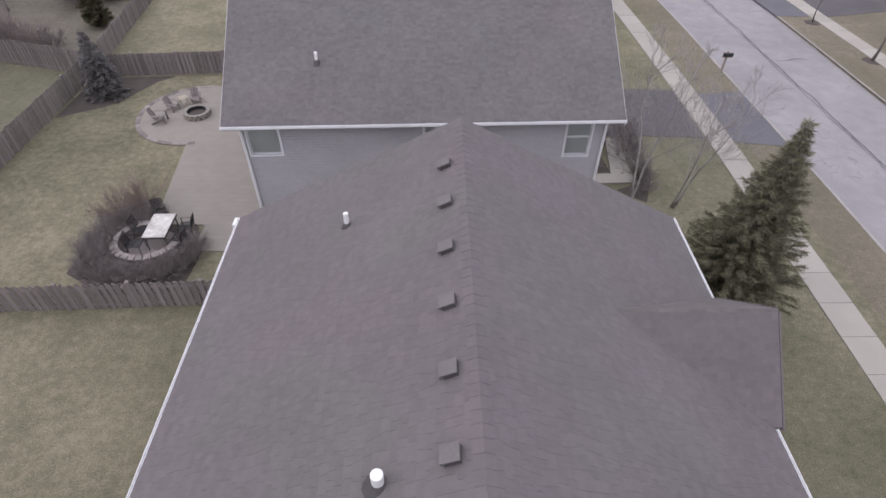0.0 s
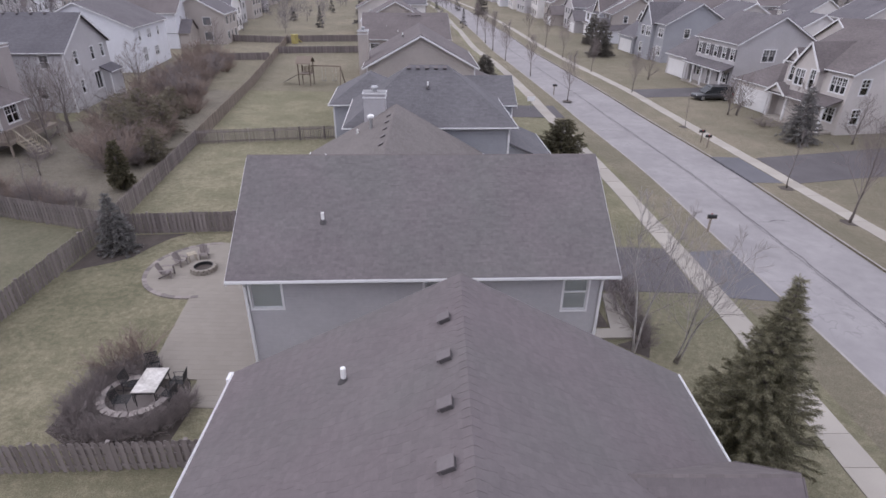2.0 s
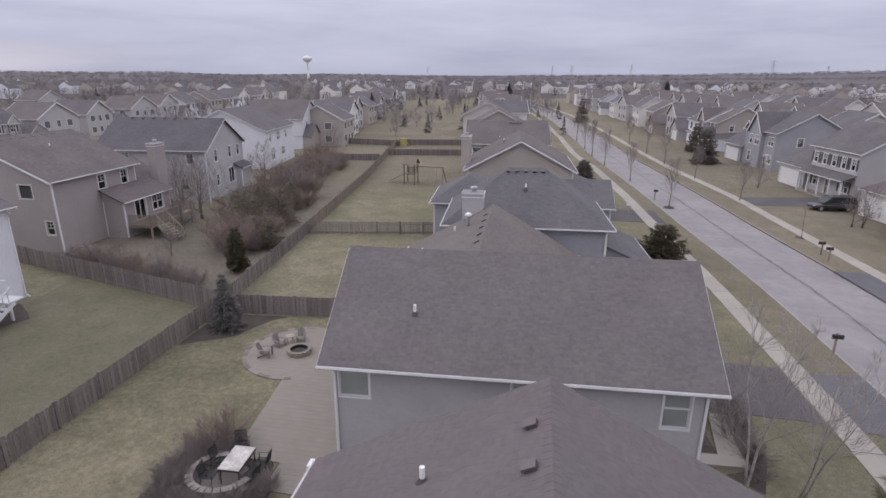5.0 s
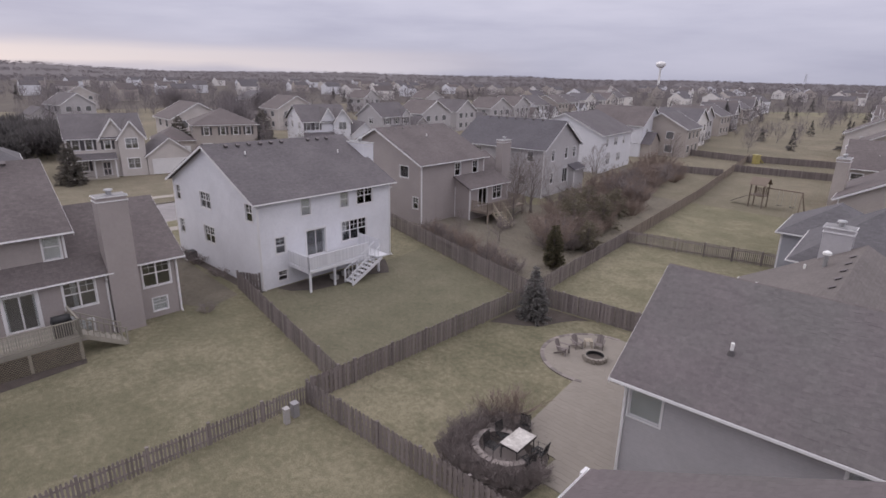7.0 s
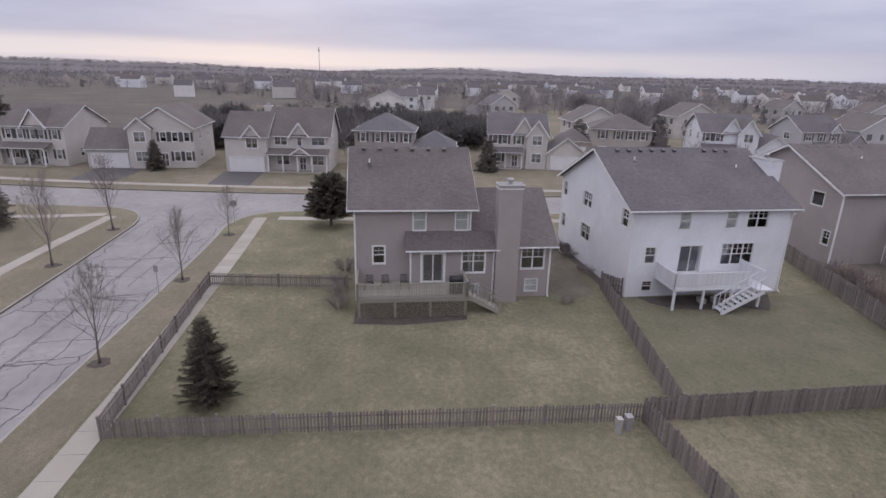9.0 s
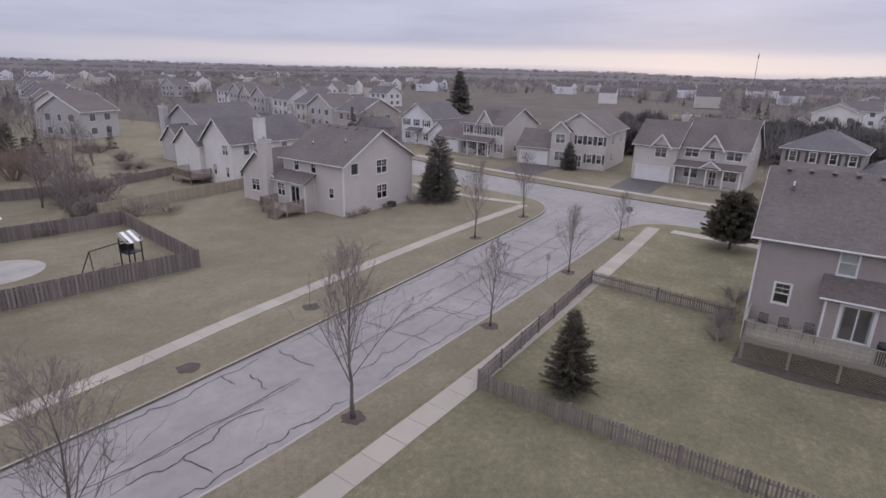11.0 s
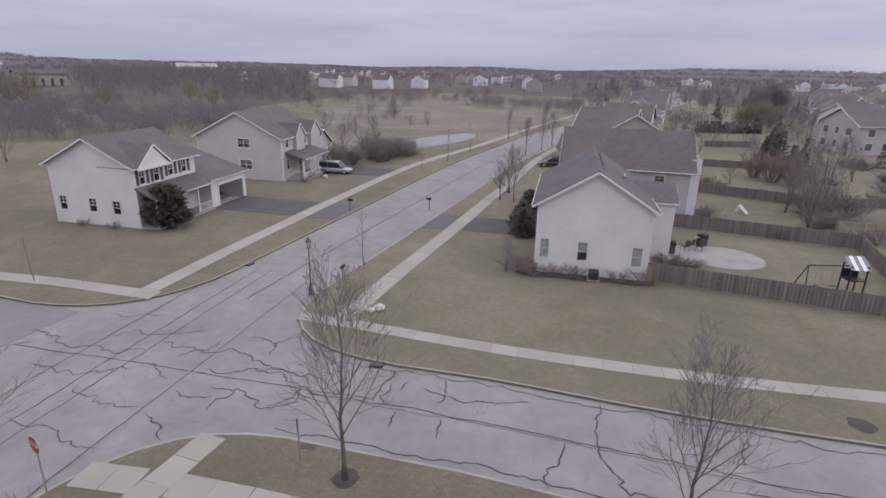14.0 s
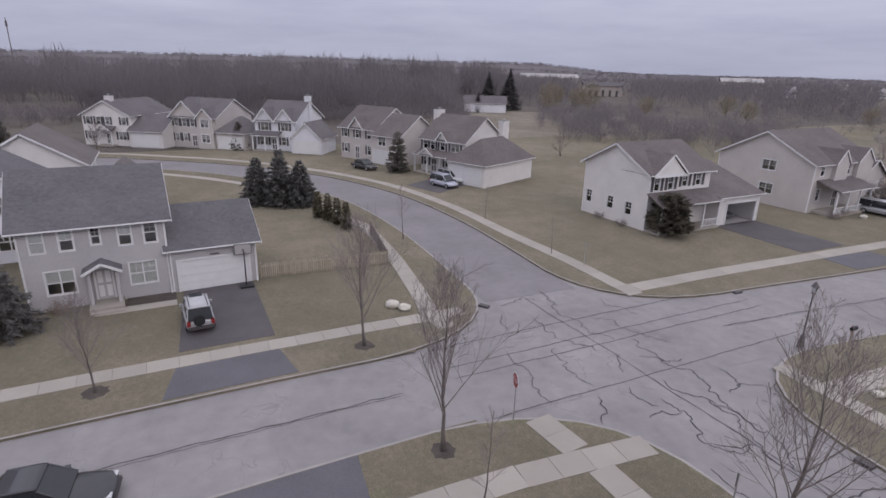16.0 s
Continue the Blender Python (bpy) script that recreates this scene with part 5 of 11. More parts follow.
h5 = House("house", "tan gabled house with white rake boards", -8.8, 56.9, 4.0, SID_TAN, SH_BROWN)
h5.volume(0.4, 11.3, 0.3, 11.5, 0, 5.65, "gy", 2.9, 0.4)
h5.chimney(-0.6, 0.4, 3.5, 5.2, 8.6)
h5.volume(11.3, 14.0, 3.0, 11.0, 0, 2.9, "slope_e", 1.2, 0.3)
h5.pipe(4.0, 6.0, 7.9)

h6 = plain_house("house", "house with broad brown roof slope and low eave", -11.9, 80.6, 6.5, SID_TAN, SH_BROWN, 11.6, 10.5, 5.5, 2.8, "gx", [("S", 1.3, 3.6, 1.2, 1.3, 1)])
h6.pipe(3.0, 2.4, 6.6)
h6.pipe(4.6, 1.2, 6.1)
for i in range(4):
    h6.vent(6.2 + 0.55 * i, 4.4, 8.2, 30, 0)
plain_house("house", "house with white-edged brown front gable", -15.7, 105.2, 6.0, SID_TAN, SH_BROWN, 11.6, 11.0, 5.7, 3.0, "gy", [("S", 3.0, 3.9, 0.9, 1.3, 1)])
plain_house("house", "house with white-edged gable further along the row", -21.2, 135.0, 6.0, SID_BEIGE, SH_BROWN, 11.6, 11.0, 5.7, 3.0, "gy", [("S", 3.0, 3.9, 0.9, 1.3, 1)])

# ---- white house behind the yards
w1 = House("house", "white two-storey house with grey roof and raised white deck", -34.9, 17.4, 2.2, SID_WHITE, SH_GREY)
E1 = [("E", 3.95, 4.95, 0.80, 1.3), ("E", 7.5, 5.0, 0.80, 1.3), ("E", 9.55, 5.0, 1.6, 1.35), ("E", 1.65, 2.5, 0.78, 1.2), ("E", 1.7, 0.42, 0.75, 0.75),
      ("E", 4.7, 1.72, 1.75, 2.05), ("E", 8.4, 2.25, 2.5, 1.6)]
S1 = [("S", -12.6, 4.75, 0.8, 1.2), ("S", -7.7, 4.8, 1.7, 1.25), ("S", -7.55, 2.05, 1.7, 1.3), ("S", -1.1, 4.95, 0.95, 1.25), ("S", -12.5, 1.9, 0.8, 1.2)]
w1.volume(-13.5, 0, 0, 12.3, 0, 6.45, "gy", 3.2, 0.4, E1 + S1)
w1.windows({"E": 0, "S": 0}, [(*q, c, gr, b) for q, c, gr, b in zip([e for e in E1 if e[2] != 1.72] + S1, (1, 1, 2, 1, 1, 3, 1, 2, 2, 1, 1), (0, 0, 2, 2, 2, 2, 2, 2, 2, 2, 2), ("full", "full", "half", "", "", "half", "", "", "", "", ""))])
w1.slider("E", 4.7, 1.72, 0)
w1.chimney(-5.6, -3.2, 12.3, 13.3, 9.3)
wk = 3.2 / 6.75
for i in range(6):
    w1.vent(-6.2, 1.3 + 0.95 * i, 9.62, 25, 90)
for i in range(3):
    w1.vent(-6.2, 8.6 + 0.95 * i, 9.62, 25, 90)
w1.pipe(-5.0, 2.2, 8.95)
w1.pipe(-4.2, 10.2, 8.5)
w1.downspout(0.05, 0.05, 6.2, 0.05, 0)
w1.downspout(0.05, 12.2, 6.2, 0.05, 0)
w1.add("corner_trim", Geo().box(0.0, 0.03, 12.15, 12.3, 0, 6.4), TRIM)

# ---- taupe house beside it
tn = House("house", "taupe two-storey house with siding chimney and wooden deck", -35.4, -1.9, 0.4, SID_TAUPE, SH_BROWN)
T1 = [("E", 4.66, 4.95, 0.82, 1.4), ("E", 7.5, 4.95, 0.82, 1.4), ("E", 1.95, 2.65, 0.78, 1.2)]
tn.volume(-9.6, 0, 0.35, 8.15, 0, 6.55, "gy", 3.15, 0.42, T1)
tn.windows({"E": 0}, [(*q, 1, gr, b) for q, gr, b in zip(T1, (0, 0, 2), ("full", "full", ""))])
T2 = [("E", 5.55, 1.45, 1.5, 2.05), ("E", 8.3, 2.1, 1.55, 1.6), ("E", 8.3, 0.45, 0.8, 0.8)]
tn.volume(0.02, 0.62, 4.0, 9.75, 0, 3.75, "slope_e", 1.15, 0.3, T2, sides="ENS", found=False)
tn.windows({"E": 0.62}, [("E", 8.3, 2.1, 1.55, 1.6, 2, 2, ""), ("E", 8.3, 0.45, 0.8, 0.8, 1, 2, "full")])
tn.slider("E", 5.55, 1.45, 0.62, 1.5)
T3 = [("E", 12.6, 2.1, 1.6, 1.65), ("E", 12.6, 0.42, 0.85, 0.85)]
tn.volume(-8.8, 0.02, 8.16, 13.9, 0, 3.9, "gy", 2.9, 0.4, T3, sides="NEW")
tn.windows({"E": 0.02}, [("E", 12.6, 2.1, 1.6, 1.65, 2, 2, ""), ("E", 12.6, 0.42, 0.85, 0.85, 1, 2, "full")])
tn.chimney(0.03, 0.95, 9.78, 11.35, 8.2)
for i in range(6):
    tn.vent(-4.4, 1.0 + 1.15 * i, 9.75, 30, 90)
tn.vent(-4.0, 8.9, 6.85, 30, 90)
for y in (11.6, 12.2):
    tn.vent(-4.0, y, 6.85, 30, 90)
tn.pipe(-3.0, 1.4, 8.9)
tn.downspout(0.06, 0.42, 6.4, 0.05, 0)
tn.downspout(0.68, 9.65, 3.6, 0.05, 0)
tn.downspout(0.08, 13.8, 3.8, 0.05, 0)

# ---- brown house with a wooden stair, and the rest of that row
w2 = House("house", "brown-grey two-storey house with double windows and siding chimney", -40.9, 38.6, 2.0, SID_TAUPE, SH_BROWN)
E2 = [("E", 5.6, 4.6, 0.9, 1.35), ("E", 8.6, 4.6, 0.9, 1.35)]
S2 = [("S", -2.6, 4.7, 1.3, 1.2), ("S", -9.0, 4.6, 1.5, 1.3), ("S", -9.0, 1.9, 1.5, 1.3), ("S", 0 - 0.9, 1.6, 0.75, 1.2)]
w2.volume(-13.6, 0, 0, 10.2, 0, 6.3, "gy", 3.1, 0.4, E2 + S2)
w2.windows({"E": 0, "S": 0}, [("E", 5.6, 4.6, 0.9, 1.35, 1, 2, "half"), ("E", 8.6, 4.6, 0.9, 1.35, 1, 2, "half"), ("S", -2.6, 4.7, 1.3, 1.2, 1, -1, "full"),
                              ("S", -9.0, 4.6, 1.5, 1.3, 2, 2, ""), ("S", -9.0, 1.9, 1.5, 1.3, 2, 2, ""), ("S", -0.9, 1.6, 0.75, 1.2, 1, 2, "")])
W2E = [("E", 7.4, 1.3, 1.5, 2.0), ("E", 10.0, 1.8, 1.6, 1.5)]
w2.volume(0.02, 2.2, 5.2, 12.0, 0, 3.4, "slope_e", 1.2, 0.3, W2E, sides="ENS", found=False)
w2.slider("E", 7.4, 1.3, 2.2, 1.5, 2.0)
w2.windows({"E": 2.2}, [("E", 10.0, 1.8, 1.6, 1.5, 2, 2, "")])
w2.volume(-7, 0, 10.2, 14.6, 0, 3.9, "gy", 2.2, 0.3, [("E", 12.6, 1.8, 1.6, 1.5)], sides="NEW")
w2.windows({"E": 0}, [("E", 12.6, 1.8, 1.6, 1.5, 2, 2, "")])
w2.chimney(0.03, 0.95, 12.4, 14.0, 8.0)
for i in range(7):
    w2.vent(-6.4, 1.2 + 1.1 * i, 9.3, 25, 90)
w2.pipe(-4.4, 5.2, 8.4)

w3 = House("house", "pale grey two-storey house with dark slate roof", -40.3, 59.4, 7.0, SID_ASH, SH_SLATE)
E3 = [("E", 2.6, 4.6, 0.8, 1.4), ("E", 6.5, 4.6, 0.8, 1.4), ("E", 9.0, 4.6, 0.8, 1.4), ("E", 2.6, 1.6, 0.8, 1.4), ("E", 6.5, 1.3, 1.6, 2.0)]
S3 = [("S", -2.0, 4.6, 0.9, 1.3), ("S", -5.6, 4.6, 0.9, 1.3), ("S", -10.0, 4.6, 0.9, 1.3), ("S", -3.0, 1.5, 0.9, 1.3)]
w3.volume(-13.5, 0, 0, 10.6, 0, 6.3, "gx", 3.2, 0.4, E3 + S3)
w3.windows({"E": 0, "S": 0}, [(*q, 1, 2, "") for q in E3[:4] + S3])
w3.slider("E", 6.5, 1.3, 0, 1.6, 2.0)
for i in range(7):
    w3.vent(-11.5 + 1.4 * i, 5.0, 9.55, 30, 0)
w3.volume(0.02, 1.0, 7.4, 10.4, 0, 3.0, "slope_e", 0.7, 0.25, sides="ENS", found=False)


plain_house("house", "white two-storey house with grey roof behind the brush", -59.3, 81.6, 8.0, SID_WHITE, SH_GREY, 14.0, 14.0, 6.2, 3.2, "gy",
                 [("E", 2.0, 4.2, 0.9, 1.3, 1), ("E", 6.0, 4.2, 1.6, 1.3, 2), ("E", 10.0, 4.2, 0.9, 1.3, 1), ("E", 3.0, 1.2, 1.5, 2.0, 2), ("E", 8.0, 1.4, 1.7, 1.4, 2), ("S", 5.5, 4.3, 1.2, 1.2, 1)])
plain_house("house", "white two-storey house with brown roof", -62.5, 107.0, 6.0, SID_WHITE, SH_BROWN, 12.0, 11.5, 6.2, 3.4, "gx",
                 [("E", 3.0, 4.2, 0.9, 1.3, 1), ("E", 6.0, 4.2, 0.9, 1.3, 1), ("E", 9.0, 4.2, 0.9, 1.3, 1), ("E", 6.0, 1.3, 1.6, 1.6, 2), ("S", 6, 4.2, 0.9, 1.3, 1), ("S", 3, 4.2, 0.9, 1.3, 1)])

# ---- corner house across the side street
ch = House("house", "cream corner house with plain siding end wall and grey roof", -6.65, -41.0, 0.5, SID_CREAM, SH_GREY)
CN = [("N", 7.85, 1.2, 0.70, 1.5), ("N", 5.0, 1.15, 0.75, 1.5), ("N", 1.05, 1.05, 0.75, 1.5)]
ch.volume(0.25, 8.55, -12.5, 0.0, 0, 5.45, "gy", 2.55, 0.42, CN)
ch.windows({"N": 0.0}, [(*CN[0], 1, 2, "full"), (*CN[1], 1, 2, "half"), (*CN[2], 1, 0, "full")])
ch.volume(-2.0, 1.6, -9.4, -4.6, 0, 5.0, "gx", 1.15, 0.2, sides="NWS")
for i in range(8):
    ch.vent(4.0, -2.5 - 1.15 * i, 7.85, 30, -90)
ch.pipe(2.2, -4.0, 7.0)
ch.downspout(0.25, 0.06, 5.3, 0, 0.05)
ch2 = House("house", "grey house with broad dark ridge roof and white chimney", -12.4, -67.5, -2.0, SID_GREY, SH_BROWN)
ch2.volume(0, 12.6, 0, 9.2, 0, 5.6, "gx", 3.3, 0.4, [("N", 7.0, 3.7, 1.0, 1.3), ("N", 3.0, 3.7, 1.0, 1.3)])
ch2.windows({"N": 9.2}, [("N", 7.0, 3.7, 1.0, 1.3, 1, 2, "half"), ("N", 3.0, 3.7, 1.0, 1.3, 1, 2, "")])
ch2.chimney(-0.9, 0.0, 6.4, 8.2, 6.6, mat=SID_WHITE)
for i in range(7):
    ch2.vent(1.6 + 1.5 * i, 4.9, 8.65, 30, 180)
ch2.volume(2, 10, -6, 0, 0, 5.4, "gy", 2.6, 0.35)

plain_house("house", "tan two-storey house with white-edged gable end", -14.0, -98.5, 2.0, SID_TAN, SH_GREY, 10.4, 11.5, 5.7, 3.1, "gy", [("N", 3.0, 4.0, 0.9, 1.3, 1), ("N", 7.4, 4.0, 0.9, 1.3, 1)])

# ---- south house beyond the corner lawn
sh = House("house", "pale beige two-storey house with brown roof and two chimneys", -41.6, -40.0, -3.0, SID_BEIGE, SH_BROWN)
SN = [("N", -1.7, 4.3, 1.05, 1.2), ("N", -5.9, 4.0, 1.65, 1.5), ("N", -5.9, 1.15, 1.65, 1.55)]
SE_ = [("E", -7.4, 4.15, 0.8, 1.35), ("E", -4.6, 4.15, 0.8, 1.3), ("E", -1.9, 1.75, 0.75, 1.1)]
sh.volume(-11.2, 0, -9.6, 0, 0, 5.5, "gy", 3.2, 0.42, SN + SE_)
sh.windows({"N": 0, "E": 0}, [(*SN[0], 1, -1, "full"), (*SN[1], 2, 2, "half"), (*SN[2], 2, 2, "half"), (*SE_[0], 1, 2, ""), (*SE_[1], 1, 2, ""), (*SE_[2], 1, 2, "")])
SEB = [("E", -6.0, 0.75, 1.55, 2.05), ("E", -8.4, 1.4, 1.3, 1.4)]
sh.volume(0.02, 1.5, -10.2, -4.4, 0, 3.1, "slope_e", 1.0, 0.3, SEB, sides="ENS", found=False)
sh.slider("E", -6.0, 0.75, 1.5, 1.5)
sh.windows({"E": 1.5}, [("E", -8.4, 1.4, 1.3, 1.4, 2, 2, "")])
sh.chimney(1.25, 2.2, -11.2, -9.9, 7.4)
sh.volume(-8.0, 1.2, -15.8, -9.6, 0, 3.3, "gx", 2.6, 0.35, [("E", -13.5, 1.2, 1.5, 1.4)])
sh.windows({"E": 1.2}, [("E", -13.5, 1.2, 1.5, 1.4, 2, 2, "")])
sh.pipe(-3.0, -2.6, 7.4)
sh.pipe(-2.2, -7.0, 6.9)
for i in range(5):
    sh.vent(-5.2, -1.6 - 1.5 * i, 8.62, 30, 90)
s2 = plain_house("house", "pale two-storey house with white chimney and deck", -56.6, -67.5, -5.0, SID_CREAM, SH_GREY, 12.0, 7.0, 5.7, 2.8, "gx",
                 [("N", 9.9, 4.0, 0.9, 1.3, 1), ("N", 10.6, 1.3, 0.9, 1.3, 1), ("E", 5.4, 4.0, 1.3, 1.3, 2), ("E", 5.6, 1.1, 0.8, 1.4, 1), ("E", 2.6, 1.2, 0.8, 1.4, 1), ("N", 4.0, 4.0, 0.9, 1.3, 1)],
                 (6.6, 12.6, -6.6, -0.02, 4.7, "gx", 2.3, None, 0), (7.4, 8.7, 7.05, 7.95, 8.7))
s2.windows({"E": 12.6}, [("E", -2.0, 3.0, 1.3, 1.4, 2, 2, ""), ("E", -4.6, 1.0, 1.5, 1.5, 2, 2, "")])
plain_house("house", "pale grey house with broad gable and siding chimney", -66.6, -93.5, -4.0, SID_ASH, SH_GREY, 12.0, 12.0, 5.6, 3.2, "gx",
                 [("E", 2.5, 4.0, 0.9, 1.3, 1), ("E", 5.5, 4.0, 0.9, 1.3, 1), ("N", 9.5, 3.9, 0.9, 1.3, 1), ("E", 8.0, 1.2, 1.6, 1.4, 2), ("E", 4.0, 1.0, 1.0, 1.8, 1)],
                 (9.0, 15.0, 4.5, 11.0, 3.2, "gx", 2.6, None, 0), (12.05, 13.0, 0.4, 1.9, 8.4))

# ---- grey house over the street
eh = House("house", "grey-sided two-storey house with gabled entry and white garage", 39.3, 0.45, 2.5, SID_ASH, SH_BLUE)
EW = [("W", 7.0, 3.75, 0.72, 1.3), ("W", 5.5, 3.75, 0.72, 1.3), ("W", 3.95, 3.95, 0.5, 1.05), ("W", 2.35, 3.72, 0.72, 1.32), ("W", 0.9, 3.7, 0.72, 1.35),
      ("W", 6.15, 0.98, 1.5, 1.5), ("W", 1.6, 0.95, 1.55, 1.5)]
eh.volume(0, 7.6, 0, 8.0, 0, 5.35, "gy", 2.75, 0.42, EW)
eh.windows({"W": 0}, [(*q, c, gr, b) for q, c, gr, b in zip(EW, (1, 1, 1, 1, 1, 2, 2), (0, 2, 2, 2, 2, 0, 2), ("full", "half", "", "half", "", "half", "full"))])
eh.door("W", 3.85, 0.28, -0.02, 0.9, 2.05, TRIM)
eh.add("entry_wall", Geo().box(-0.9, -0.02, 3.0, 3.18, 0.2, 2.5).box(-0.9, -0.02, 4.52, 4.7, 0.2, 2.5), SID_ASH)
eg = Geo()
eh.slab(eg, [(-1.25, 2.75, 2.45), (0, 2.75, 2.45), (0, 3.85, 3.05), (-1.25, 3.85, 3.05)], 0.1)
eh.slab(eg, [(0, 4.95, 2.45), (-1.25, 4.95, 2.45), (-1.25, 3.85, 3.05), (0, 3.85, 3.05)], 0.1)
eh.add("entry_roof", eg, SH_BLUE)
eh.add("entry_trim", Geo().bar((-1.27, 2.75, 2.38), (-1.27, 3.85, 2.98), 0.04, 0.16).bar((-1.27, 4.95, 2.38), (-1.27, 3.85, 2.98), 0.04, 0.16), TRIM)
eh.add("step", Geo().box(-1.7, 0.0, 2.9, 4.8, -0.1, 0.26).box(-2.1, -1.7, 2.9, 4.8, -0.1, 0.12), CONC)
eh.volume(-0.15, 6.8, -5.6, -0.02, 0, 3.1, "gy", 2.1, 0.35, sides="SWE")
eh.garage("W", -2.75, -0.27, 4.5, 2.15)
eh.downspout(-0.05, 0.08, 5.2, -0.05, 0)
eh.downspout(-0.05, 7.92, 5.2, -0.05, 0)
eh.downspout(-0.2, -5.5, 3.0, -0.05, 0)
eh.add("address_plate", Geo().box(-0.31, -0.29, -3.1, -2.5, 2.42, 2.52), SHUTTER, "dark bar of unreadable digits")

# ---- houses on the far corner
g2 = House("house", "cream two-storey house with dark shutters and open garage", 38.2, -42.0, 0.5, SID_CREAM, SH_BROWN)
N2 = [("N", 8.3, 1.25, 0.85, 1.35), ("N", 5.0, 1.25, 0.85, 1.3), ("N", 2.4, 1.15, 0.85, 1.3)]
W2_ = [("W", -1.0, 4.0, 0.75, 1.4), ("W", -2.9, 4.0, 0.75, 1.4), ("W", -4.9, 4.2, 0.75, 1.2), ("W", -6.9, 4.2, 0.75, 1.2)]
g2.volume(0, 9.3, -8.6, 0, 0, 5.7, "gy", 2.4, 0.42, N2 + W2_)
g2.windows({"N": 0, "W": 0}, [(*q, 1, 2, "") for q in N2 + W2_])
for q in W2_:
    g2.shutters("W", q[1], q[2], q[3], q[4], 0)
gg = Geo()
g2.slab(gg, [(-0.55, -4.6, 5.6), (4.0, -4.6, 5.6), (4.0, -2.3, 7.6), (-0.55, -2.3, 7.6)][::1], 0.1)
g2.slab(gg, [(4.0, 0.0, 5.6), (-0.55, 0.0, 5.6), (-0.55, -2.3, 7.6), (4.0, -2.3, 7.6)], 0.1)
g2.add("gable_roof", gg, SH_BROWN)
g2.add("gable_wall", Geo().prism([(-0.42, -4.3), (-0.25, -4.3), (-0.25, -0.3), (-0.42, -0.3)], 5.45, 5.6).poly([(-0.43, -0.3, 5.6), (-0.43, -4.3, 5.6), (-0.43, -2.3, 7.4)]), SID_CREAM)
g2.add("gable_trim", Geo().bar((-0.57, -4.65, 5.55), (-0.57, -2.3, 7.55), 0.04, 0.16).bar((-0.57, 0.05, 5.55), (-0.57, -2.3, 7.55), 0.04, 0.16).box(-0.6, -0.4, -4.6, 0.0, 5.4, 5.52), TRIM)
# porch and open garage
g2.roof(-1.9, 0.0, -8.6, 0.0, 2.85, "slope_w", 1.0, 0.2, "porch_roof")
for y in (-8.4, -6.2, -4.0, -1.8, -0.15):
    g2.add("porch_post", Geo().box(-1.85, -1.7, y - 0.07, y + 0.07, 0.1, 2.85), TRIM)
g2.add("porch_floor", Geo().box(-2.0, 0, -8.6, 0.0, -0.1, 0.2), CONC)
pr = Geo().box(-1.82, -1.75, -8.4, -6.2, 0.95, 1.02).box(-1.82, -1.75, -8.4, -6.2, 0.28, 0.34)
for i in range(15):
    pr.box(-1.8, -1.77, -8.35 + i * 0.147, -8.315 + i * 0.147, 0.34, 0.95)
g2.add("porch_rail", pr, TRIM)
g2.door("W", -5.6, 0.2, -0.02, 0.9, 2.0, SHUTTER)
g2.volume(-1.6, 6.0, -15.2, -8.62, 0, 3.0, "slope_w", 2.6, 0.35, [("W", -12.3, 0.03, 4.6, 2.2)], wall_mat=SID_CREAM)
g2.add("garage_trim", Geo().box(-1.66, -1.58, -14.8, -14.62, 0, 2.4).box(-1.66, -1.58, -9.98, -9.8, 0, 2.4).box(-1.66, -1.58, -14.8, -9.8, 2.24, 2.42), TRIM)
g2.add("garage_floor", Geo().box(-1.6, 6.0, -15.0, -8.7, 0.0, 0.03), FOUND)

g3 = House("house", "pale grey-green house with wraparound porch", 36.6, -66.0, 2.0, SID_BEIGE, SH_BROWN)
N3 = [("N", 5.4, 4.2, 1.7, 1.2), ("N", 5.3, 1.35, 1.7, 1.25)]
W3_ = [("W", -1.6, 4.2, 0.8, 1.35), ("W", -4.6, 4.0, 1.6, 1.4), ("W", -7.2, 4.1, 0.7, 1.3), ("W", -9.6, 4.0, 1.4, 1.4), ("W", -1.6, 1.3, 0.8, 1.4)]
g3.volume(0, 12.2, -12.5, 0, 0, 5.6, "gy", 3.1, 0.42, N3 + W3_)
g3.windows({"N": 0, "W": 0}, [(*q, c, 2, "") for q, c in zip(N3 + W3_, (2, 2, 1, 2, 1, 2, 1))])
for y0, y1 in ((-6.2, -3.2), (-11.6, -8.0)):
    gg = Geo()
    ymid = (y0 + y1) / 2
    g3.slab(gg, [(-0.6, y0, 5.55), (3.8, y0, 5.55), (3.8, ymid, 7.2), (-0.6, ymid, 7.2)], 0.1)
    g3.slab(gg, [(3.8, y1, 5.55), (-0.6, y1, 5.55), (-0.6, ymid, 7.2), (3.8, ymid, 7.2)], 0.1)
    g3.add("gable_roof", gg, SH_BROWN)
    g3.add("gable_wall", Geo().prism([(-0.5, y0 + 0.2), (-0.0, y0 + 0.2), (-0.0, y1 - 0.2), (-0.5, y1 - 0.2)], 3.4, 5.55).poly([(-0.5, y1 - 0.2, 5.55), (-0.5, y0 + 0.2, 5.55), (-0.5, ymid, 7.05)]), SID_BEIGE)
    g3.add("gable_trim", Geo().bar((-0.62, y0, 5.5), (-0.62, ymid, 7.15), 0.04, 0.15).bar((-0.62, y1, 5.5), (-0.62, ymid, 7.15), 0.04, 0.15), TRIM)
g3.roof(-2.6, 0.0, -8.4, -1.0, 2.9, "slope_w", 0.9, 0.25, "porch_roof")
for y in (-8.3, -5.9, -3.5, -1.1):
    g3.add("porch_post", Geo().box(-2.5, -2.34, y - 0.08, y + 0.08, 0.2, 2.9), TRIM)
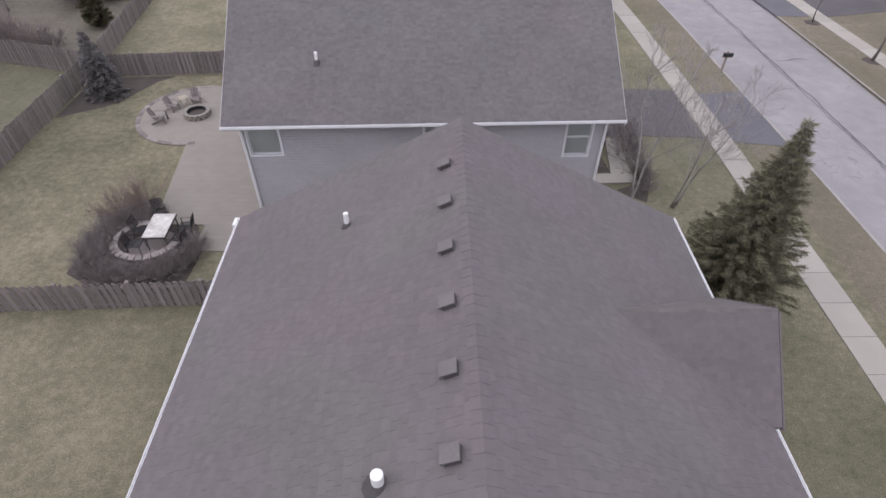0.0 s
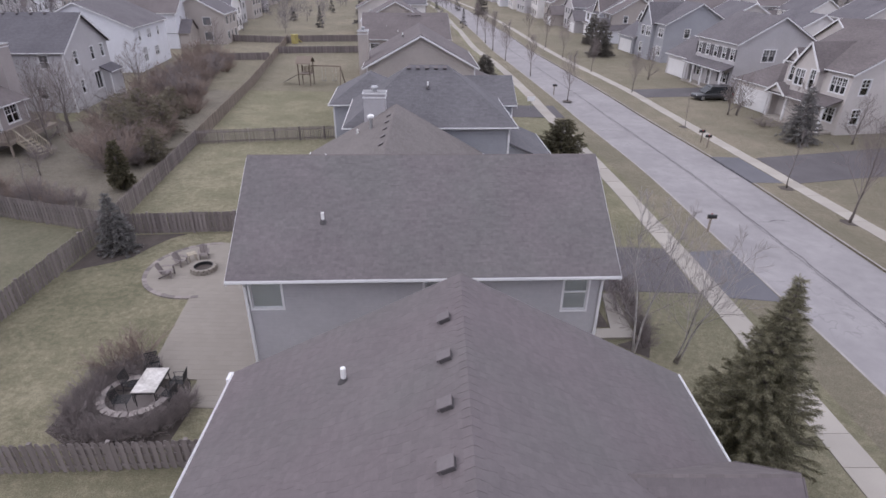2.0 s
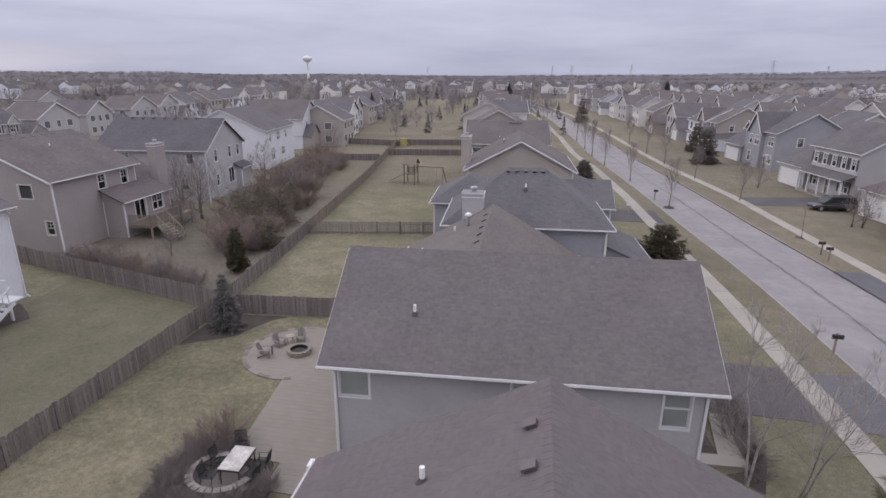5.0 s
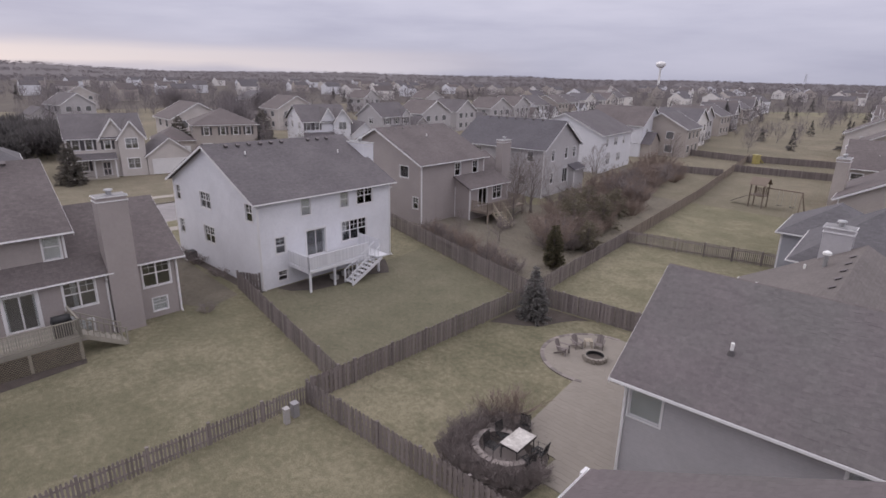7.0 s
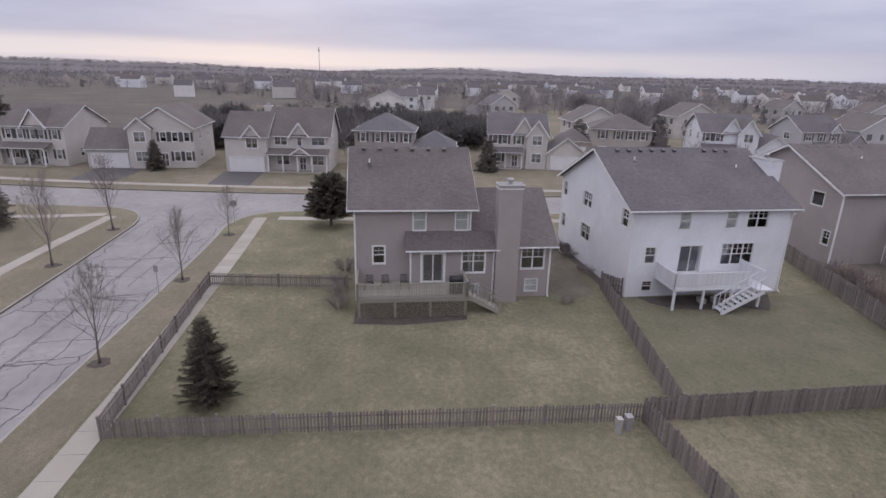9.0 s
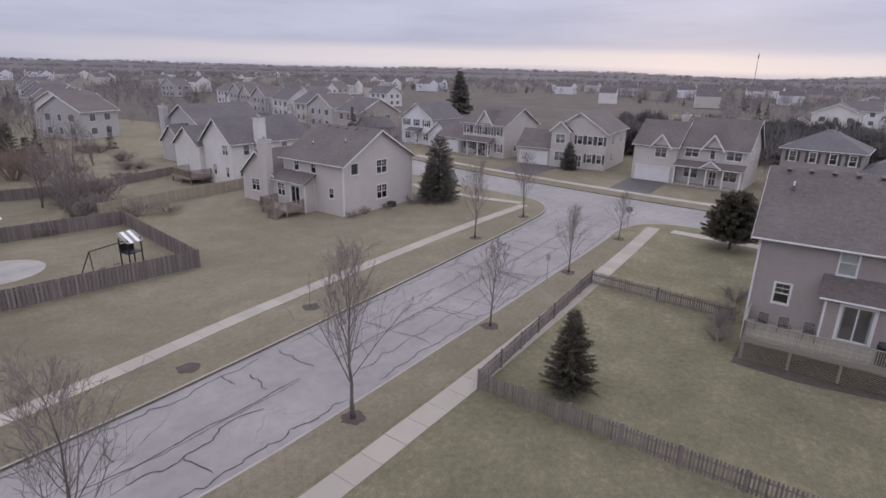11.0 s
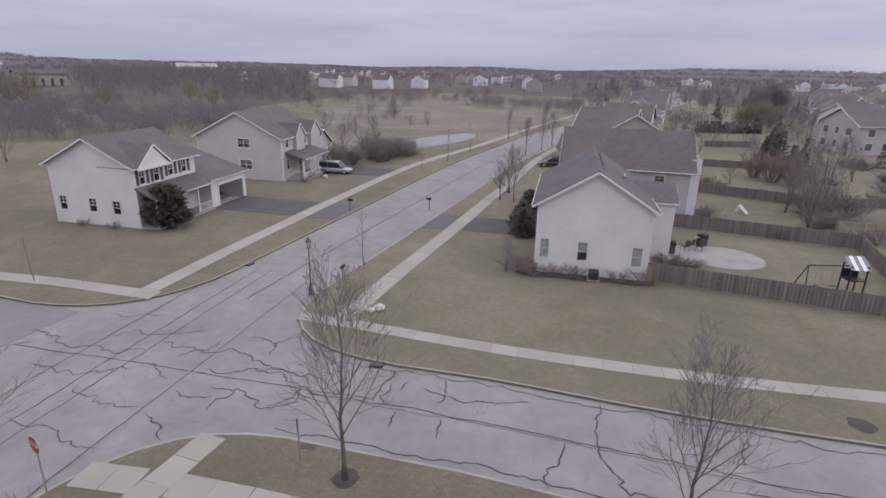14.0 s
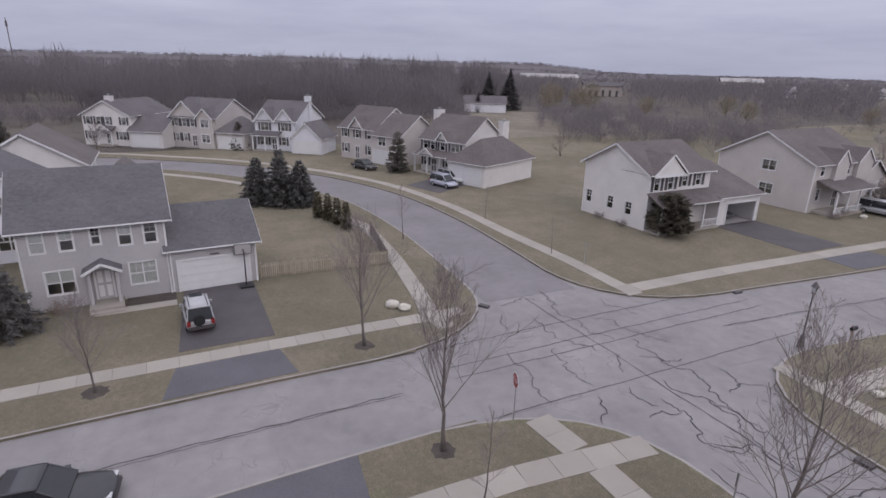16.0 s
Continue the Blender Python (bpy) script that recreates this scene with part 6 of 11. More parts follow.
g3.add("porch_floor", Geo().box(-2.7, 0, -8.5, -0.9, -0.1, 0.3), CONC)
pr = Geo().box(-2.46, -2.38, -8.3, -1.1, 0.95, 1.03).box(-2.46, -2.38, -8.3, -1.1, 0.38, 0.44)
for i in range(48):
    pr.box(-2.44, -2.41, -8.25 + i * 0.149, -8.21 + i * 0.149, 0.44, 0.95)
g3.add("porch_rail", pr, TRIM)
g3.door("W", -5.3, 0.3, -0.02, 0.95, 2.05, SHUTTER)
g3.volume(1.0, 9.0, -19.0, -12.5, 0, 3.0, "gx", 2.2, 0.35)
g3.garage("W", -15.8, 0.9, 4.8)

# ---------------------------------------------------------------- trees and shrubs
def limb(g, rnd, p, d, length, r, level, top, droop=0.0, sides=4):
    """One branch and all that grows from it."""
    segs = 4 if level < 2 else 3 if level < 3 else 1
    path, rad = [Vector(p)], [r]
    q, dirn = Vector(p), Vector(d).normalized()
    for i in range(segs):
        dirn = (dirn + Vector((rnd.gauss(0, 0.10), rnd.gauss(0, 0.10), rnd.gauss(0.05, 0.07) - droop))).normalized()
        q = q + dirn * (length / segs)
        path.append(q.copy())
        rad.append(max(0.004, r * (1 - 0.75 * (i + 1) / segs)))
    g.tube(path, rad, sides if level < 2 else 3, cap=False)
    if level >= top:
        return
    n = {0: 0, 1: 6 if top == 4 and sides == 4 else 7, 2: 4 if top == 4 and sides == 4 else 5, 3: 2 if sides == 4 else 3}.get(level, 2)
    for k in range(n):
        f = 0.25 + 0.75 * (k + rnd.random() * 0.6) / n
        f = min(f, 0.98)
        i = min(int(f * segs), segs - 1)
        base = path[i].lerp(path[i + 1], f * segs - i)
        ax = (path[i + 1] - path[i]).normalized()
        side = ax.orthogonal().normalized()
        side.rotate(Matrix.Rotation(rnd.uniform(0, math.tau), 3, ax))
        a = rnd.uniform(0.35, 0.75)
        nd = (ax * math.cos(a) + side * math.sin(a) + Vector((0, 0, 0.18 - droop))).normalized()
        limb(g, rnd, base, nd, length * rnd.uniform(0.42, 0.62) * (1.1 - 0.4 * f), max(0.006, rad[i] * 0.55), level + 1, top, droop, sides)


def bare_tree_meshes(seed, h, clear, spread, rise, n, r0, top=3, stems=1, lean=0.0, droop=0.0):
    rnd = random.Random(seed)
    trunk, crown = Geo(), Geo()
    for s in range(stems):
        a = rnd.uniform(0, math.tau)
        path, rad = [Vector((0.10 * s, 0.06 * s, -0.1))], [r0 * 1.5]
        q = path[0].copy()
        steps = 8
        for i in range(steps):
            q = q + Vector((rnd.gauss(0, 0.05) + lean * math.cos(a) * h / steps, rnd.gauss(0, 0.05) + lean * math.sin(a) * h / steps, h / steps * (0.97 if stems == 1 else rnd.uniform(0.8, 1.0))))
            path.append(q.copy())
            rad.append(max(0.012, r0 * (1 - 0.93 * ((i + 1) / steps) ** 0.9)))
        trunk.tube(path, rad, 7)
        for k in range(n):
            f = clear + (1 - clear) * (k + rnd.random() * 0.7) / n
            f = min(f, 0.97)
            i = min(int(f * steps), steps - 1)
            base = path[i].lerp(path[i + 1], f * steps - i)
            b = k * 2.4 + rnd.uniform(-0.4, 0.4)
            ln = spread * (1.05 - 0.72 * (f - clear) / (1 - clear)) * rnd.uniform(0.75, 1.15)
            d = Vector((math.cos(b), math.sin(b), rise + 0.9 * (f - clear)))
            limb(crown, rnd, base, d, ln, max(0.012, rad[i] * 0.42), 1, top, droop)
    return trunk, crown


def tree_proto(name, label, seed, bark=None, twig=None, **kw):
    t, c = bare_tree_meshes(seed, **kw)
    root = thing(name, Matrix.Identity(4), label, "tree")
    part("trunk", t, bark or BARK, root, smooth=True)
    part("crown", c, twig or TWIG, root)
    return root


def put_tree(proto, x, y, scale=1.0, turn=0.0, z=0.0, label="", group="street trees"):
    ob = copy_thing(proto, pose(x, y, z, 0, 0, turn))
    ob.scale = (scale,) * 3
    return tagged(ob, label, group=group)


def conifer(name, label, seed, x, y, h, r, mat, layers=24, per=9, density=5.0, tuft=0.22, droop=0.25, shape=0.85, base=0.05, ragged=0.25, wide=0.045):
    """An evergreen: a trunk, and whorls of boughs each carrying many short sprays."""
    rnd = random.Random(seed)
    root = thing(name, pose(x, y, 0), label, "tree")
    part("trunk", Geo().tube([(0, 0, -0.1), (0, 0, h * 0.5), (0, 0, h * 0.98)], [0.03 * h, 0.018 * h, 0.01], 7), BARK, root, smooth=True)
    v, f = [], []
    boughs = Geo()
    for l in range(layers):
        u = (l + rnd.random() * 0.6) / layers
        z = h * (base + (1 - base) * u)
        ln0 = r * max(0.05, (1 - u) ** shape)
        for k in range(max(4, int(per * (1 - 0.45 * u)))):
            a = math.tau * (k + rnd.random()) / max(4, int(per * (1 - 0.45 * u)))
            ln = ln0 * rnd.uniform(1 - ragged, 1 + ragged * 0.6)
            d = Vector((math.cos(a), math.sin(a), 0.35 * u - droop * (1 - u)))
            tip = Vector((0, 0, z)) + d * ln
            boughs.tube([(0, 0, z), tip], [0.012 + 0.01 * ln, 0.004], 3, cap=False)
            n = max(3, int(ln * density * 2.6))
            for i in range(n):
                s = 0.22 + 0.8 * (i + rnd.random()) / n
                c = Vector((0, 0, z)) + d * (ln * s)
                out = Vector((math.cos(a), math.sin(a), -0.15))
                for e in range(3):
                    w = (out * rnd.uniform(0.3, 1.0) + Vector((-math.sin(a), math.cos(a), 0)) * rnd.uniform(-1.0, 1.0) + Vector((0, 0, rnd.uniform(-0.55, 0.5)))).normalized()
                    side = w.cross(Vector((rnd.gauss(0, 1), rnd.gauss(0, 1), rnd.gauss(0, 1)))).normalized() * wide * rnd.uniform(0.7, 1.4)
                    t = tuft * rnd.uniform(0.6, 1.3)
                    j = len(v)
                    v += [tuple(c - side), tuple(c + side), tuple(c + w * t + side * 0.35), tuple(c + w * t - side * 0.35)]
                    f.append((j, j + 1, j + 2, j + 3))
    tagged(part("branchwork", boughs, BARK, root), kind="stuff")
    me = bpy.data.meshes.new("foliage")
    me.from_pydata(v, [], f)
    me.materials.append(mat)
    part("foliage", me, mat, root)
    return root


def shrub_mesh(seed, h, r, n, mat, leafy=0.0):
    rnd = random.Random(seed)
    g = Geo()
    for k in range(n):
        a, q = rnd.uniform(0, math.tau), math.sqrt(rnd.random())
        p = Vector((math.cos(a) * q * r * 0.35, math.sin(a) * q * r * 0.35, 0))
        d = Vector((math.cos(a) * q * 0.9, math.sin(a) * q * 0.9, rnd.uniform(0.7, 1.3)))
        limb(g, rnd, p, d, h * rnd.uniform(0.6, 1.05), 0.016, 2, 4, 0.02, 3)
    return g.mesh("shrub", mat)


_shrubs = {}


def shrub(x, y, h=1.0, r=0.6, kind="bare", label="", z=0.0, seed=None):
    key = (kind, (seed if seed is not None else int(abs(x * 7 + y * 3))) % 3)
    if key not in _shrubs:
        _shrubs[key] = shrub_mesh(40 + key[1], 1.0, 0.6, 26, TWIG if kind == "bare" else REDTWIG)
    ob = part("shrub", _shrubs[key], TWIG)
    ob.matrix_basis = pose(x, y, z, 0, 0, (x * 53 + y * 31) % 360) @ Matrix.Diagonal((r / 0.6, r / 0.6, h, 1))
    return tagged(ob, label or ("leafless grey-brown shrub of fine twigs" if kind == "bare" else "leafless reddish-brown shrub of fine twigs"), "shrub", group="shrubs")


def mulch(x, y, r=0.6, label="dark mulch ring round a young tree"):
    rnd = random.Random(int(x * 13 + y * 7))
    n = 18
    pts = []
    for i in range(n):
        a = math.tau * i / n
        q = r * rnd.uniform(0.85, 1.15)
        pts.append((x + q * math.cos(a), y + q * math.sin(a)))
    g = Geo()
    for i in range(n):
        j = (i + 1) % n
        g.poly([(*pts[i], 0.004), (*pts[j], 0.004), (x, y, 0.035)])
    tagged(part("mulch_ring", g, MULCH), label, "mulch", kind="structure")


maple_a = tree_proto("tree", "leafless young street tree with upright grey branches", 21, h=7.4, clear=0.24, spread=4.1, rise=2.1, n=24, r0=0.10, top=4)
maple_b = tree_proto("tree", "leafless young street tree with spreading fine twigs", 22, h=7.0, clear=0.22, spread=3.7, rise=1.8, n=24, r0=0.09, top=4)
sapling = tree_proto("tree", "thin leafless sapling beside the street", 23, h=4.6, clear=0.30, spread=1.1, rise=1.0, n=11, r0=0.045, top=2)
birch = tree_proto("tree", "leafless clump birch with pale peeling stems", 24, BIRCH, BIRCHTWIG, h=6.8, clear=0.25, spread=2.9, rise=0.9, n=12, r0=0.055, stems=2, lean=0.2)
yard = tree_proto("tree", "leafless back-yard tree with tangled grey twigs", 25, h=6.0, clear=0.12, spread=2.4, rise=0.7, n=14, r0=0.08, stems=2, lean=0.1)
maple_a.matrix_basis = pose(-15.7, -15.0, 0)
maple_b.matrix_basis = pose(-4.9, -15.9, 0)
sapling.matrix_basis = pose(14.9, -38.5, 0)
birch.matrix_basis = pose(8.13, 19.26, 0, 0, 0, 200)
put_tree(birch, 9.79, 18.72, 0.92, 75, group="yard trees")
yard.matrix_basis = pose(-35.6, 47.3, 0)
for ob in (maple_a, maple_b, sapling, birch, yard):
    ob["group"] = "street trees" if ob not in (birch, yard) else "yard trees"
for p, x, y, s, a in ((maple_b, 7.2, -16.0, 1.14, 40), (maple_a, 16.85, -8.9, 0.98, 120), (maple_a, 26.8, -8.9, 0.93, 210), (maple_b, 27.5, 4.2, 0.64, 30),
                      (maple_b, -27.7, -14.6, 0.72, 80), (maple_a, -39.9, -14.3, 0.66, 300), (maple_b, -43.6, -25.1, 0.92, 150), (maple_a, -53.9, -25.0, 0.86, 30), (maple_b, -51.8, -13.9, 0.6, 70),
                      (sapling, -23.2, -25.6, 0.55, 0), (maple_a, 26.6, 33.7, 0.85, 60), (sapling, 25.8, 39.9, 1.05, 200), (sapling, 24.6, 57.5, 0.8, 100), (maple_b, 14.4, 68.8, 0.74, 10),
                      (maple_a, 24.0, 74.8, 0.6, 90), (sapling, 12.9, -8.6, 1.05, 100), (sapling, 44.8, -18.8, 1.15, 0), (sapling, 21.4, -80.3, 1.0, 50), (sapling, 20.6, -95.0, 1.1, 80),
                      (sapling, 36.0, -29.0, 0.75, 10), (sapling, 48.0, -29.5, 0.8, 140), (maple_b, 9.4, 100.0, 0.8, 20), (maple_a, 8.0, 112.0, 0.85, 200),
                      (maple_b, 7.2, 124.0, 0.8, 100), (maple_a, 6.0, 138.0, 0.85, 20), (maple_b, 20.0, 104.0, 0.8, 0), (maple_a, 19.0, 118.0, 0.85, 70), (maple_b, 17.6, 134.0, 0.85, 170),
                      (maple_a, 12.0, 86.0, 0.7, 250), (maple_b, 22.0, 90.0, 0.65, 250), (maple_a, -60.0, -60.0, 0.8, 0), (maple_b, -62.0, 5.0, 0.75, 60),
                      (maple_a, 7.7, -101.5, 0.8, 0), (maple_b, 5.3, -109.3, 0.8, 60), (maple_a, 3.5, -115.1, 0.8, 120), (sapling, 19.8, -90.3, 1.0, 180), (sapling, 18.0, -101.4, 1.2, 240),
                      (maple_a, 13.5, -125.0, 0.75, 20), (maple_b, -2.0, -134.0, 0.8, 20), (maple_a, 6.5, -146.0, 0.8, 50)):
    put_tree(p, x, y, s, a)
for p, x, y, s, a in ((maple_b, 5.85, -63.8, 0.85, 20), (yard, 6.9, -68.5, 0.95, 20), (yard, 7.6, -64.5, 0.8, 140), (sapling, -26.1, 31.5, 0.95, 0), (yard, -36.5, 52.0, 1.15, 200), (yard, -41.5, 55.5, 1.1, 60), (yard, -39.0, 70.0, 1.1, 100),
                      (yard, -35.0, 38.0, 0.5, 70), (yard, -31.5, 40.0, 0.45, 170), (birch, -37.5, 57.0, 0.9, 30), (yard, -24.8, -62.0, 1.2, 10), (yard, -25.4, -66.0, 0.9, 90), (yard, -29.5, -72.0, 1.4, 200), (yard, -24.5, -68.0, 1.0, 250),
                      (yard, 3.9, -40.2, 0.5, 0), (yard, 32.4, 63.0, 0.8, 30), (yard, 35.0, 55.5, 0.9, 220), (yard, 38.5, 52.0, 0.8, 100), (yard, 31.5, 63.2, 0.75, 300), (yard, 29.0, 84.1, 0.8, 0), (yard, 35.5, 35.5, 1.05, 50), (yard, 35.0, -97.0, 1.1, 0), (yard, 39.0, -92.0, 0.9, 40),
                      (maple_a, -28.0, -72.0, 0.9, 0), (maple_b, -26.3, -72.5, 0.85, 200), (yard, -27.5, -69.5, 0.9, 130), (yard, -22.5, -84.0, 0.6, 0), (yard, -41.0, -92.0, 0.9, 50), (yard, -30.0, -101.0, 0.8, 150),
                      (yard, -52.0, -122.0, 1.0, 10), (maple_b, -46.0, -136.0, 0.9, 90), (yard, -25.0, -118.0, 0.8, 220), (yard, -22.0, -136.0, 1.0, 310), (maple_a, -56.0, -150.0, 0.9, 0), (yard, -30.0, -146.0, 1.0, 20),
                      (yard, 51.3, -159.4, 1.05, 0), (yard, 63.0, -170.0, 0.6, 70), (yard, 47.0, -118.0, 0.7, 10), (yard, 36.0, -140.0, 0.7, 100), (yard, 58.0, -126.0, 0.7, 200),
                      (yard, -53.0, 41.5, 0.9, 0), (maple_b, -45.5, 57.5, 0.8, 140), (birch, -39.8, 56.5, 0.8, 10), (yard, -57.0, 33.0, 1.0, 80), (yard, -45.0, 77.5, 0.6, 0), (yard, -40.0, 98.0, 1.1, 60),
                      (yard, 82.0, -66.0, 1.0, 80), (yard, 112.0, 10.0, 0.9, 10), (yard, 104.0, -20.0, 0.8, 60)):
    put_tree(p, x, y, s, a, group="yard trees")
# dense brush along the back lot line
brushy = shrub_mesh(61, 1.0, 0.6, 44, REDTWIG)
brushy_grey = shrub_mesh(62, 1.0, 0.6, 42, TWIG)
rb = random.Random(6)
for i in range(72):
    f = i / 71
    x, y = -26.2 - 11 * f + rb.uniform(-4.2, 2.0), 41 + 50 * f + rb.uniform(-3, 3)
    ob = part("shrub", brushy if i % 3 else brushy_grey, TWIG)
    s = rb.uniform(0.9, 1.7)
    ob.matrix_basis = pose(x, y, 0, 0, 0, rb.uniform(0, 360)) @ Matrix.Diagonal((s * 1.7, s * 1.7, s * rb.uniform(1.2, 2.0), 1))
    tagged(ob, "leafless russet thicket along the back fence", "shrub", group="thicket")
for x, y, s in ((-24.2, 43.6, 1.2), (-27.9, 47.0, 1.7), (-29.6, 49.6, 1.8), (-27.2, 51.5, 1.6), (-30.6, 54.4, 1.6), (-29.0, 57.5, 1.4)):
    conifer("evergreen_shrub", "loose olive-brown evergreen in the back thicket", int(x * 3), x, y, 2.6 * s * 0.9, 1.15 * s, OLIVEBRUSH, 15, 9, 3.4, 0.30, 0.05, 0.5, 0.1, 0.5, 0.03)


def brush(x, y, h, r, label, mesh=None, turn=None):
    ob = part("shrub", mesh or brushy_grey, TWIG)
    ob.matrix_basis = pose(x, y, 0, 0, 0, turn if turn is not None else (x * 47 + y * 29) % 360) @ Matrix.Diagonal((r / 0.6, r / 0.6, h, 1))
    return tagged(ob, label, "shrub", group="shrubs")


HEDGE = "leafless russet hedge against the board fence"
for i in range(11):
    x = -37.5 + 1.25 * i
    brush(x, 31.2 + 0.21 * (-20.7 - x) + 1.2 + 0.4 * (i % 2), 1.2 + 0.3 * (i % 3), 0.95, HEDGE, brushy if i % 2 else None)
for x, y, h, r in ((-25.3, -61.2, 1.9, 1.3), (-28.9, -63.0, 1.3, 1.6), (-26.8, -62.4, 1.5, 1.2), (-42.2, -85.1, 1.2, 1.4), (-44.0, -84.0, 1.0, 1.3), (-18.6, -83.0, 1.2, 1.3), (-20.3, -82.0, 0.8, 1.2), (-13.5, -60.4, 1.6, 1.2), (-14.8, -62.0, 1.4, 1.3),
                   (-29.6, -70.8, 2.6, 1.9), (-27.0, -68.0, 3.0, 1.8), (-30.5, -67.6, 2.4, 1.7), (-46.4, -106.4, 1.8, 1.6), (-48.2, -105.0, 1.5, 1.5), (-46.0, -93.0, 1.5, 1.6), (-24.0, -75.5, 1.2, 1.2), (-38.0, -77.0, 1.2, 1.3), (-36.5, -88.0, 1.0, 1.4)):
    brush(x, y, h, r, "dense leafless grey-brown shrub in a back yard")
for x, y, h, r in ((-28.9, -87.7, 4.4, 2.3), (-31.0, -84.8, 3.0, 1.8), (-27.4, -91.0, 3.4, 1.8)):
    brush(x, y, h, r, "tall leafless russet shrub beside the yard fence", brushy)
for i in range(16):
    f = i / 15
    brush(29.5 + 7 * rb.random() - 3 * f, -82 - 16 * f + rb.uniform(-1.5, 1.5), rb.uniform(2.0, 3.6), rb.uniform(1.4, 2.1), "leafless purple-brown thicket beside the pond")
for i, (x, y, h, r) in enumerate(((-36.2, -109.5, 6.4, 1.9), (-35.9, -115.0, 4.0, 1.3), (-32.9, -92.8, 5.0, 1.3), (-9.1, -172.7, 7.5, 2.2), (-38.6, -121.0, 5.0, 1.5))):
    conifer("spruce_tree", "dark green spruce in a back yard", 140 + i, x, y, h, r, GREYFIR, 16, 10, 3.4, 0.36, 0.12, 0.75, 0.04, 0.25, 0.07)
for i in range(10):
    conifer("arborvitae", "dark clipped arborvitae in a hedge row", 160 + i, -32.0 - 1.7 * i, -156.6 - 0.38 * i, 3.0, 0.9, GREYFIR, 9, 8, 4.0, 0.4, -0.2, 0.4, 0.02, 0.25, 0.08)

for x, y in ((-15.7, -15.0), (-4.9, -15.9), (7.2, -16.0), (-27.7, -14.6), (-39.9, -14.3), (-23.2, -25.6), (-43.6, -25.1), (-53.9, -25.0), (-51.8, -13.9), (16.85, -8.9), (26.8, -8.9), (27.5, 4.2), (26.6, 33.7), (25.8, 39.9), (-14.0, -24.9), (24.6, 57.5), (14.4, 68.8)):
    mulch(x, y)

conifer("pine_tree", "dense olive-green spruce beside the front corner of the roof", 31, 9.95, 13.5, 7.3, 2.0, PINE, 40, 20, 22.0, 0.17, -0.32, 1.0, 0.02, 0.45, 0.0095)
conifer("blue_spruce", "blue-grey spruce in a mulch bed at the fence corner", 32, -18.85, 27.9, 3.6, 1.2, PALESPRUCE, 15, 12, 6.0, 0.2, 0.3, 0.9, 0.04, 0.2)
conifer("arborvitae", "narrow brown-green arborvitae behind the fence", 33, -23.7, 37.4, 3.6, 0.85, ARBOR, 22, 9, 7.0, 0.2, -0.4, 0.45, 0.02, 0.25)
conifer("pine_tree", "small brown-green pine standing inside the picket fence", 34, -23.6, -7.9, 4.4, 1.3, OLDPINE, 28, 14, 13.0, 0.17, -0.2, 0.62, 0.03, 0.35, 0.013)
conifer("pine_tree", "dark green pine beside the taupe house", 35, -55.0, -4.7, 5.2, 2.4, OLDPINE, 22, 15, 7.5, 0.3, -0.25, 0.36, 0.14, 0.22, 0.045)
conifer("spruce_tree", "tall dark spruce beside the beige house", 36, -54.4, -36.6, 7.8, 2.5, GREYFIR, 28, 14, 8.0, 0.26, 0.0, 0.5, 0.04, 0.25, 0.025)
conifer("pine_tree", "round dark pine in front of the cream porch", 37, 36.2, -43.2, 4.0, 2.1, OLDPINE, 18, 13, 6.0, 0.32, -0.3, 0.36, 0.05, 0.22, 0.05)
conifer("juniper_bush", "broad dull green juniper beside the sidewalk", 38, 9.7, 46.9, 3.3, 2.1, ARBOR, 15, 13, 5.0, 0.30, -0.35, 0.6, 0.02, 0.35, 0.03)
conifer("blue_spruce", "blue-grey spruce at the corner of the grey house", 39, 36.3, 9.2, 4.4, 2.0, PALESPRUCE, 20, 12, 5.0, 0.3, 0.2, 0.8, 0.03, 0.2)
for i, (x, y, h) in enumerate(((63.3, -9.0, 5.2), (61.8, -11.2, 6.3), (61.0, -13.2, 5.0))):
    conifer("spruce_tree", "grey-green spruce in a clump of three beside the bend", 50 + i, x, y, h, 2.2, SPRUCE, 20, 12, 4.6, 0.34, 0.2, 0.85, 0.03, 0.2, 0.06)
conifer("blue_spruce", "blue-grey spruce in front of the tan house", 72, 33.4, 52.4, 5.2, 1.75, PALESPRUCE, 20, 11, 3.2, 0.3, 0.1, 0.75, 0.06, 0.35)
for i, (x, y) in enumerate(((54.9, -13.6), (53.4, -14.2), (51.5, -14.6), (49.6, -14.9))):
    conifer("arborvitae", "slim brown-green arborvitae in a row", 60 + i, x, y, 2.8, 0.55, ARBOR, 16, 7, 7.0, 0.2, -0.4, 0.5, 0.02, 0.2)
for i, (x, y, h, r) in enumerate(((76.5, -31.2, 6.0, 1.7), (106.6, -12.7, 5.0, 1.6), (-87.3, 17.6, 5.6, 1.9), (-57.0, -39.6, 4.0, 1.2), (-87.0, -33.0, 4.5, 1.3), (-92, -52, 4, 1.4),
                                  (29.4, 123.0, 6.0, 1.9), (9.5, 194.0, 8.0, 2.4), (27.2, 106.5, 6.4, 2.5), (4.9, 82.0, 3.4, 1.6), (3.6, -50.5, 2.6, 1.2), (3.9, -54.0, 2.4, 1.3), (3.6, -58.0, 2.8, 1.4),
                                  (116, 24, 5.5, 2.2), (-108, 40, 7, 2.5), (-112, 80, 6, 2), (-122, 64, 7, 2.6))):
    conifer("spruce_tree", "dark evergreen standing in a front yard", 80 + i, x, y, h, r, GREYFIR, 17, 11, 4.2, 0.38, 0.05, 0.65, 0.04, 0.28, 0.06)

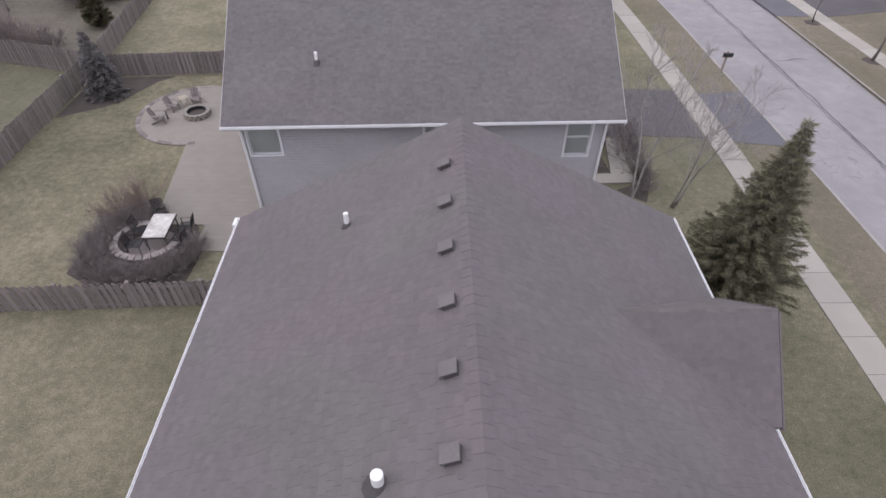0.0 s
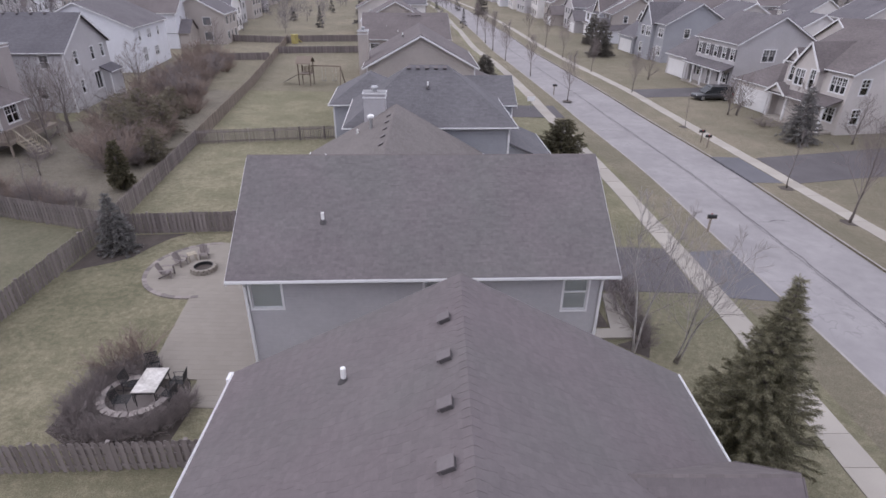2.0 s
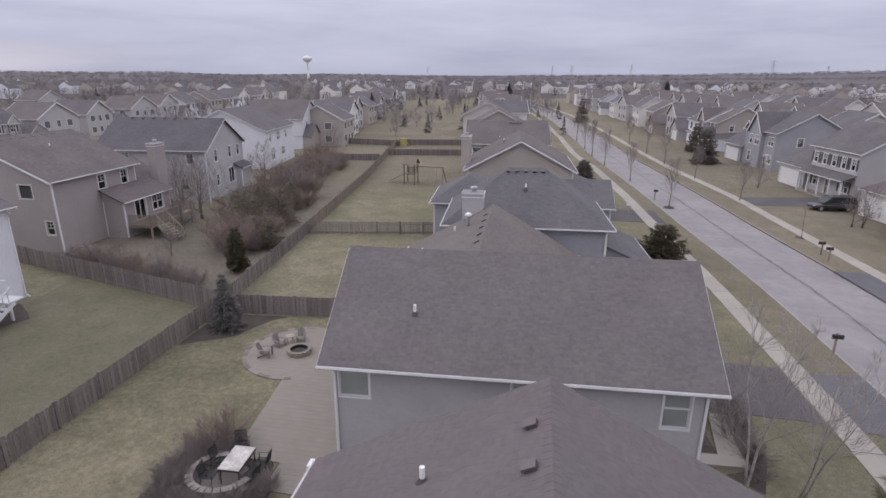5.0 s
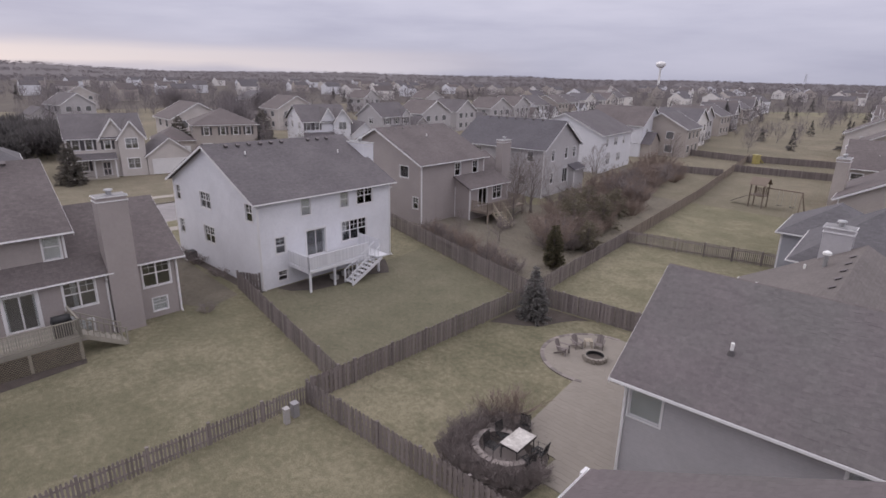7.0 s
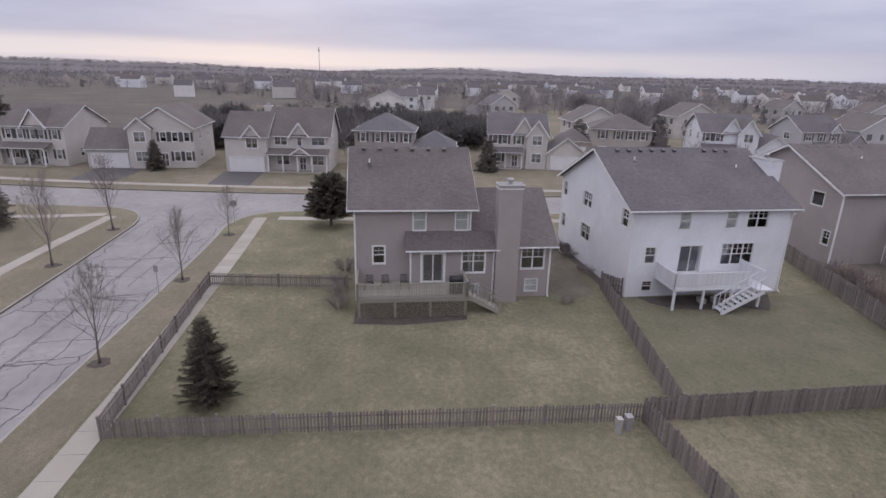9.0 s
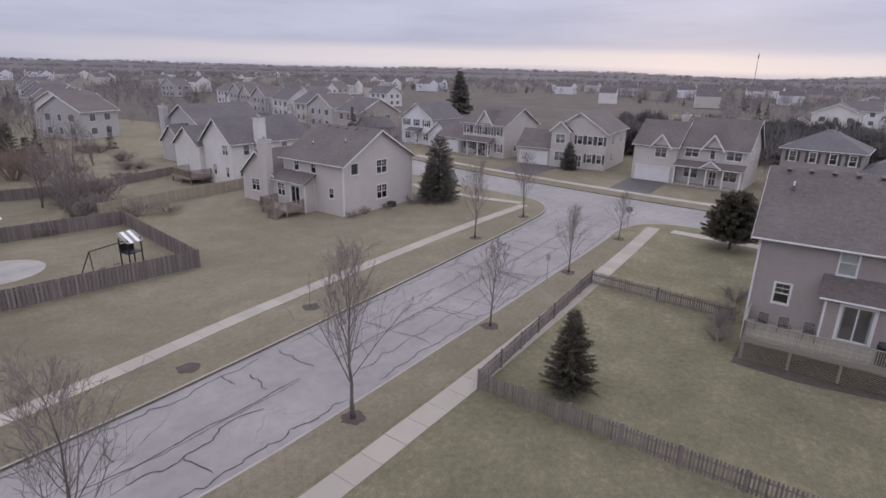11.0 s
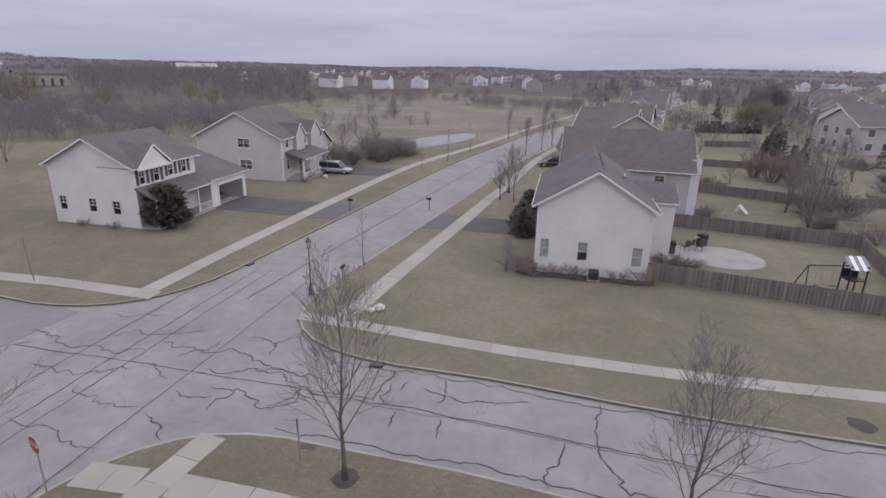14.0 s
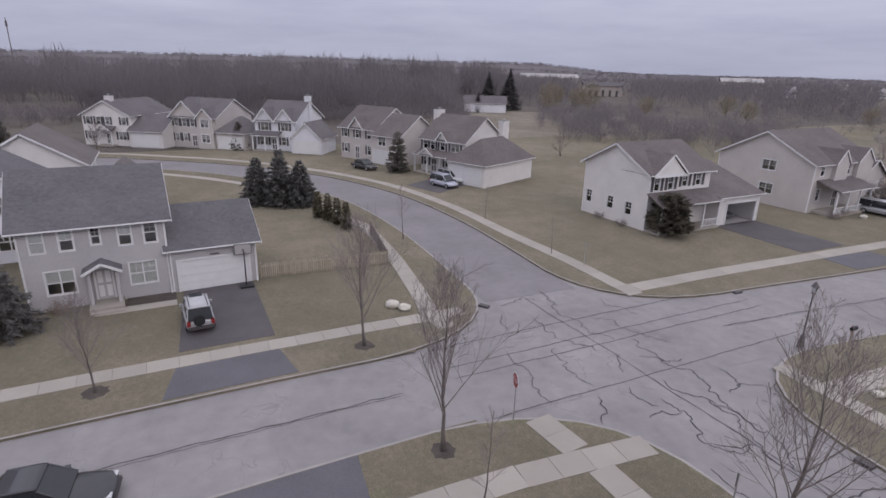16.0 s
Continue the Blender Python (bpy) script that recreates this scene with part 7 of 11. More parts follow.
# foundation shrubs
for x, y, h, r, kd in ((-6.3, -40.2, 1.1, 1.0, "red"), (-4.4, -40.2, 0.8, 0.7, "bare"), (-1.2, -40.2, 1.0, 0.7, "bare"), (0.4, -40.3, 0.8, 0.7, "red"), (1.9, -40.2, 0.8, 0.9, "red"), (2.8, -40.6, 0.8, 1.0, "bare"), (3.2, -42.0, 1.0, 0.9, "red"),
                       (-42.0, -39.2, 0.7, 0.6, "bare"), (-44.0, -39.3, 0.8, 0.6, "bare"), (-47.5, -39.0, 0.6, 0.5, "bare"), (-51.5, -38.2, 0.9, 0.8, "bare"), (-39.4, -47.0, 0.8, 0.6, "bare"), (-39.6, -50.0, 0.9, 0.7, "bare"),
                       (36.6, -46.8, 0.7, 0.7, "red"), (40.6, -41.3, 0.6, 0.5, "bare"), (44.0, -41.3, 0.6, 0.5, "bare"), (34.2, -69.0, 0.8, 0.8, "bare"), (33.8, -66.5, 0.7, 0.7, "bare"),
                       (38.3, 6.8, 0.7, 0.6, "red"), (-34.2, -2.6, 0.9, 0.7, "bare"), (-36.0, -2.8, 0.9, 0.7, "bare"), (-38.5, -2.7, 0.8, 0.7, "bare"), (-41.5, -2.5, 1.0, 0.8, "bare"), (-34.0, 1.2, 0.5, 0.6, "red"), (-33.8, 4.2, 0.4, 0.5, "red"), (-34.0, 12.9, 0.6, 0.5, "bare"),
                       (-36.0, 36.8, 1.3, 1.2, "red"), (-38.0, 37.0, 1.1, 1.0, "bare"), (-34.0, 44.0, 1.0, 1.0, "bare"), (-37.0, 58.0, 1.4, 1.4, "bare"), (-35.0, 63.0, 1.5, 1.4, "bare"), (-38.0, 66.0, 1.2, 1.4, "red"),
                       (-44.0, 16.4, 0.8, 0.8, "bare"), (-40.0, 16.5, 0.6, 0.7, "bare"), (-46.0, 16.3, 0.9, 0.9, "bare"), (33.4, 58.6, 0.8, 1.4, "bare"), (36.0, 67.0, 1.0, 1.2, "bare"),
                       (8.5, 22.5, 0.9, 0.8, "bare"), (8.9, 21.2, 0.8, 0.7, "bare"), (8.2, 24.0, 1.3, 1.0, "bare"), (-20.5, -56.5, 1.2, 1.3, "bare"), (-29.0, -57.0, 1.3, 1.4, "bare"), (-31.5, -56.0, 1.0, 1.5, "red")):
    shrub(x, y, h, r, kd)
# the thick purple-brown shrubs round the sunken seating
for i in range(44):
    a = math.radians(100 + 6.1 * i)
    q = 1.45 + (0.34 if i < 26 else 0.2) * (i % 3)
    brush(-11.6 + q * math.cos(a), 15.65 + (q - 0.1) * math.sin(a), 0.42 + 0.13 * (i % 3) + (0.12 if i < 22 else 0), 0.5, "dense leafless purple-brown shrub round the seating wall", None, 37 * i)
for x, y, h in ((-12.9, 18.3, 1.2), (-13.5, 17.6, 1.1)):
    shrub(x, y, h, 0.8, "red", "leafless golden-brown ornamental shrub by the patio")

# ---------------------------------------------------------------- fences
_board = {}


def fence(a, b, h, label, style="solid", mat=None, joined=False, skip=None):
    """A run of wooden fence: posts, rails and separate boards, alternately on either face when solid."""
    mat = mat or FENCE
    a, b = Vector(a), Vector(b)
    d = b - a
    L = d.length
    root = thing("fence", pose(a.x, a.y, 0, 0, 0, math.degrees(math.atan2(d.y, d.x))), label, "fence", "yard fences")
    pitch, w = (0.125, 0.135) if style == "solid" else (0.15, 0.085)
    key = (style, round(h, 2), mat.name)
    if key not in _board:
        g = Geo()
        g.prism([(0, 0), (w, 0), (w, 0.02), (0, 0.02)], 0.05, h - 0.05)
        g.poly([(0, 0, h - 0.05), (w, 0, h - 0.05), (w - 0.03, 0, h), (0.03, 0, h)]).poly([(w, 0.02, h - 0.05), (0, 0.02, h - 0.05), (0.03, 0.02, h), (w - 0.03, 0.02, h)])
        g.poly([(0.03, 0, h), (w - 0.03, 0, h), (w - 0.03, 0.02, h), (0.03, 0.02, h)])
        _board[key] = g.mesh("board", mat)
        _board[key, "post"] = Geo().box(-0.05, 0.05, -0.05, 0.05, -0.1, h + 0.05).box(-0.06, 0.06, -0.06, 0.06, h + 0.05, h + 0.08).mesh("post", mat)
    n = max(1, round(L / 2.4))
    if not joined:
        for i in range(n + 1):
            part("post", _board[key, "post"], mat, root, m=pose(L * i / n, 0, 0))
    for z in (0.25, h * 0.55, h - 0.22)[:: 1 if style == "solid" else 2]:
        part("rail", Geo().box(0, L, -0.02, 0.02, z - 0.045, z + 0.045), mat, root)
    rnd = random.Random(int(L * 100))
    rest = Geo()
    k = 0
    while k * pitch < L - w:
        x = k * pitch
        y = (0.022 if k % 2 else -0.042) if style == "solid" else 0.022
        dz = rnd.uniform(-0.02, 0.02)
        if joined:
            rest.box(x, x + w, y, y + 0.02, 0.05, h + dz)
        else:
            part("board", _board[key], mat, root, m=pose(x, y, dz, 0, rnd.uniform(-0.8, 0.8), 0))
        k += 1
    if joined:
        for i in range(n + 1):
            rest.box(L * i / n - 0.05, L * i / n + 0.05, -0.05, 0.05, -0.1, h + 0.05)
        tagged(part("board_run", rest, mat, root), kind="stuff")


SOLID, PICKET = "weathered grey-brown board fence of overlapping slats", "low weathered picket fence with spaced slats"
fence((-20.4, 11.95), (-5.9, 12.95), 1.25, SOLID)
fence((-20.4, 12.2), (-20.65, 29.9), 1.32, SOLID)
fence((-20.65, 29.9), (-8.0, 31.25), 1.38, SOLID)
fence((-20.5, 13.8), (-36.6, 16.4), 1.3, SOLID)
fence((-36.6, 16.4), (-35.1, 17.3), 1.3, SOLID)
fence((-20.75, 30.1), (-43.5, 36.0), 1.5, SOLID, joined=True)
fence((-20.5, 12.1), (-21.1, -11.6), 1.0, PICKET, "picket")
fence((-21.1, -11.6), (-38.6, -12.0), 1.05, PICKET, "picket")
fence((-38.6, -12.0), (-37.6, -2.2), 1.0, PICKET, "picket")
fence((-20.7, 30.2), (-22.9, 48.6), 1.3, SOLID, joined=True)
fence((-22.9, 48.6), (-26.3, 75.0), 1.3, "grey-tan board fence along the back lots", mat=DECK, joined=True)
fence((-26.3, 75.0), (-34.0, 122.0), 1.3, "grey-tan board fence along the back lots", mat=DECK, joined=True)
fence((-22.9, 48.6), (-9.5, 51.3), 1.3, PICKET, "picket", joined=True)
fence((-31.4, 104.0), (-17.0, 106.5), 1.2, SOLID, joined=True)
fence((-30.6, 97.0), (-44.0, 94.0), 1.2, SOLID, joined=True)
fence((-32.5, 118.0), (-54.0, 121.0), 1.3, SOLID, joined=True)
fence((-33.0, 120.0), (-18.0, 123.0), 1.3, SOLID, joined=True)
fence((-6.9, -41.2), (-23.4, -38.1), 1.45, SOLID, joined=True)
fence((-23.4, -38.1), (-26.2, -54.8), 1.4, SOLID, joined=True)
fence((-26.2, -54.8), (-10.5, -58.0), 1.4, SOLID, joined=True)
fence((-15.9, -77.0), (-29.6, -72.0), 1.3, SOLID, joined=True)
fence((-29.6, -72.0), (-44.3, -75.7), 1.2, SOLID, joined=True)
fence((-31.0, -87.9), (-36.0, -117.4), 1.2, SOLID, joined=True)
fence((-27.6, -126.9), (-37.0, -128.6), 1.3, SOLID, joined=True)
fence((-15.0, -100.0), (-33.0, -99.0), 1.2, SOLID, joined=True)
fence((-26.4, -59.9), (-45.6, -60.3), 1.35, "pale new wooden privacy fence", mat=FENCE_PALE, joined=True)
fence((-26.2, -54.8), (-26.4, -59.9), 1.3, "pale new wooden privacy fence", mat=FENCE_PALE, joined=True)
fence((39.6, -5.4), (39.0, -15.0), 1.15, "low wooden picket fence beside the garage", "picket", FENCE_PALE)
fence((39.0, -15.0), (47.5, -16.6), 1.15, SOLID, joined=True)

# ---------------------------------------------------------------- patio of the north neighbour
rnd = random.Random(8)
cx, cy, cr = -13.2, 26.0, 2.95


def on_patio(x, y):
    if (x - cx) ** 2 + (y - cy) ** 2 < cr * cr:
        return True
    # the strip from the lower seating to the disc, between two slanting edges
    if not 15.55 < y < 28.6:
        return False
    left = -9.8 if y < 17.0 else -12.05 if y < 18.2 else -12.05 - 0.14 * (y - 18.2) if y < 23.2 else -12.7
    return left < x < -6.9 - 0.06 * (y - 16)


patio = thing("patio", Matrix.Identity(4), "tan-grey paver patio with a round fire-pit end", "patio", kind="structure")
base = Geo().ring((cx, cy), 0.0, cr + 0.12, -0.05, 0.052, 40)
base.prism([(-12.8, 23.2), (-12.15, 18.1), (-9.9, 17.0), (-9.9, 15.5), (-6.85, 15.5), (-7.7, 28.7), (-12.8, 28.7)], -0.05, 0.050)
part("paver_bed", base, PAVER, patio)
me = Geo().box(-0.197, 0.197, -0.147, 0.147, 0, 0.055).mesh("paver", PAVER)
rest, n = Geo(), 0
for r in range(60):
    y = 15.4 + r * 0.3
    for q in range(26):
        x = -16.3 + q * 0.4 + (0.2 if r % 2 else 0)
        if on_patio(x, y) and on_patio(x + 0.15, y) and on_patio(x - 0.15, y):
            if n < 290 and y > 20.0:
                part("paver", me, PAVER, patio, m=pose(x, y, 0.002 + rnd.uniform(0, 0.002)))
                n += 1
            else:
                rest.box(x - 0.197, x + 0.197, y - 0.147, y + 0.147, 0, 0.056)
tagged(part("paver_field", rest, PAVER, patio), kind="stuff")
for i in range(26):
    a = math.radians(95 + 195 * i / 26)
    part("edge_stone", Geo().box(-0.17, 0.17, -0.11, 0.11, 0, 0.075), STONE, patio, m=pose(cx + (cr + 0.02) * math.cos(a), cy + (cr + 0.02) * math.sin(a), 0, 0, 0, math.degrees(a) + 90))

pit = thing("fire_pit", pose(-13.15, 25.8, 0.058) @ Matrix.Diagonal((0.82, 0.82, 0.85, 1)), "round stone fire pit with charred bowl", "fire pit")
for c in range(2):
    for i in range(16):
        a = math.tau * (i + 0.5 * c) / 16
        part("stone", Geo().box(-0.118, 0.118, -0.11, 0.11, 0.16 * c, 0.155 + 0.16 * c), PAVER, pit, m=pose(0.72 * math.cos(a), 0.72 * math.sin(a), 0, 0, 0, math.degrees(a) + 90))
part("bowl", Geo().ring((0, 0), 0.0, 0.6, 0.0, 0.10, 20), MULCH, pit)
part("steel_ring", Geo().ring((0, 0), 0.56, 0.6, 0.0, 0.30, 24), BLACK, pit)


def lounge_chair():
    """A slatted garden chair with sloping back and broad arms."""
    r = thing("garden_chair", Matrix.Identity(4), "weathered grey slatted wooden garden chair on the patio", "chair", "chairs round the fire pit")
    for i in range(5):
        part("seat_slat", Geo().box(-0.27, 0.27, -0.30 + 0.12 * i, -0.20 + 0.12 * i, 0.36 - 0.025 * i, 0.385 - 0.025 * i), FENCE, r)
    for i in range(5):
        part("back_slat", Geo().box(-0.27 + 0.11 * i, -0.17 + 0.11 * i, 0, 0.022, 0, 0.62 + 0.05 * (2 - abs(i - 2))), FENCE, r, m=pose(0, 0.28, 0.30, -22, 0, 0))
    for e in (-1, 1):
        part("arm", Geo().box(e * 0.34 - 0.07, e * 0.34 + 0.07, -0.36, 0.40, 0.56, 0.585), FENCE, r)
        part("front_leg", Geo().box(e * 0.30 - 0.03, e * 0.30 + 0.03, -0.34, -0.25, 0, 0.56), FENCE, r)
        part("back_leg", Geo().bar((e * 0.28, -0.3, 0.34), (e * 0.28, 0.5, 0.02), 0.05, 0.09), FENCE, r)
    return r


chair = lounge_chair()
small = Matrix.Diagonal((0.86, 0.86, 0.86, 1))
chair.matrix_basis = pose(-14.75, 25.05, 0.06, 0, 0, 100) @ small
for x, y, a in ((-14.6, 26.3, 65), (-13.65, 27.15, 20)):
    copy_thing(chair, pose(x, y, 0.06, 0, 0, a) @ small)
st = thing("side_table", pose(-14.2, 26.85, 0.06, 0, 0, 40), "small pale slatted side table between the garden chairs", "table")
for i in range(4):
    part("top_slat", Geo().box(-0.22, 0.22, -0.22 + 0.112 * i, -0.12 + 0.112 * i, 0.42, 0.44), FENCE_PALE, st)
for x in (-0.19, 0.19):
    for y in (-0.19, 0.19):
        part("leg", Geo().box(x - 0.02, x + 0.02, y - 0.02, y + 0.02, 0, 0.42), FENCE_PALE, st)

# sunken seating: stone ring, table and wire chairs
seat = thing("seat_wall", pose(-11.6, 15.65, 0), "curved stone seating wall round a dining set", "garden wall")
for c in range(3):
    for i in range(22):
        a = math.radians(110 + 250 * (i + 0.5 * (c % 2)) / 22)
        part("stone", Geo().box(-0.098, 0.098, -0.11, 0.11, 0.15 * c, 0.145 + 0.15 * c), STONE, seat, m=pose(1.18 * math.cos(a), 1.03 * math.sin(a), 0, 0, 0, math.degrees(a) + 90))
for i in range(18):
    a = math.radians(110 + 250 * i / 18)
    part("cap_stone", Geo().box(-0.122, 0.122, -0.14, 0.14, 0.45, 0.50), STONE, seat, m=pose(1.18 * math.cos(a), 1.03 * math.sin(a), 0, 0, 0, math.degrees(a) + 90))
part("floor", Geo().ring((0, 0), 0.0, 1.06, -0.05, 0.04, 28), STONE, seat)
TABLETOP = mottled("dusty_tabletop", (0.34, 0.31, 0.29), (0.72, 0.69, 0.66), 1.6, 7, 0.6)
tbl = thing("garden_table", pose(-11.2, 16.15, 0.06, 0, 0, 93), "pale rectangular patio table with a dusty top", "table")
part("tabletop", Geo().box(-0.70, 0.70, -0.43, 0.43, 0.68, 0.72), TABLETOP, tbl, "pale stone-patterned top")
part("frame", Geo().box(-0.70, 0.70, -0.44, -0.40, 0.62, 0.68).box(-0.70, 0.70, 0.40, 0.44, 0.62, 0.68).box(-0.70, -0.66, -0.4, 0.4, 0.62, 0.68).box(0.66, 0.70, -0.4, 0.4, 0.62, 0.68), BLACK, tbl)
for x in (-0.64, 0.64):
    for y in (-0.38, 0.38):
        part("leg", Geo().tube([(x, y, 0), (x * 0.97, y * 0.97, 0.62)], [0.022, 0.022], 8), BLACK, tbl)


def wire_chair():
    r = thing("patio_chair", Matrix.Identity(4), "dark metal mesh patio chair beside the table", "chair", "chairs round the table")
    slats = [(-0.24 + 0.055 * i, -0.215 + 0.055 * i, 0.0, 0.48) for i in range(9)] + [(-0.24, 0.225, 0.0, 0.03), (-0.24, 0.225, 0.45, 0.48)]
    part("seat", Geo().grille(slats, 0, 0.012), BLACK, r, m=pose(0, 0.24, 0.43, 90, 0, 0))
    part("backrest", Geo().grille(slats, 0, 0.012), BLACK, r, m=pose(0, 0.24, 0.46, -12, 0, 0))
    for e in (-1, 1):
        part("arm", Geo().tube([(e * 0.27, -0.22, 0), (e * 0.27, -0.24, 0.62), (e * 0.27, 0.26, 0.64)], [0.014] * 3, 6), BLACK, r)
        part("leg", Geo().tube([(e * 0.25, 0.2, 0.42), (e * 0.27, 0.3, 0)], [0.014] * 2, 6), BLACK, r)
    part("seat_frame", Geo().box(-0.26, 0.26, -0.26, -0.24, 0.42, 0.445).box(-0.26, 0.26, 0.24, 0.26, 0.42, 0.445), BLACK, r)
    return r


wc_ = wire_chair()
wc_.matrix_basis = pose(-12.05, 16.3, 0.05, 0, 0, 85)
for x, y, a in ((-11.7, 17.25, 25), (-10.35, 16.5, -85), (-10.4, 15.7, -100), (-11.95, 15.4, 95)):
    copy_thing(wc_, pose(x, y, 0.04, 0, 0, a))

# mulch beds
bed = [(-20.45, 25.3), (-19.5, 25.9), (-18.5, 26.5), (-17.7, 27.2), (-17.3, 28.4), (-16.7, 29.5), (-15.9, 30.25), (-20.5, 29.8)]
sheet("mulch_bed", bed, 0.02, MULCH, "dark mulch bed along the fence corner", "mulch bed")
sheet("mulch_bed", [(cxx, cyy) for cxx, cyy in ((-14.2, 14.2), (-12.4, 13.2), (-9.6, 13.5), (-9.5, 15.6), (-10.4, 17.4), (-12.7, 18.8), (-14.0, 17.6))], 0.012, MULCH, "dark mulch under the shrubs", "mulch bed")
sheet("mulch_bed", [(-34.7, -1.4), (-31.6, -1.6), (-31.3, 1.5), (-31.8, 5.6), (-34.7, 6.0)], 0.014, MULCH, "dark soil under and before the deck", "mulch bed")
sheet("mulch_bed", [(8.85, 25.3), (9.85, 25.1), (9.1, 21.8), (9.6, 21.4), (8.75, 19.0), (7.6, 19.9), (8.7, 20.4)], 0.016, MULCH, "dark mulch bed along the front walk", "mulch bed")
sheet("mulch_bed", [(5.75, 21.1), (7.6, 21.25), (7.35, 23.3), (5.6, 23.2)], 0.014, MULCH, "dark mulch bed between house and walk", "mulch bed")
for x, y, h, r in ((9.2, 24.4, 0.8, 0.55), (9.1, 23.2, 0.6, 0.45), (8.95, 20.9, 0.7, 0.5), (8.8, 19.9, 0.6, 0.5), (6.7, 21.7, 0.6, 0.45), (6.6, 22.6, 0.5, 0.4)):
    shrub(x, y, h, r)
sheet("mulch_bed", [(37.85, 0.3), (39.2, 0.3), (39.2, 3.2), (37.85, 3.2)], 0.05, MULCH, "dark mulch bed beside the entry", "mulch bed")
sheet("mulch_bed", [(-7.0, -40.2), (-5.6, -39.7), (-3.8, -39.9), (-2.0, -39.6), (0.2, -39.8), (2.0, -39.4), (3.2, -40.0), (3.4, -43.0), (2.0, -43.5), (2.0, -41.0), (-7.0, -41.0)], 0.014, MULCH, "dark mulch strip along the end wall", "mulch bed")
sheet("lawn", [(-50.0, 12.6), (-42.0, 12.3), (-36.2, 12.4), (-34.6, 13.4), (-35.6, 15.8), (-42.0, 16.0), (-50.0, 16.2)], 0.008, LEAFY, "brown leaf litter on the grass between two houses", "ground")
sheet("mulch_bed", [(-48.4, 16.2), (-36.0, 16.6), (-34.6, 17.2), (-34.9, 17.5), (-48.4, 17.0)], 0.012, MULCH, "dark soil and leaves along the white house", "mulch bed")
# dark sheet laid over the ground below the white deck
sheet("mulch_bed", [(-34.8, 18.4), (-33.6, 18.9), (-32.6, 20.2), (-32.3, 22.4), (-32.6, 25.0), (-31.9, 26.6), (-32.9, 27.4), (-34.8, 28.6)], 0.012, MULCH, "dark ground sheet under the white deck", "mulch bed")
sheet("path", [(36.9, 0.3), (36.9, 4.9), (37.8, 4.9), (37.8, 0.3)][::-1], 0.03, CONC, "concrete front walk to the entry", "path", 0.08)
sheet("pool_pad", [(-8.8, -51.2), (-8.8, -46.6)] + [(-13.6 + 3.2 * math.cos(a), -48.7 + 3.0 * math.sin(a)) for a in (math.radians(60 + 10 * i) for i in range(25))], 0.03, KERB, "pale concrete patio with a rounded end in the back yard", "patio", 0.1)


# ---------------------------------------------------------------- decks
def deck(name, label, m, w, d, z, wood, rail_h=0.95, solid=False, lattice=False, posts=3, stair=None):
    """A raised deck: w along the house (local y), d out from it (local x)."""
    r = thing(name, m, label, "deck")
    n = int(d / 0.145)
    for i in range(n):
        part("deck_board", Geo().box(d * i / n + 0.003, d * (i + 1) / n - 0.003, 0, w, z - 0.03, z), wood, r)
    part("rim_joist", Geo().box(d, d + 0.05, -0.02, w + 0.02, z - 0.26, z - 0.005), wood, r)
    for y in (0.0, w):
        part("rim_joist", Geo().box(0, d, y - 0.025, y + 0.025, z - 0.26, z - 0.035), wood, r)
    for i in range(posts):
        y = 0.1 + (w - 0.2) * i / (posts - 1)
        part("support_post", Geo().box(d - 0.12, d + 0.02, y - 0.07, y + 0.07, -0.1, z - 0.03), wood, r)
    runs = [((d, 0), (d, w)), ((0.05, 0), (d, 0)), ((0.05, w), (d, w))]
    if stair:
        runs[0] = ((d, 0), (d, stair[0])) if stair[0] > 0 else ((d, stair[1]), (d, w))
    for a, b in runs:
        a, b = Vector((*a, 0)), Vector((*b, 0))
        part("top_rail", Geo().bar(a + Vector((0, 0, z + rail_h)), b + Vector((0, 0, z + rail_h)), 0.10, 0.05), wood, r)
        part("bottom_rail", Geo().bar(a + Vector((0, 0, z + 0.1)), b + Vector((0, 0, z + 0.1)), 0.05, 0.07), wood, r)
        L = (b - a).length
        for e in (a, b):
            part("rail_post", Geo().box(e.x - 0.05, e.x + 0.05, e.y - 0.05, e.y + 0.05, z - 0.2, z + rail_h + 0.06), wood, r)
        step = 0.105 if not solid else 0.09
        k = int(L / step)
        for i in range(1, k):
            p = a.lerp(b, i / k)
            w_ = 0.02 if not solid else 0.043
            part("baluster", Geo().box(p.x - w_, p.x + w_, p.y - w_, p.y + w_, z + 0.1, z + rail_h), wood, r)
    if lattice:
        g = Geo()
        s = 0.14
        k = int((w + z) / s)
        for i in range(k):
            y0 = i * s - z
            for sg in (0, 1):
                ya, yb = (y0, y0 + z - 0.25) if sg == 0 else (y0 + z - 0.25, y0)
                za, zb = 0.0, z - 0.25
                lo, hi = min(ya, yb), max(ya, yb)
                if hi < 0 or lo > w:
                    continue
                f0 = max(0.0, (0 - lo) / (hi - lo))
                f1 = min(1.0, (w - lo) / (hi - lo))
                P = [(lo + (hi - lo) * f, (za + (zb - za) * f) if sg == 0 else (zb + (za - zb) * f)) for f in (f0, f1)]
                g.bar((d + 0.01 + 0.012 * sg, P[0][0], P[0][1]), (d + 0.01 + 0.012 * sg, P[1][0], P[1][1]), 0.055, 0.01)
        tagged(part("lattice", g, FENCE_PALE, r), kind="stuff")
    return r


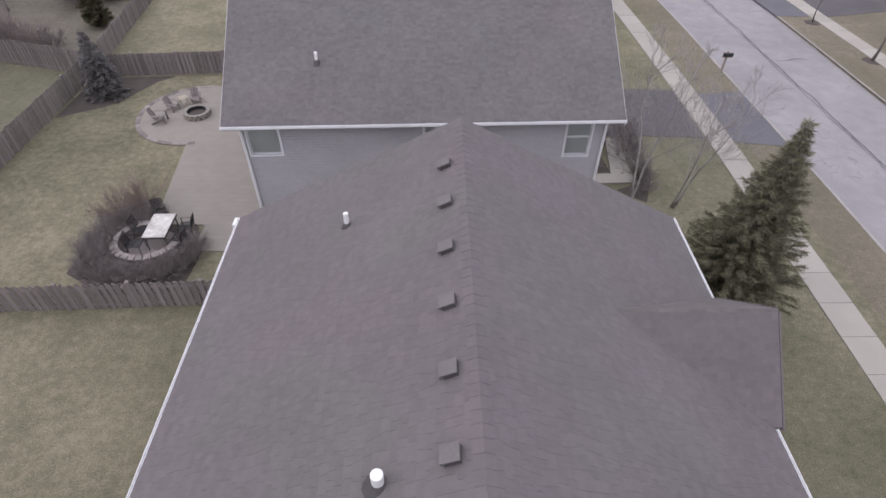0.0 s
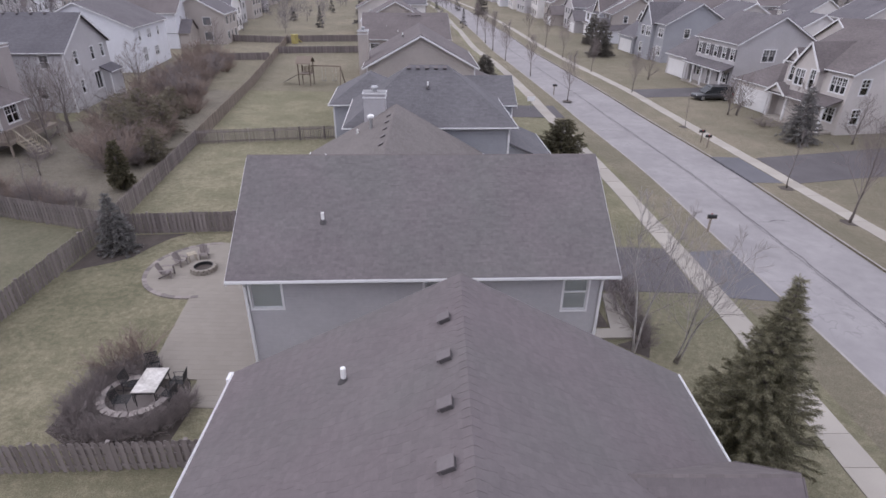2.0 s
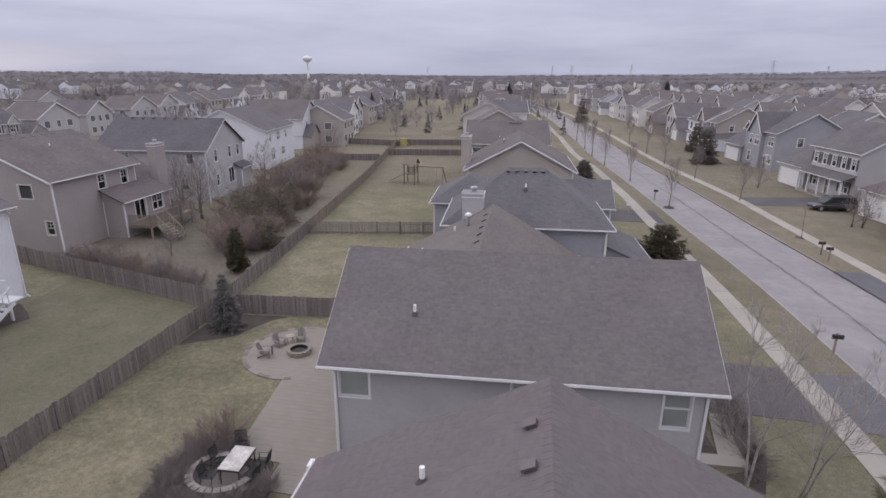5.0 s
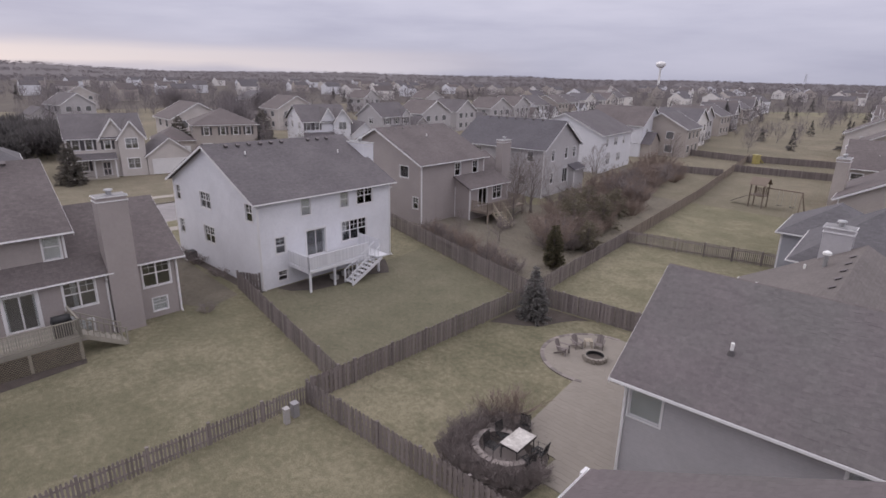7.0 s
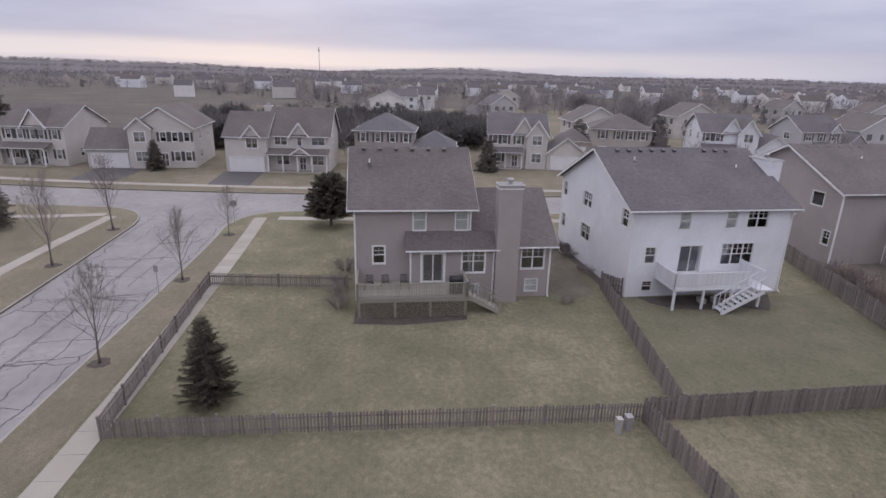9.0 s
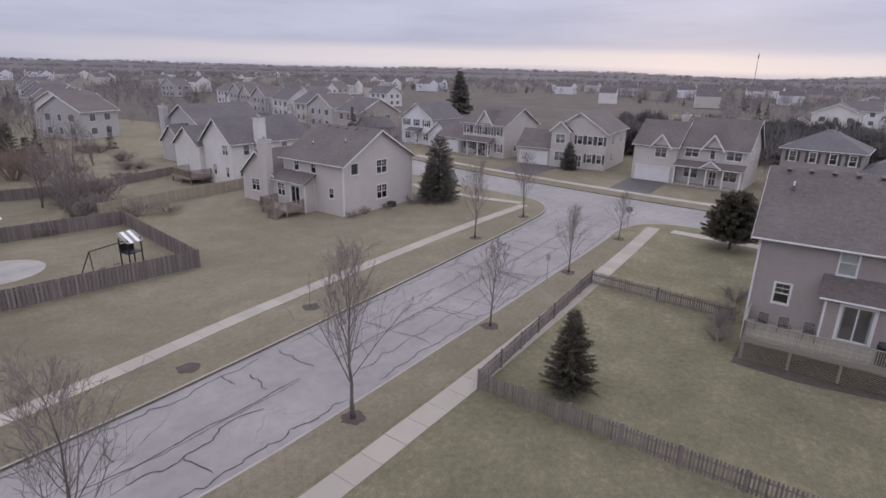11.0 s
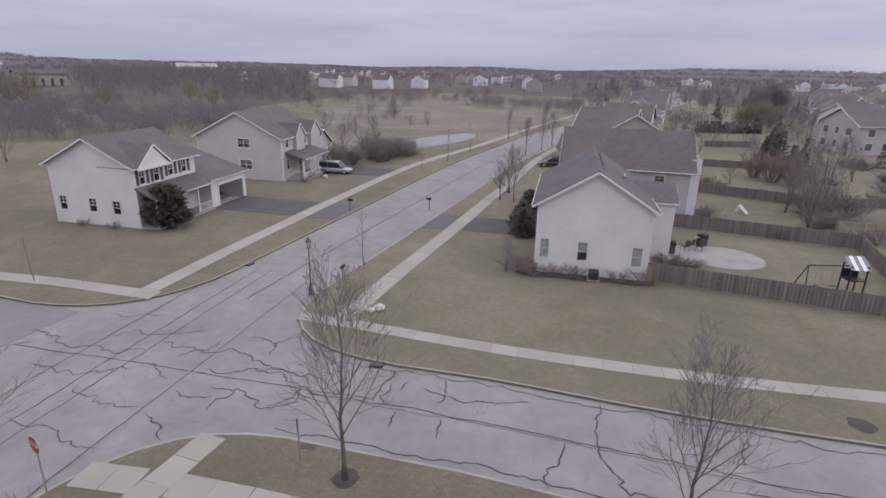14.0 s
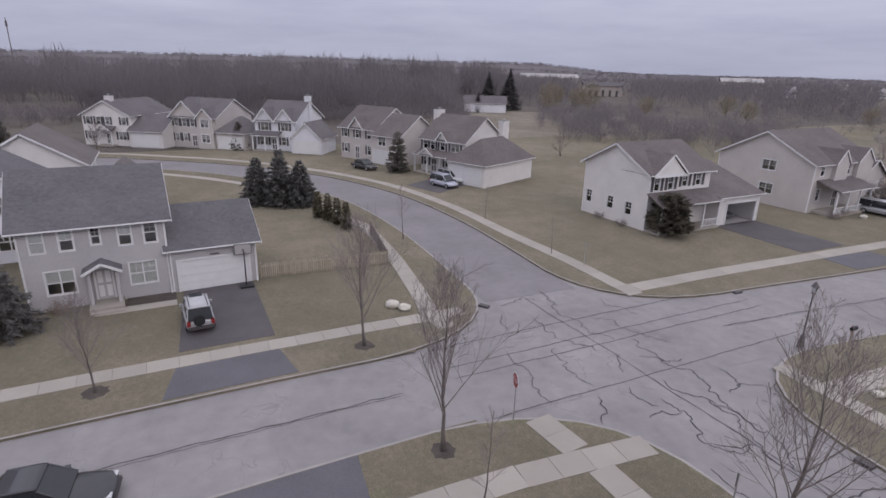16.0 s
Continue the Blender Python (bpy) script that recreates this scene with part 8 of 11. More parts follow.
def stair(root, a, b, width, z, wood, n):
    """Steps from a (top) down to b, in the deck's own plan."""
    a, b = Vector(a), Vector(b)
    d = (b - a) / n
    t = d.normalized()
    s = Vector((-t.y, t.x)) * width / 2
    for i in range(n):
        p, q = a + d * i, a + d * (i + 1)
        zz = z * (1 - (i + 1) / (n + 1))
        part("tread", Geo().prism([tuple(p - s), tuple(q - s), tuple(q + s), tuple(p + s)], zz - 0.045, zz), wood, root)
    for e in (-1, 1):
        p, q = a + s * e, b + s * e
        part("stringer", Geo().bar((*p, z - 0.15), (*q, 0.05), 0.05, 0.24), wood, root)
        part("handrail", Geo().bar((*p, z + 0.92), (*q, 0.98), 0.06, 0.06), wood, root)
        part("newel", Geo().box(q.x - 0.05, q.x + 0.05, q.y - 0.05, q.y + 0.05, -0.05, 1.05), wood, root)
        for i in range(1, 8):
            f = i / 8
            w = p.lerp(q, f)
            part("baluster", Geo().box(w.x - 0.02, w.x + 0.02, w.y - 0.02, w.y + 0.02, z * (1 - f), z * (1 - f) + 0.95), wood, root)


WHITEWOOD = pieces_mat("white_painted_wood", (0.60, 0.60, 0.63), (0.72, 0.72, 0.75), 0.5, 18.0, 0.002)
d1 = deck("deck", "raised white painted deck with solid rail and stair", pose(-34.88, 19.6, 0, 0, 0, 2.2), 6.6, 2.5, 1.68, WHITEWOOD, solid=True, posts=4, stair=(5.4, 0))
stair(d1, (3.0, 6.0), (3.0, 3.1), 0.9, 1.68, WHITEWOOD, 8)
part("landing_board", Geo().box(2.5, 3.5, 5.5, 6.6, 1.62, 1.68), WHITEWOOD, d1)
for i in range(2):
    tagged(part("planter_box", Geo().box(-0.3, 0.3, -0.2, 0.2, 0, 0.3).box(-0.33, 0.33, -0.23, 0.23, 0.3, 0.34), FOUND, m=pose(-33.6, 22.6 + 1.1 * i, 0, 0, 0, 20 * i)), "pale storage box under the deck", "box")
d2 = deck("deck", "weathered wooden deck with lattice skirt and stair", pose(-35.38, -1.35, 0, 0, 0, 0.4), 7.0, 3.0, 1.35, GREYDECK, lattice=True, posts=4, stair=(0, 0.0))
stair(d2, (2.2, 7.1), (2.2, 9.2), 1.1, 1.35, GREYDECK, 6)
d3 = deck("deck", "small weathered wooden deck with steps", pose(-40.1, -48.6, 0, 0, 0, -3), 4.4, 2.2, 0.7, DECK, posts=3, stair=(2.0, 0))
stair(d3, (2.3, 3.2), (3.3, 3.2), 1.2, 0.7, DECK, 3)
d4 = deck("deck", "wooden deck with long stair behind the brown house", pose(-38.6, 43.9, 0, 0, 0, 2), 6.6, 2.2, 1.3, DECK, posts=3, stair=(5.0, 0))
stair(d4, (2.4, 1.4), (4.4, 0.6), 1.2, 1.3, FENCE_PALE, 6)
deck("deck", "brown wooden deck behind the pale house", pose(-44.8, -71.8, 0, 0, 0, -5), 5.0, 3.0, 0.9, DECK, posts=3)


def grill(x, y, z, a):
    r = thing("barbecue_grill", pose(x, y, z, 0, 0, a), "black covered barbecue grill on the deck", "grill")
    part("body", Geo().box(-0.45, 0.45, -0.25, 0.25, 0.75, 0.95), BLACK, r)
    part("lid", Geo().tube([(-0.42, 0, 0.95), (0.42, 0, 0.95)], [0.26, 0.26], 14), BLACK, r, smooth=True)
    part("cabinet", Geo().box(-0.42, 0.42, -0.23, 0.23, 0.05, 0.75), DARK, r)
    part("side_shelf", Geo().box(0.45, 0.75, -0.22, 0.22, 0.86, 0.9), STEEL, r)


grill(-33.0, 5.0, 1.36, 90)
for y, a in ((-0.6, 80), (0.5, 100), (1.7, 95)):
    copy_thing(wc_, pose(-33.9, y, 1.36, 0, 0, a))
grill(-9.2, -48.6, 0.03, 0)
grill(-12.4, -51.6, 0.03, 30)
for x, y, a in ((-11.2, -50.5, 40), (-10.6, -49.6, 120), (-11.9, -50.0, 250)):
    copy_thing(wc_, pose(x, y, 0.03, 0, 0, a))
for x, y, h in ((-8.2, -45.3, 1.0), (-9.4, -45.0, 0.8), (-10.5, -45.4, 0.6)):
    brush(x, y, h, 0.9, "dark leafless shrub beside the patio")
slide = thing("toy_slide", pose(-19.1, -66.3, 0, 0, 0, 130) @ Matrix.Diagonal((0.75, 0.75, 0.75, 1)), "small white plastic slide on the lawn", "slide")
part("chute", Geo().bar((0.1, 0, 1.1), (1.5, 0, 0.12), 0.5, 0.06).bar((0.1, 0.26, 1.2), (1.5, 0.26, 0.22), 0.04, 0.14).bar((0.1, -0.26, 1.2), (1.5, -0.26, 0.22), 0.04, 0.14), PVC, slide)
for e in (-0.22, 0.22):
    part("ladder_side", Geo().bar((-0.35, e, 0), (0.1, e, 1.3), 0.06), PVC, slide)
for i in range(4):
    part("step", Geo().box(-0.33 + 0.1 * i, -0.22 + 0.1 * i, -0.2, 0.2, 0.2 + 0.28 * i, 0.25 + 0.28 * i), PVC, slide)


# ---------------------------------------------------------------- play sets, lamps, signs, boxes
def playset(x, y, a, roof_mat, label, s=1.0):
    r = thing("play_set", pose(x, y, 0, 0, 0, a) @ Matrix.Diagonal((s, s, s, 1)), label, "play set")
    for px_ in (0, 1.3):
        for py in (0, 1.3):
            part("tower_post", Geo().box(px_ - 0.05, px_ + 0.05, py - 0.05, py + 0.05, -0.05, 2.5), PLAYWOOD, r)
    part("platform", Geo().box(-0.05, 1.35, -0.05, 1.35, 1.2, 1.28), PLAYWOOD, r)
    part("roof", Geo().poly([(-0.2, -0.2, 2.4), (1.5, -0.2, 2.4), (1.5, 0.65, 3.1), (-0.2, 0.65, 3.1)]).poly([(1.5, 1.5, 2.4), (-0.2, 1.5, 2.4), (-0.2, 0.65, 3.1), (1.5, 0.65, 3.1)])
         .poly([(-0.2, 0.65, 3.06), (1.5, 0.65, 3.06), (1.5, -0.2, 2.36), (-0.2, -0.2, 2.36)]).poly([(1.5, 0.65, 3.06), (-0.2, 0.65, 3.06), (-0.2, 1.5, 2.36), (1.5, 1.5, 2.36)]), roof_mat, r)
    for i in range(8):
        part("rail_slat", Geo().box(0.05 + 0.16 * i, 0.13 + 0.16 * i, -0.06, -0.03, 1.28, 1.95), PLAYWOOD, r)
    part("swing_beam", Geo().box(-3.4, 0, 0.6, 0.7, 2.05, 2.17), PLAYWOOD, r)
    for e in (-1, 1):
        part("swing_leg", Geo().bar((-3.3, 0.65, 2.1), (-3.5, 0.65 + e * 1.0, 0), 0.09), PLAYWOOD, r)
    for q in (-2.6, -1.4):
        sw_ = part("swing_seat", Geo().box(q - 0.22, q + 0.22, 0.56, 0.74, 0.5, 0.53), BLACK, r)
        for e in (-0.2, 0.2):
            part("chain", Geo().tube([(q + e, 0.65, 0.53), (q + e, 0.65, 2.05)], [0.012, 0.012], 4), STEEL, r)
    part("slide", Geo().prism([(1.35, 0.35), (1.35, 0.85), (1.36, 0.85), (1.36, 0.35)], 1.2, 1.3).bar((1.35, 0.6, 1.25), (3.3, 0.6, 0.2), 0.5, 0.06), VENTLID, r)


sset = thing("swing_set", pose(-20.7, -42.75, 0, 0, 0, 8), "black metal swing set with a small tower and striped canopy", "play set")
for ex in (-0.55, 0.55):
    for ey in (-0.5, 0.5):
        part("tower_post", Geo().box(ex - 0.04, ex + 0.04, ey - 0.04, ey + 0.04, -0.05, 2.2), BLACK, sset)
part("platform", Geo().box(-0.6, 0.6, -0.55, 0.55, 1.05, 1.12), BLACK, sset)
part("side_panel", Geo().box(-0.58, 0.58, -0.56, -0.52, 1.12, 1.7), BLACK, sset)
for i in range(5):
    part("canopy_strip", Geo().bar((-0.7 + 0.28 * i + 0.14, 0.7, 1.95), (-0.7 + 0.28 * i + 0.14, -0.45, 2.65), 0.275, 0.03), PVC if i % 2 else SIGNGREY, sset)
part("swing_beam", Geo().tube([(0.5, 0, 2.05), (3.4, 0.25, 2.05)], [0.045, 0.045], 8), BLACK, sset)
for e in (-1, 1):
    part("swing_leg", Geo().tube([(3.35, 0.25, 2.05), (3.75, 0.25 + e * 0.9, 0)], [0.04, 0.04], 8), BLACK, sset)
for q in (1.4, 2.5):
    part("swing_seat", Geo().box(q - 0.2, q + 0.2, 0.08, 0.26, 0.5, 0.53), BLACK, sset)
    for e in (-0.18, 0.18):
        part("chain", Geo().tube([(q + e, 0.17, 0.53), (q + e, 0.17, 2.02)], [0.012, 0.012], 4), STEEL, sset)
YELLOW = plain("yellow_plastic", (0.42, 0.36, 0.14), 0.5)
toy = thing("toy_slide", pose(-31.6, 118.0, 0, 0, 0, 60) @ Matrix.Diagonal((0.8, 0.8, 1.0, 1)), "faded yellow plastic play tower in a back yard", "slide")
part("tower", Geo().box(-0.6, 0.6, -0.6, 0.6, 0, 1.6).box(-0.7, 0.7, -0.7, 0.7, 1.6, 1.75), YELLOW, toy)
part("chute", Geo().bar((0.6, 0, 1.1), (2.2, 0, 0.1), 0.6, 0.1), YELLOW, toy)
playset(-18.6, 77.2, 175, PLAYWOOD, "brown wooden play house with swing beam", 1.2)


def lamp_post(x, y):
    r = thing("street_lamp", pose(x, y, 0), "dark fluted street lamp with a lantern head", "street lamp")
    part("base", Geo().tube([(0, 0, 0), (0, 0, 0.15), (0, 0, 0.7), (0, 0, 0.8)], [0.2, 0.19, 0.12, 0.07], 12), DARK, r)
    part("pole", Geo().tube([(0, 0, 0.8), (0, 0, 3.3)], [0.05, 0.038], 10), DARK, r)
    h = part("lantern", Geo().tube([(0, 0, 3.3), (0, 0, 3.38), (0, 0, 3.42)], [0.05, 0.14, 0.10], 8), DARK, r)
    part("glass", Geo().tube([(0, 0, 3.42), (0, 0, 3.8)], [0.11, 0.17], 8), GLASS, h)
    part("roof", Geo().tube([(0, 0, 3.8), (0, 0, 3.85), (0, 0, 4.0), (0, 0, 4.1)], [0.22, 0.2, 0.08, 0.02], 8), DARK, h)
    part("notice", Geo().box(-0.08, 0.08, -0.065, -0.055, 1.2, 1.5), PVC, r, "small pale notice plate")


lamp_post(16.3, -32.0)
RED = plain("sign_red", (0.30, 0.05, 0.05), 0.5)
SIGN = plain("sign_back", (0.30, 0.29, 0.30), 0.5)


def stop_sign(x, y, a, face=True, h=2.1):
    r = thing("stop_sign", pose(x, y, 0, 0, 0, a), "red octagonal stop sign on a steel post", "stop sign")
    part("post", Geo().box(-0.03, 0.03, -0.02, 0.02, -0.1, h + 0.1), STEEL, r)
    pts = [(0.38 * math.cos(math.radians(22.5 + 45 * i)), 0.38 * math.sin(math.radians(22.5 + 45 * i))) for i in range(8)]
    p2 = [(q[0] * 0.93, q[1] * 0.93) for q in pts]
    part("plate", Geo().prism(pts, 0, 0.008), PVC, r, m=pose(0, -0.025, h - 0.05, 90, 0, 0))
    part("back", Geo().prism(p2, -0.004, -0.001), SIGNGREY, r, "bare metal back", m=pose(0, -0.025, h - 0.05, 90, 0, 0))
    part("red_face", Geo().prism(p2, 0.009, 0.013), RED, r, m=pose(0, -0.025, h - 0.05, 90, 0, 0))
    cu = bpy.data.curves.new("lettering", "FONT")
    cu.body, cu.size, cu.align_x, cu.align_y, cu.extrude = "STOP", 0.26, "CENTER", "CENTER", 0.001
    me_ = bpy.data.objects.new("tmp", cu)
    scene.collection.objects.link(me_)
    bpy.context.view_layer.update()
    lm = bpy.data.meshes.new_from_object(me_.evaluated_get(bpy.context.evaluated_depsgraph_get()))
    bpy.data.objects.remove(me_)
    lm.materials.clear()
    lm.materials.append(PVC)
    part("lettering", lm, PVC, r, m=pose(0, -0.040, h - 0.05, 90, 0, 0))


stop_sign(17.4, -12.7, 163)
stop_sign(-55.9, -14.3, 275)


def post_sign(x, y, a, h, w, hh, mat, label):
    r = thing("street_sign", pose(x, y, 0, 0, 0, a), label, "sign")
    part("post", Geo().box(-0.025, 0.025, -0.02, 0.02, -0.1, h), STEEL, r)
    part("plate", Geo().box(-w / 2, w / 2, -0.03, -0.02, h - hh, h), mat, r)


post_sign(9.35, -16.6, 90, 1.9, 0.12, 0.6, DARK, "slim dark marker post at the corner")
post_sign(-37.5, -15.1, 90, 2.0, 0.3, 0.45, SIGN, "small grey traffic sign on a post")
post_sign(32.5, -29.6, 150, 1.9, 0.6, 0.2, SIGN, "pale street sign on a post")
post_sign(9.2, 63.6, 10, 1.6, 0.9, 0.5, PVC, "white yard sign hung from a post")


def mailbox(x, y, a):
    r = thing("mailbox", pose(x, y, 0, 0, 0, a), "black mailbox on a wooden post by the kerb", "mailbox", "mailboxes")
    part("post", Geo().box(-0.05, 0.05, -0.05, 0.05, -0.1, 1.05), DECK, r)
    part("arm", Geo().box(-0.05, 0.05, -0.35, 0.25, 0.95, 1.02), DECK, r)
    part("box", Geo().box(-0.09, 0.09, -0.33, 0.2, 1.02, 1.14).tube([(0, -0.33, 1.14), (0, 0.2, 1.14)], [0.09, 0.09], 12), BLACK, r)
    part("flag", Geo().box(0.095, 0.105, -0.1, 0.0, 1.12, 1.26), RED, r)


for x, y, a in ((16.45, 31.8, 90), (23.9, 50.2, -90), (24.0, 51.9, -90), (14.5, -57.6, 90), (22.6, -54.5, -90), (13.4, 73.0, 90), (15.2, -34.9, 0)):
    mailbox(x, y, a)


for x, y, a in ((9.4, -17.35, 0), (8.9, -24.35, 0), (23.6, -36.4, 85), (28.9, -18.0, 30)):
    tagged(part("storm_drain", Geo().box(-0.34, 0.34, -0.17, 0.17, -0.16, 0.012).box(-0.30, 0.30, -0.20, -0.17, -0.1, 0.0), DARK, m=pose(x, y, 0, 0, 0, a)), "dark cast-iron storm drain in the kerb", "storm drain")


def boulder(x, y, r, seed, label):
    bm = bmesh.new()
    bmesh.ops.create_icosphere(bm, subdivisions=2, radius=r)
    rnd_ = random.Random(seed)
    for v in bm.verts:
        v.co *= 1 + rnd_.uniform(-0.14, 0.14)
        v.co.z *= 0.6
    me_ = bpy.data.meshes.new("boulder")
    bm.to_mesh(me_)
    bm.free()
    me_.materials.append(LIMESTONE)
    tagged(part("boulder", me_, LIMESTONE, m=pose(x, y, r * 0.35)), label, "stone")


boulder(11.0, -30.9, 0.40, 1, "pale landscape boulder at the corner")
boulder(11.4, -30.4, 0.30, 2, "pale landscape boulder at the corner")
boulder(30.4, -12.9, 0.42, 3, "long pale boulder in the corner lawn")
boulder(31.1, -12.3, 0.46, 4, "long pale boulder in the corner lawn")
boulder(32.6, -70.2, 0.4, 5, "pale round stone by the porch")


def cabinet_box(x, y, w, d, h, mat, label, name="utility_box", a=0.0):
    g = Geo().box(-w / 2, w / 2, -d / 2, d / 2, 0, h).box(-w / 2 - 0.02, w / 2 + 0.02, -d / 2 - 0.02, d / 2 + 0.02, h, h + 0.05).box(-w / 2 + 0.05, w / 2 - 0.05, -d / 2 - 0.012, -d / 2, 0.1, h - 0.1)
    tagged(part(name, g, mat, m=pose(x, y, 0, 0, 0, a)), label, "utility box")


cabinet_box(-19.75, 10.45, 0.26, 0.22, 0.72, FOUND, "pale utility pedestal beside the fence")
cabinet_box(-19.97, 11.0, 0.32, 0.28, 0.66, SIGN, "grey-green utility pedestal beside the fence")


def air_con(x, y):
    r = thing("air_conditioner", pose(x, y, 0), "dark outdoor air-conditioner unit on a pad", "air conditioner")
    part("pad", Geo().box(-0.45, 0.45, -0.45, 0.45, 0, 0.08), FOUND, r)
    g = Geo().box(-0.36, 0.36, -0.36, 0.36, 0.08, 0.72)
    part("case", g, DARK, r)
    for i in range(8):
        part("louvre", Geo().box(-0.37, 0.37, 0.362, 0.372, 0.14 + 0.07 * i, 0.17 + 0.07 * i), BLACK, r)
    part("fan_grille", Geo().ring((0, 0), 0.05, 0.3, 0.72, 0.74, 18), BLACK, r)


air_con(-2.6, -40.3)
air_con(-48.2, -38.9)
air_con(-45.5, 16.6)


def hoop(x, y, a):
    r = thing("basketball_hoop", pose(x, y, 0, 0, 0, a), "portable basketball hoop on the driveway", "basketball hoop")
    part("base", Geo().box(-0.45, 0.45, -0.3, 0.4, 0, 0.14), BLACK, r)
    part("pole", Geo().tube([(0, 0, 0.1), (0, 0, 2.6)], [0.045, 0.045], 8), BLACK, r)
    part("backboard", Geo().box(-0.55, 0.55, -0.45, -0.42, 2.3, 3.0), FOUND, r)
    part("board_frame", Geo().box(-0.57, 0.57, -0.46, -0.41, 2.27, 2.31).box(-0.57, 0.57, -0.46, -0.41, 2.99, 3.03).box(-0.58, -0.54, -0.46, -0.41, 2.27, 3.03).box(0.54, 0.58, -0.46, -0.41, 2.27, 3.03), DARK, r)
    part("arm", Geo().bar((0, 0, 2.55), (0, -0.42, 2.6), 0.06), BLACK, r)
    part("rim", Geo().ring((0, -0.7), 0.21, 0.235, 2.44, 2.46, 16), RED, r)


hoop(38.4, -4.2, 90)


# ---------------------------------------------------------------- vehicles
TYRE = plain("tyre_rubber", (0.025, 0.025, 0.026), 0.85)
RIM = plain("alloy_rim", (0.45, 0.45, 0.46), 0.35, 0.7)
LAMP_W = plain("headlight_glass", (0.55, 0.56, 0.58), 0.15)
LAMP_R = plain("tail_light", (0.25, 0.03, 0.03), 0.25)
CARGLASS = plain("car_glass", (0.025, 0.028, 0.032), 0.08)


def paint(name, c):
    m, t, b = material(name, 0.32, 0.25)
    n = noise_node(t, 2.0, 3)
    r_ = ramp(t, [(0.3, tuple(q * 0.9 for q in c)), (0.7, tuple(min(1, q * 1.08) for q in c))], n)
    t.links.new(r_.outputs[0], b.inputs["Base Color"])
    b.inputs["Coat Weight"].default_value = 0.5
    return m


def loft(sections):
    """A closed skin over cross-sections (x, half width low, half width high, z low, z mid, z high) along x."""
    g = Geo()
    rings = []
    for x, wl, wm, wh, z0, z1, z2 in sections:
        rings.append([(x, -wl, z0), (x, -wm, z1), (x, -wm, (z1 + z2) / 2 + 0.03), (x, -wh, z2), (x, wh, z2), (x, wm, (z1 + z2) / 2 + 0.03), (x, wm, z1), (x, wl, z0)])
    i0 = 0
    for r in rings:
        g.v += r
    n = 8
    for k in range(len(rings) - 1):
        for q in range(n):
            a, b = k * n + q, k * n + (q + 1) % n
            g.f.append((a, a + n, b + n, b))
            g.uv.append([(0, 0)] * 4)
    g.f.append(tuple(range(n)))
    g.f.append(tuple((len(rings) - 1) * n + q for q in reversed(range(n))))
    g.uv += [[(0, 0)] * n] * 2
    return g


def rounded(ob, levels=2):
    """Rounds a coarse skin."""
    m = ob.modifiers.new("round", "SUBSURF")
    m.levels = m.render_levels = levels
    ob.data.polygons.foreach_set("use_smooth", [True] * len(ob.data.polygons))
    return ob


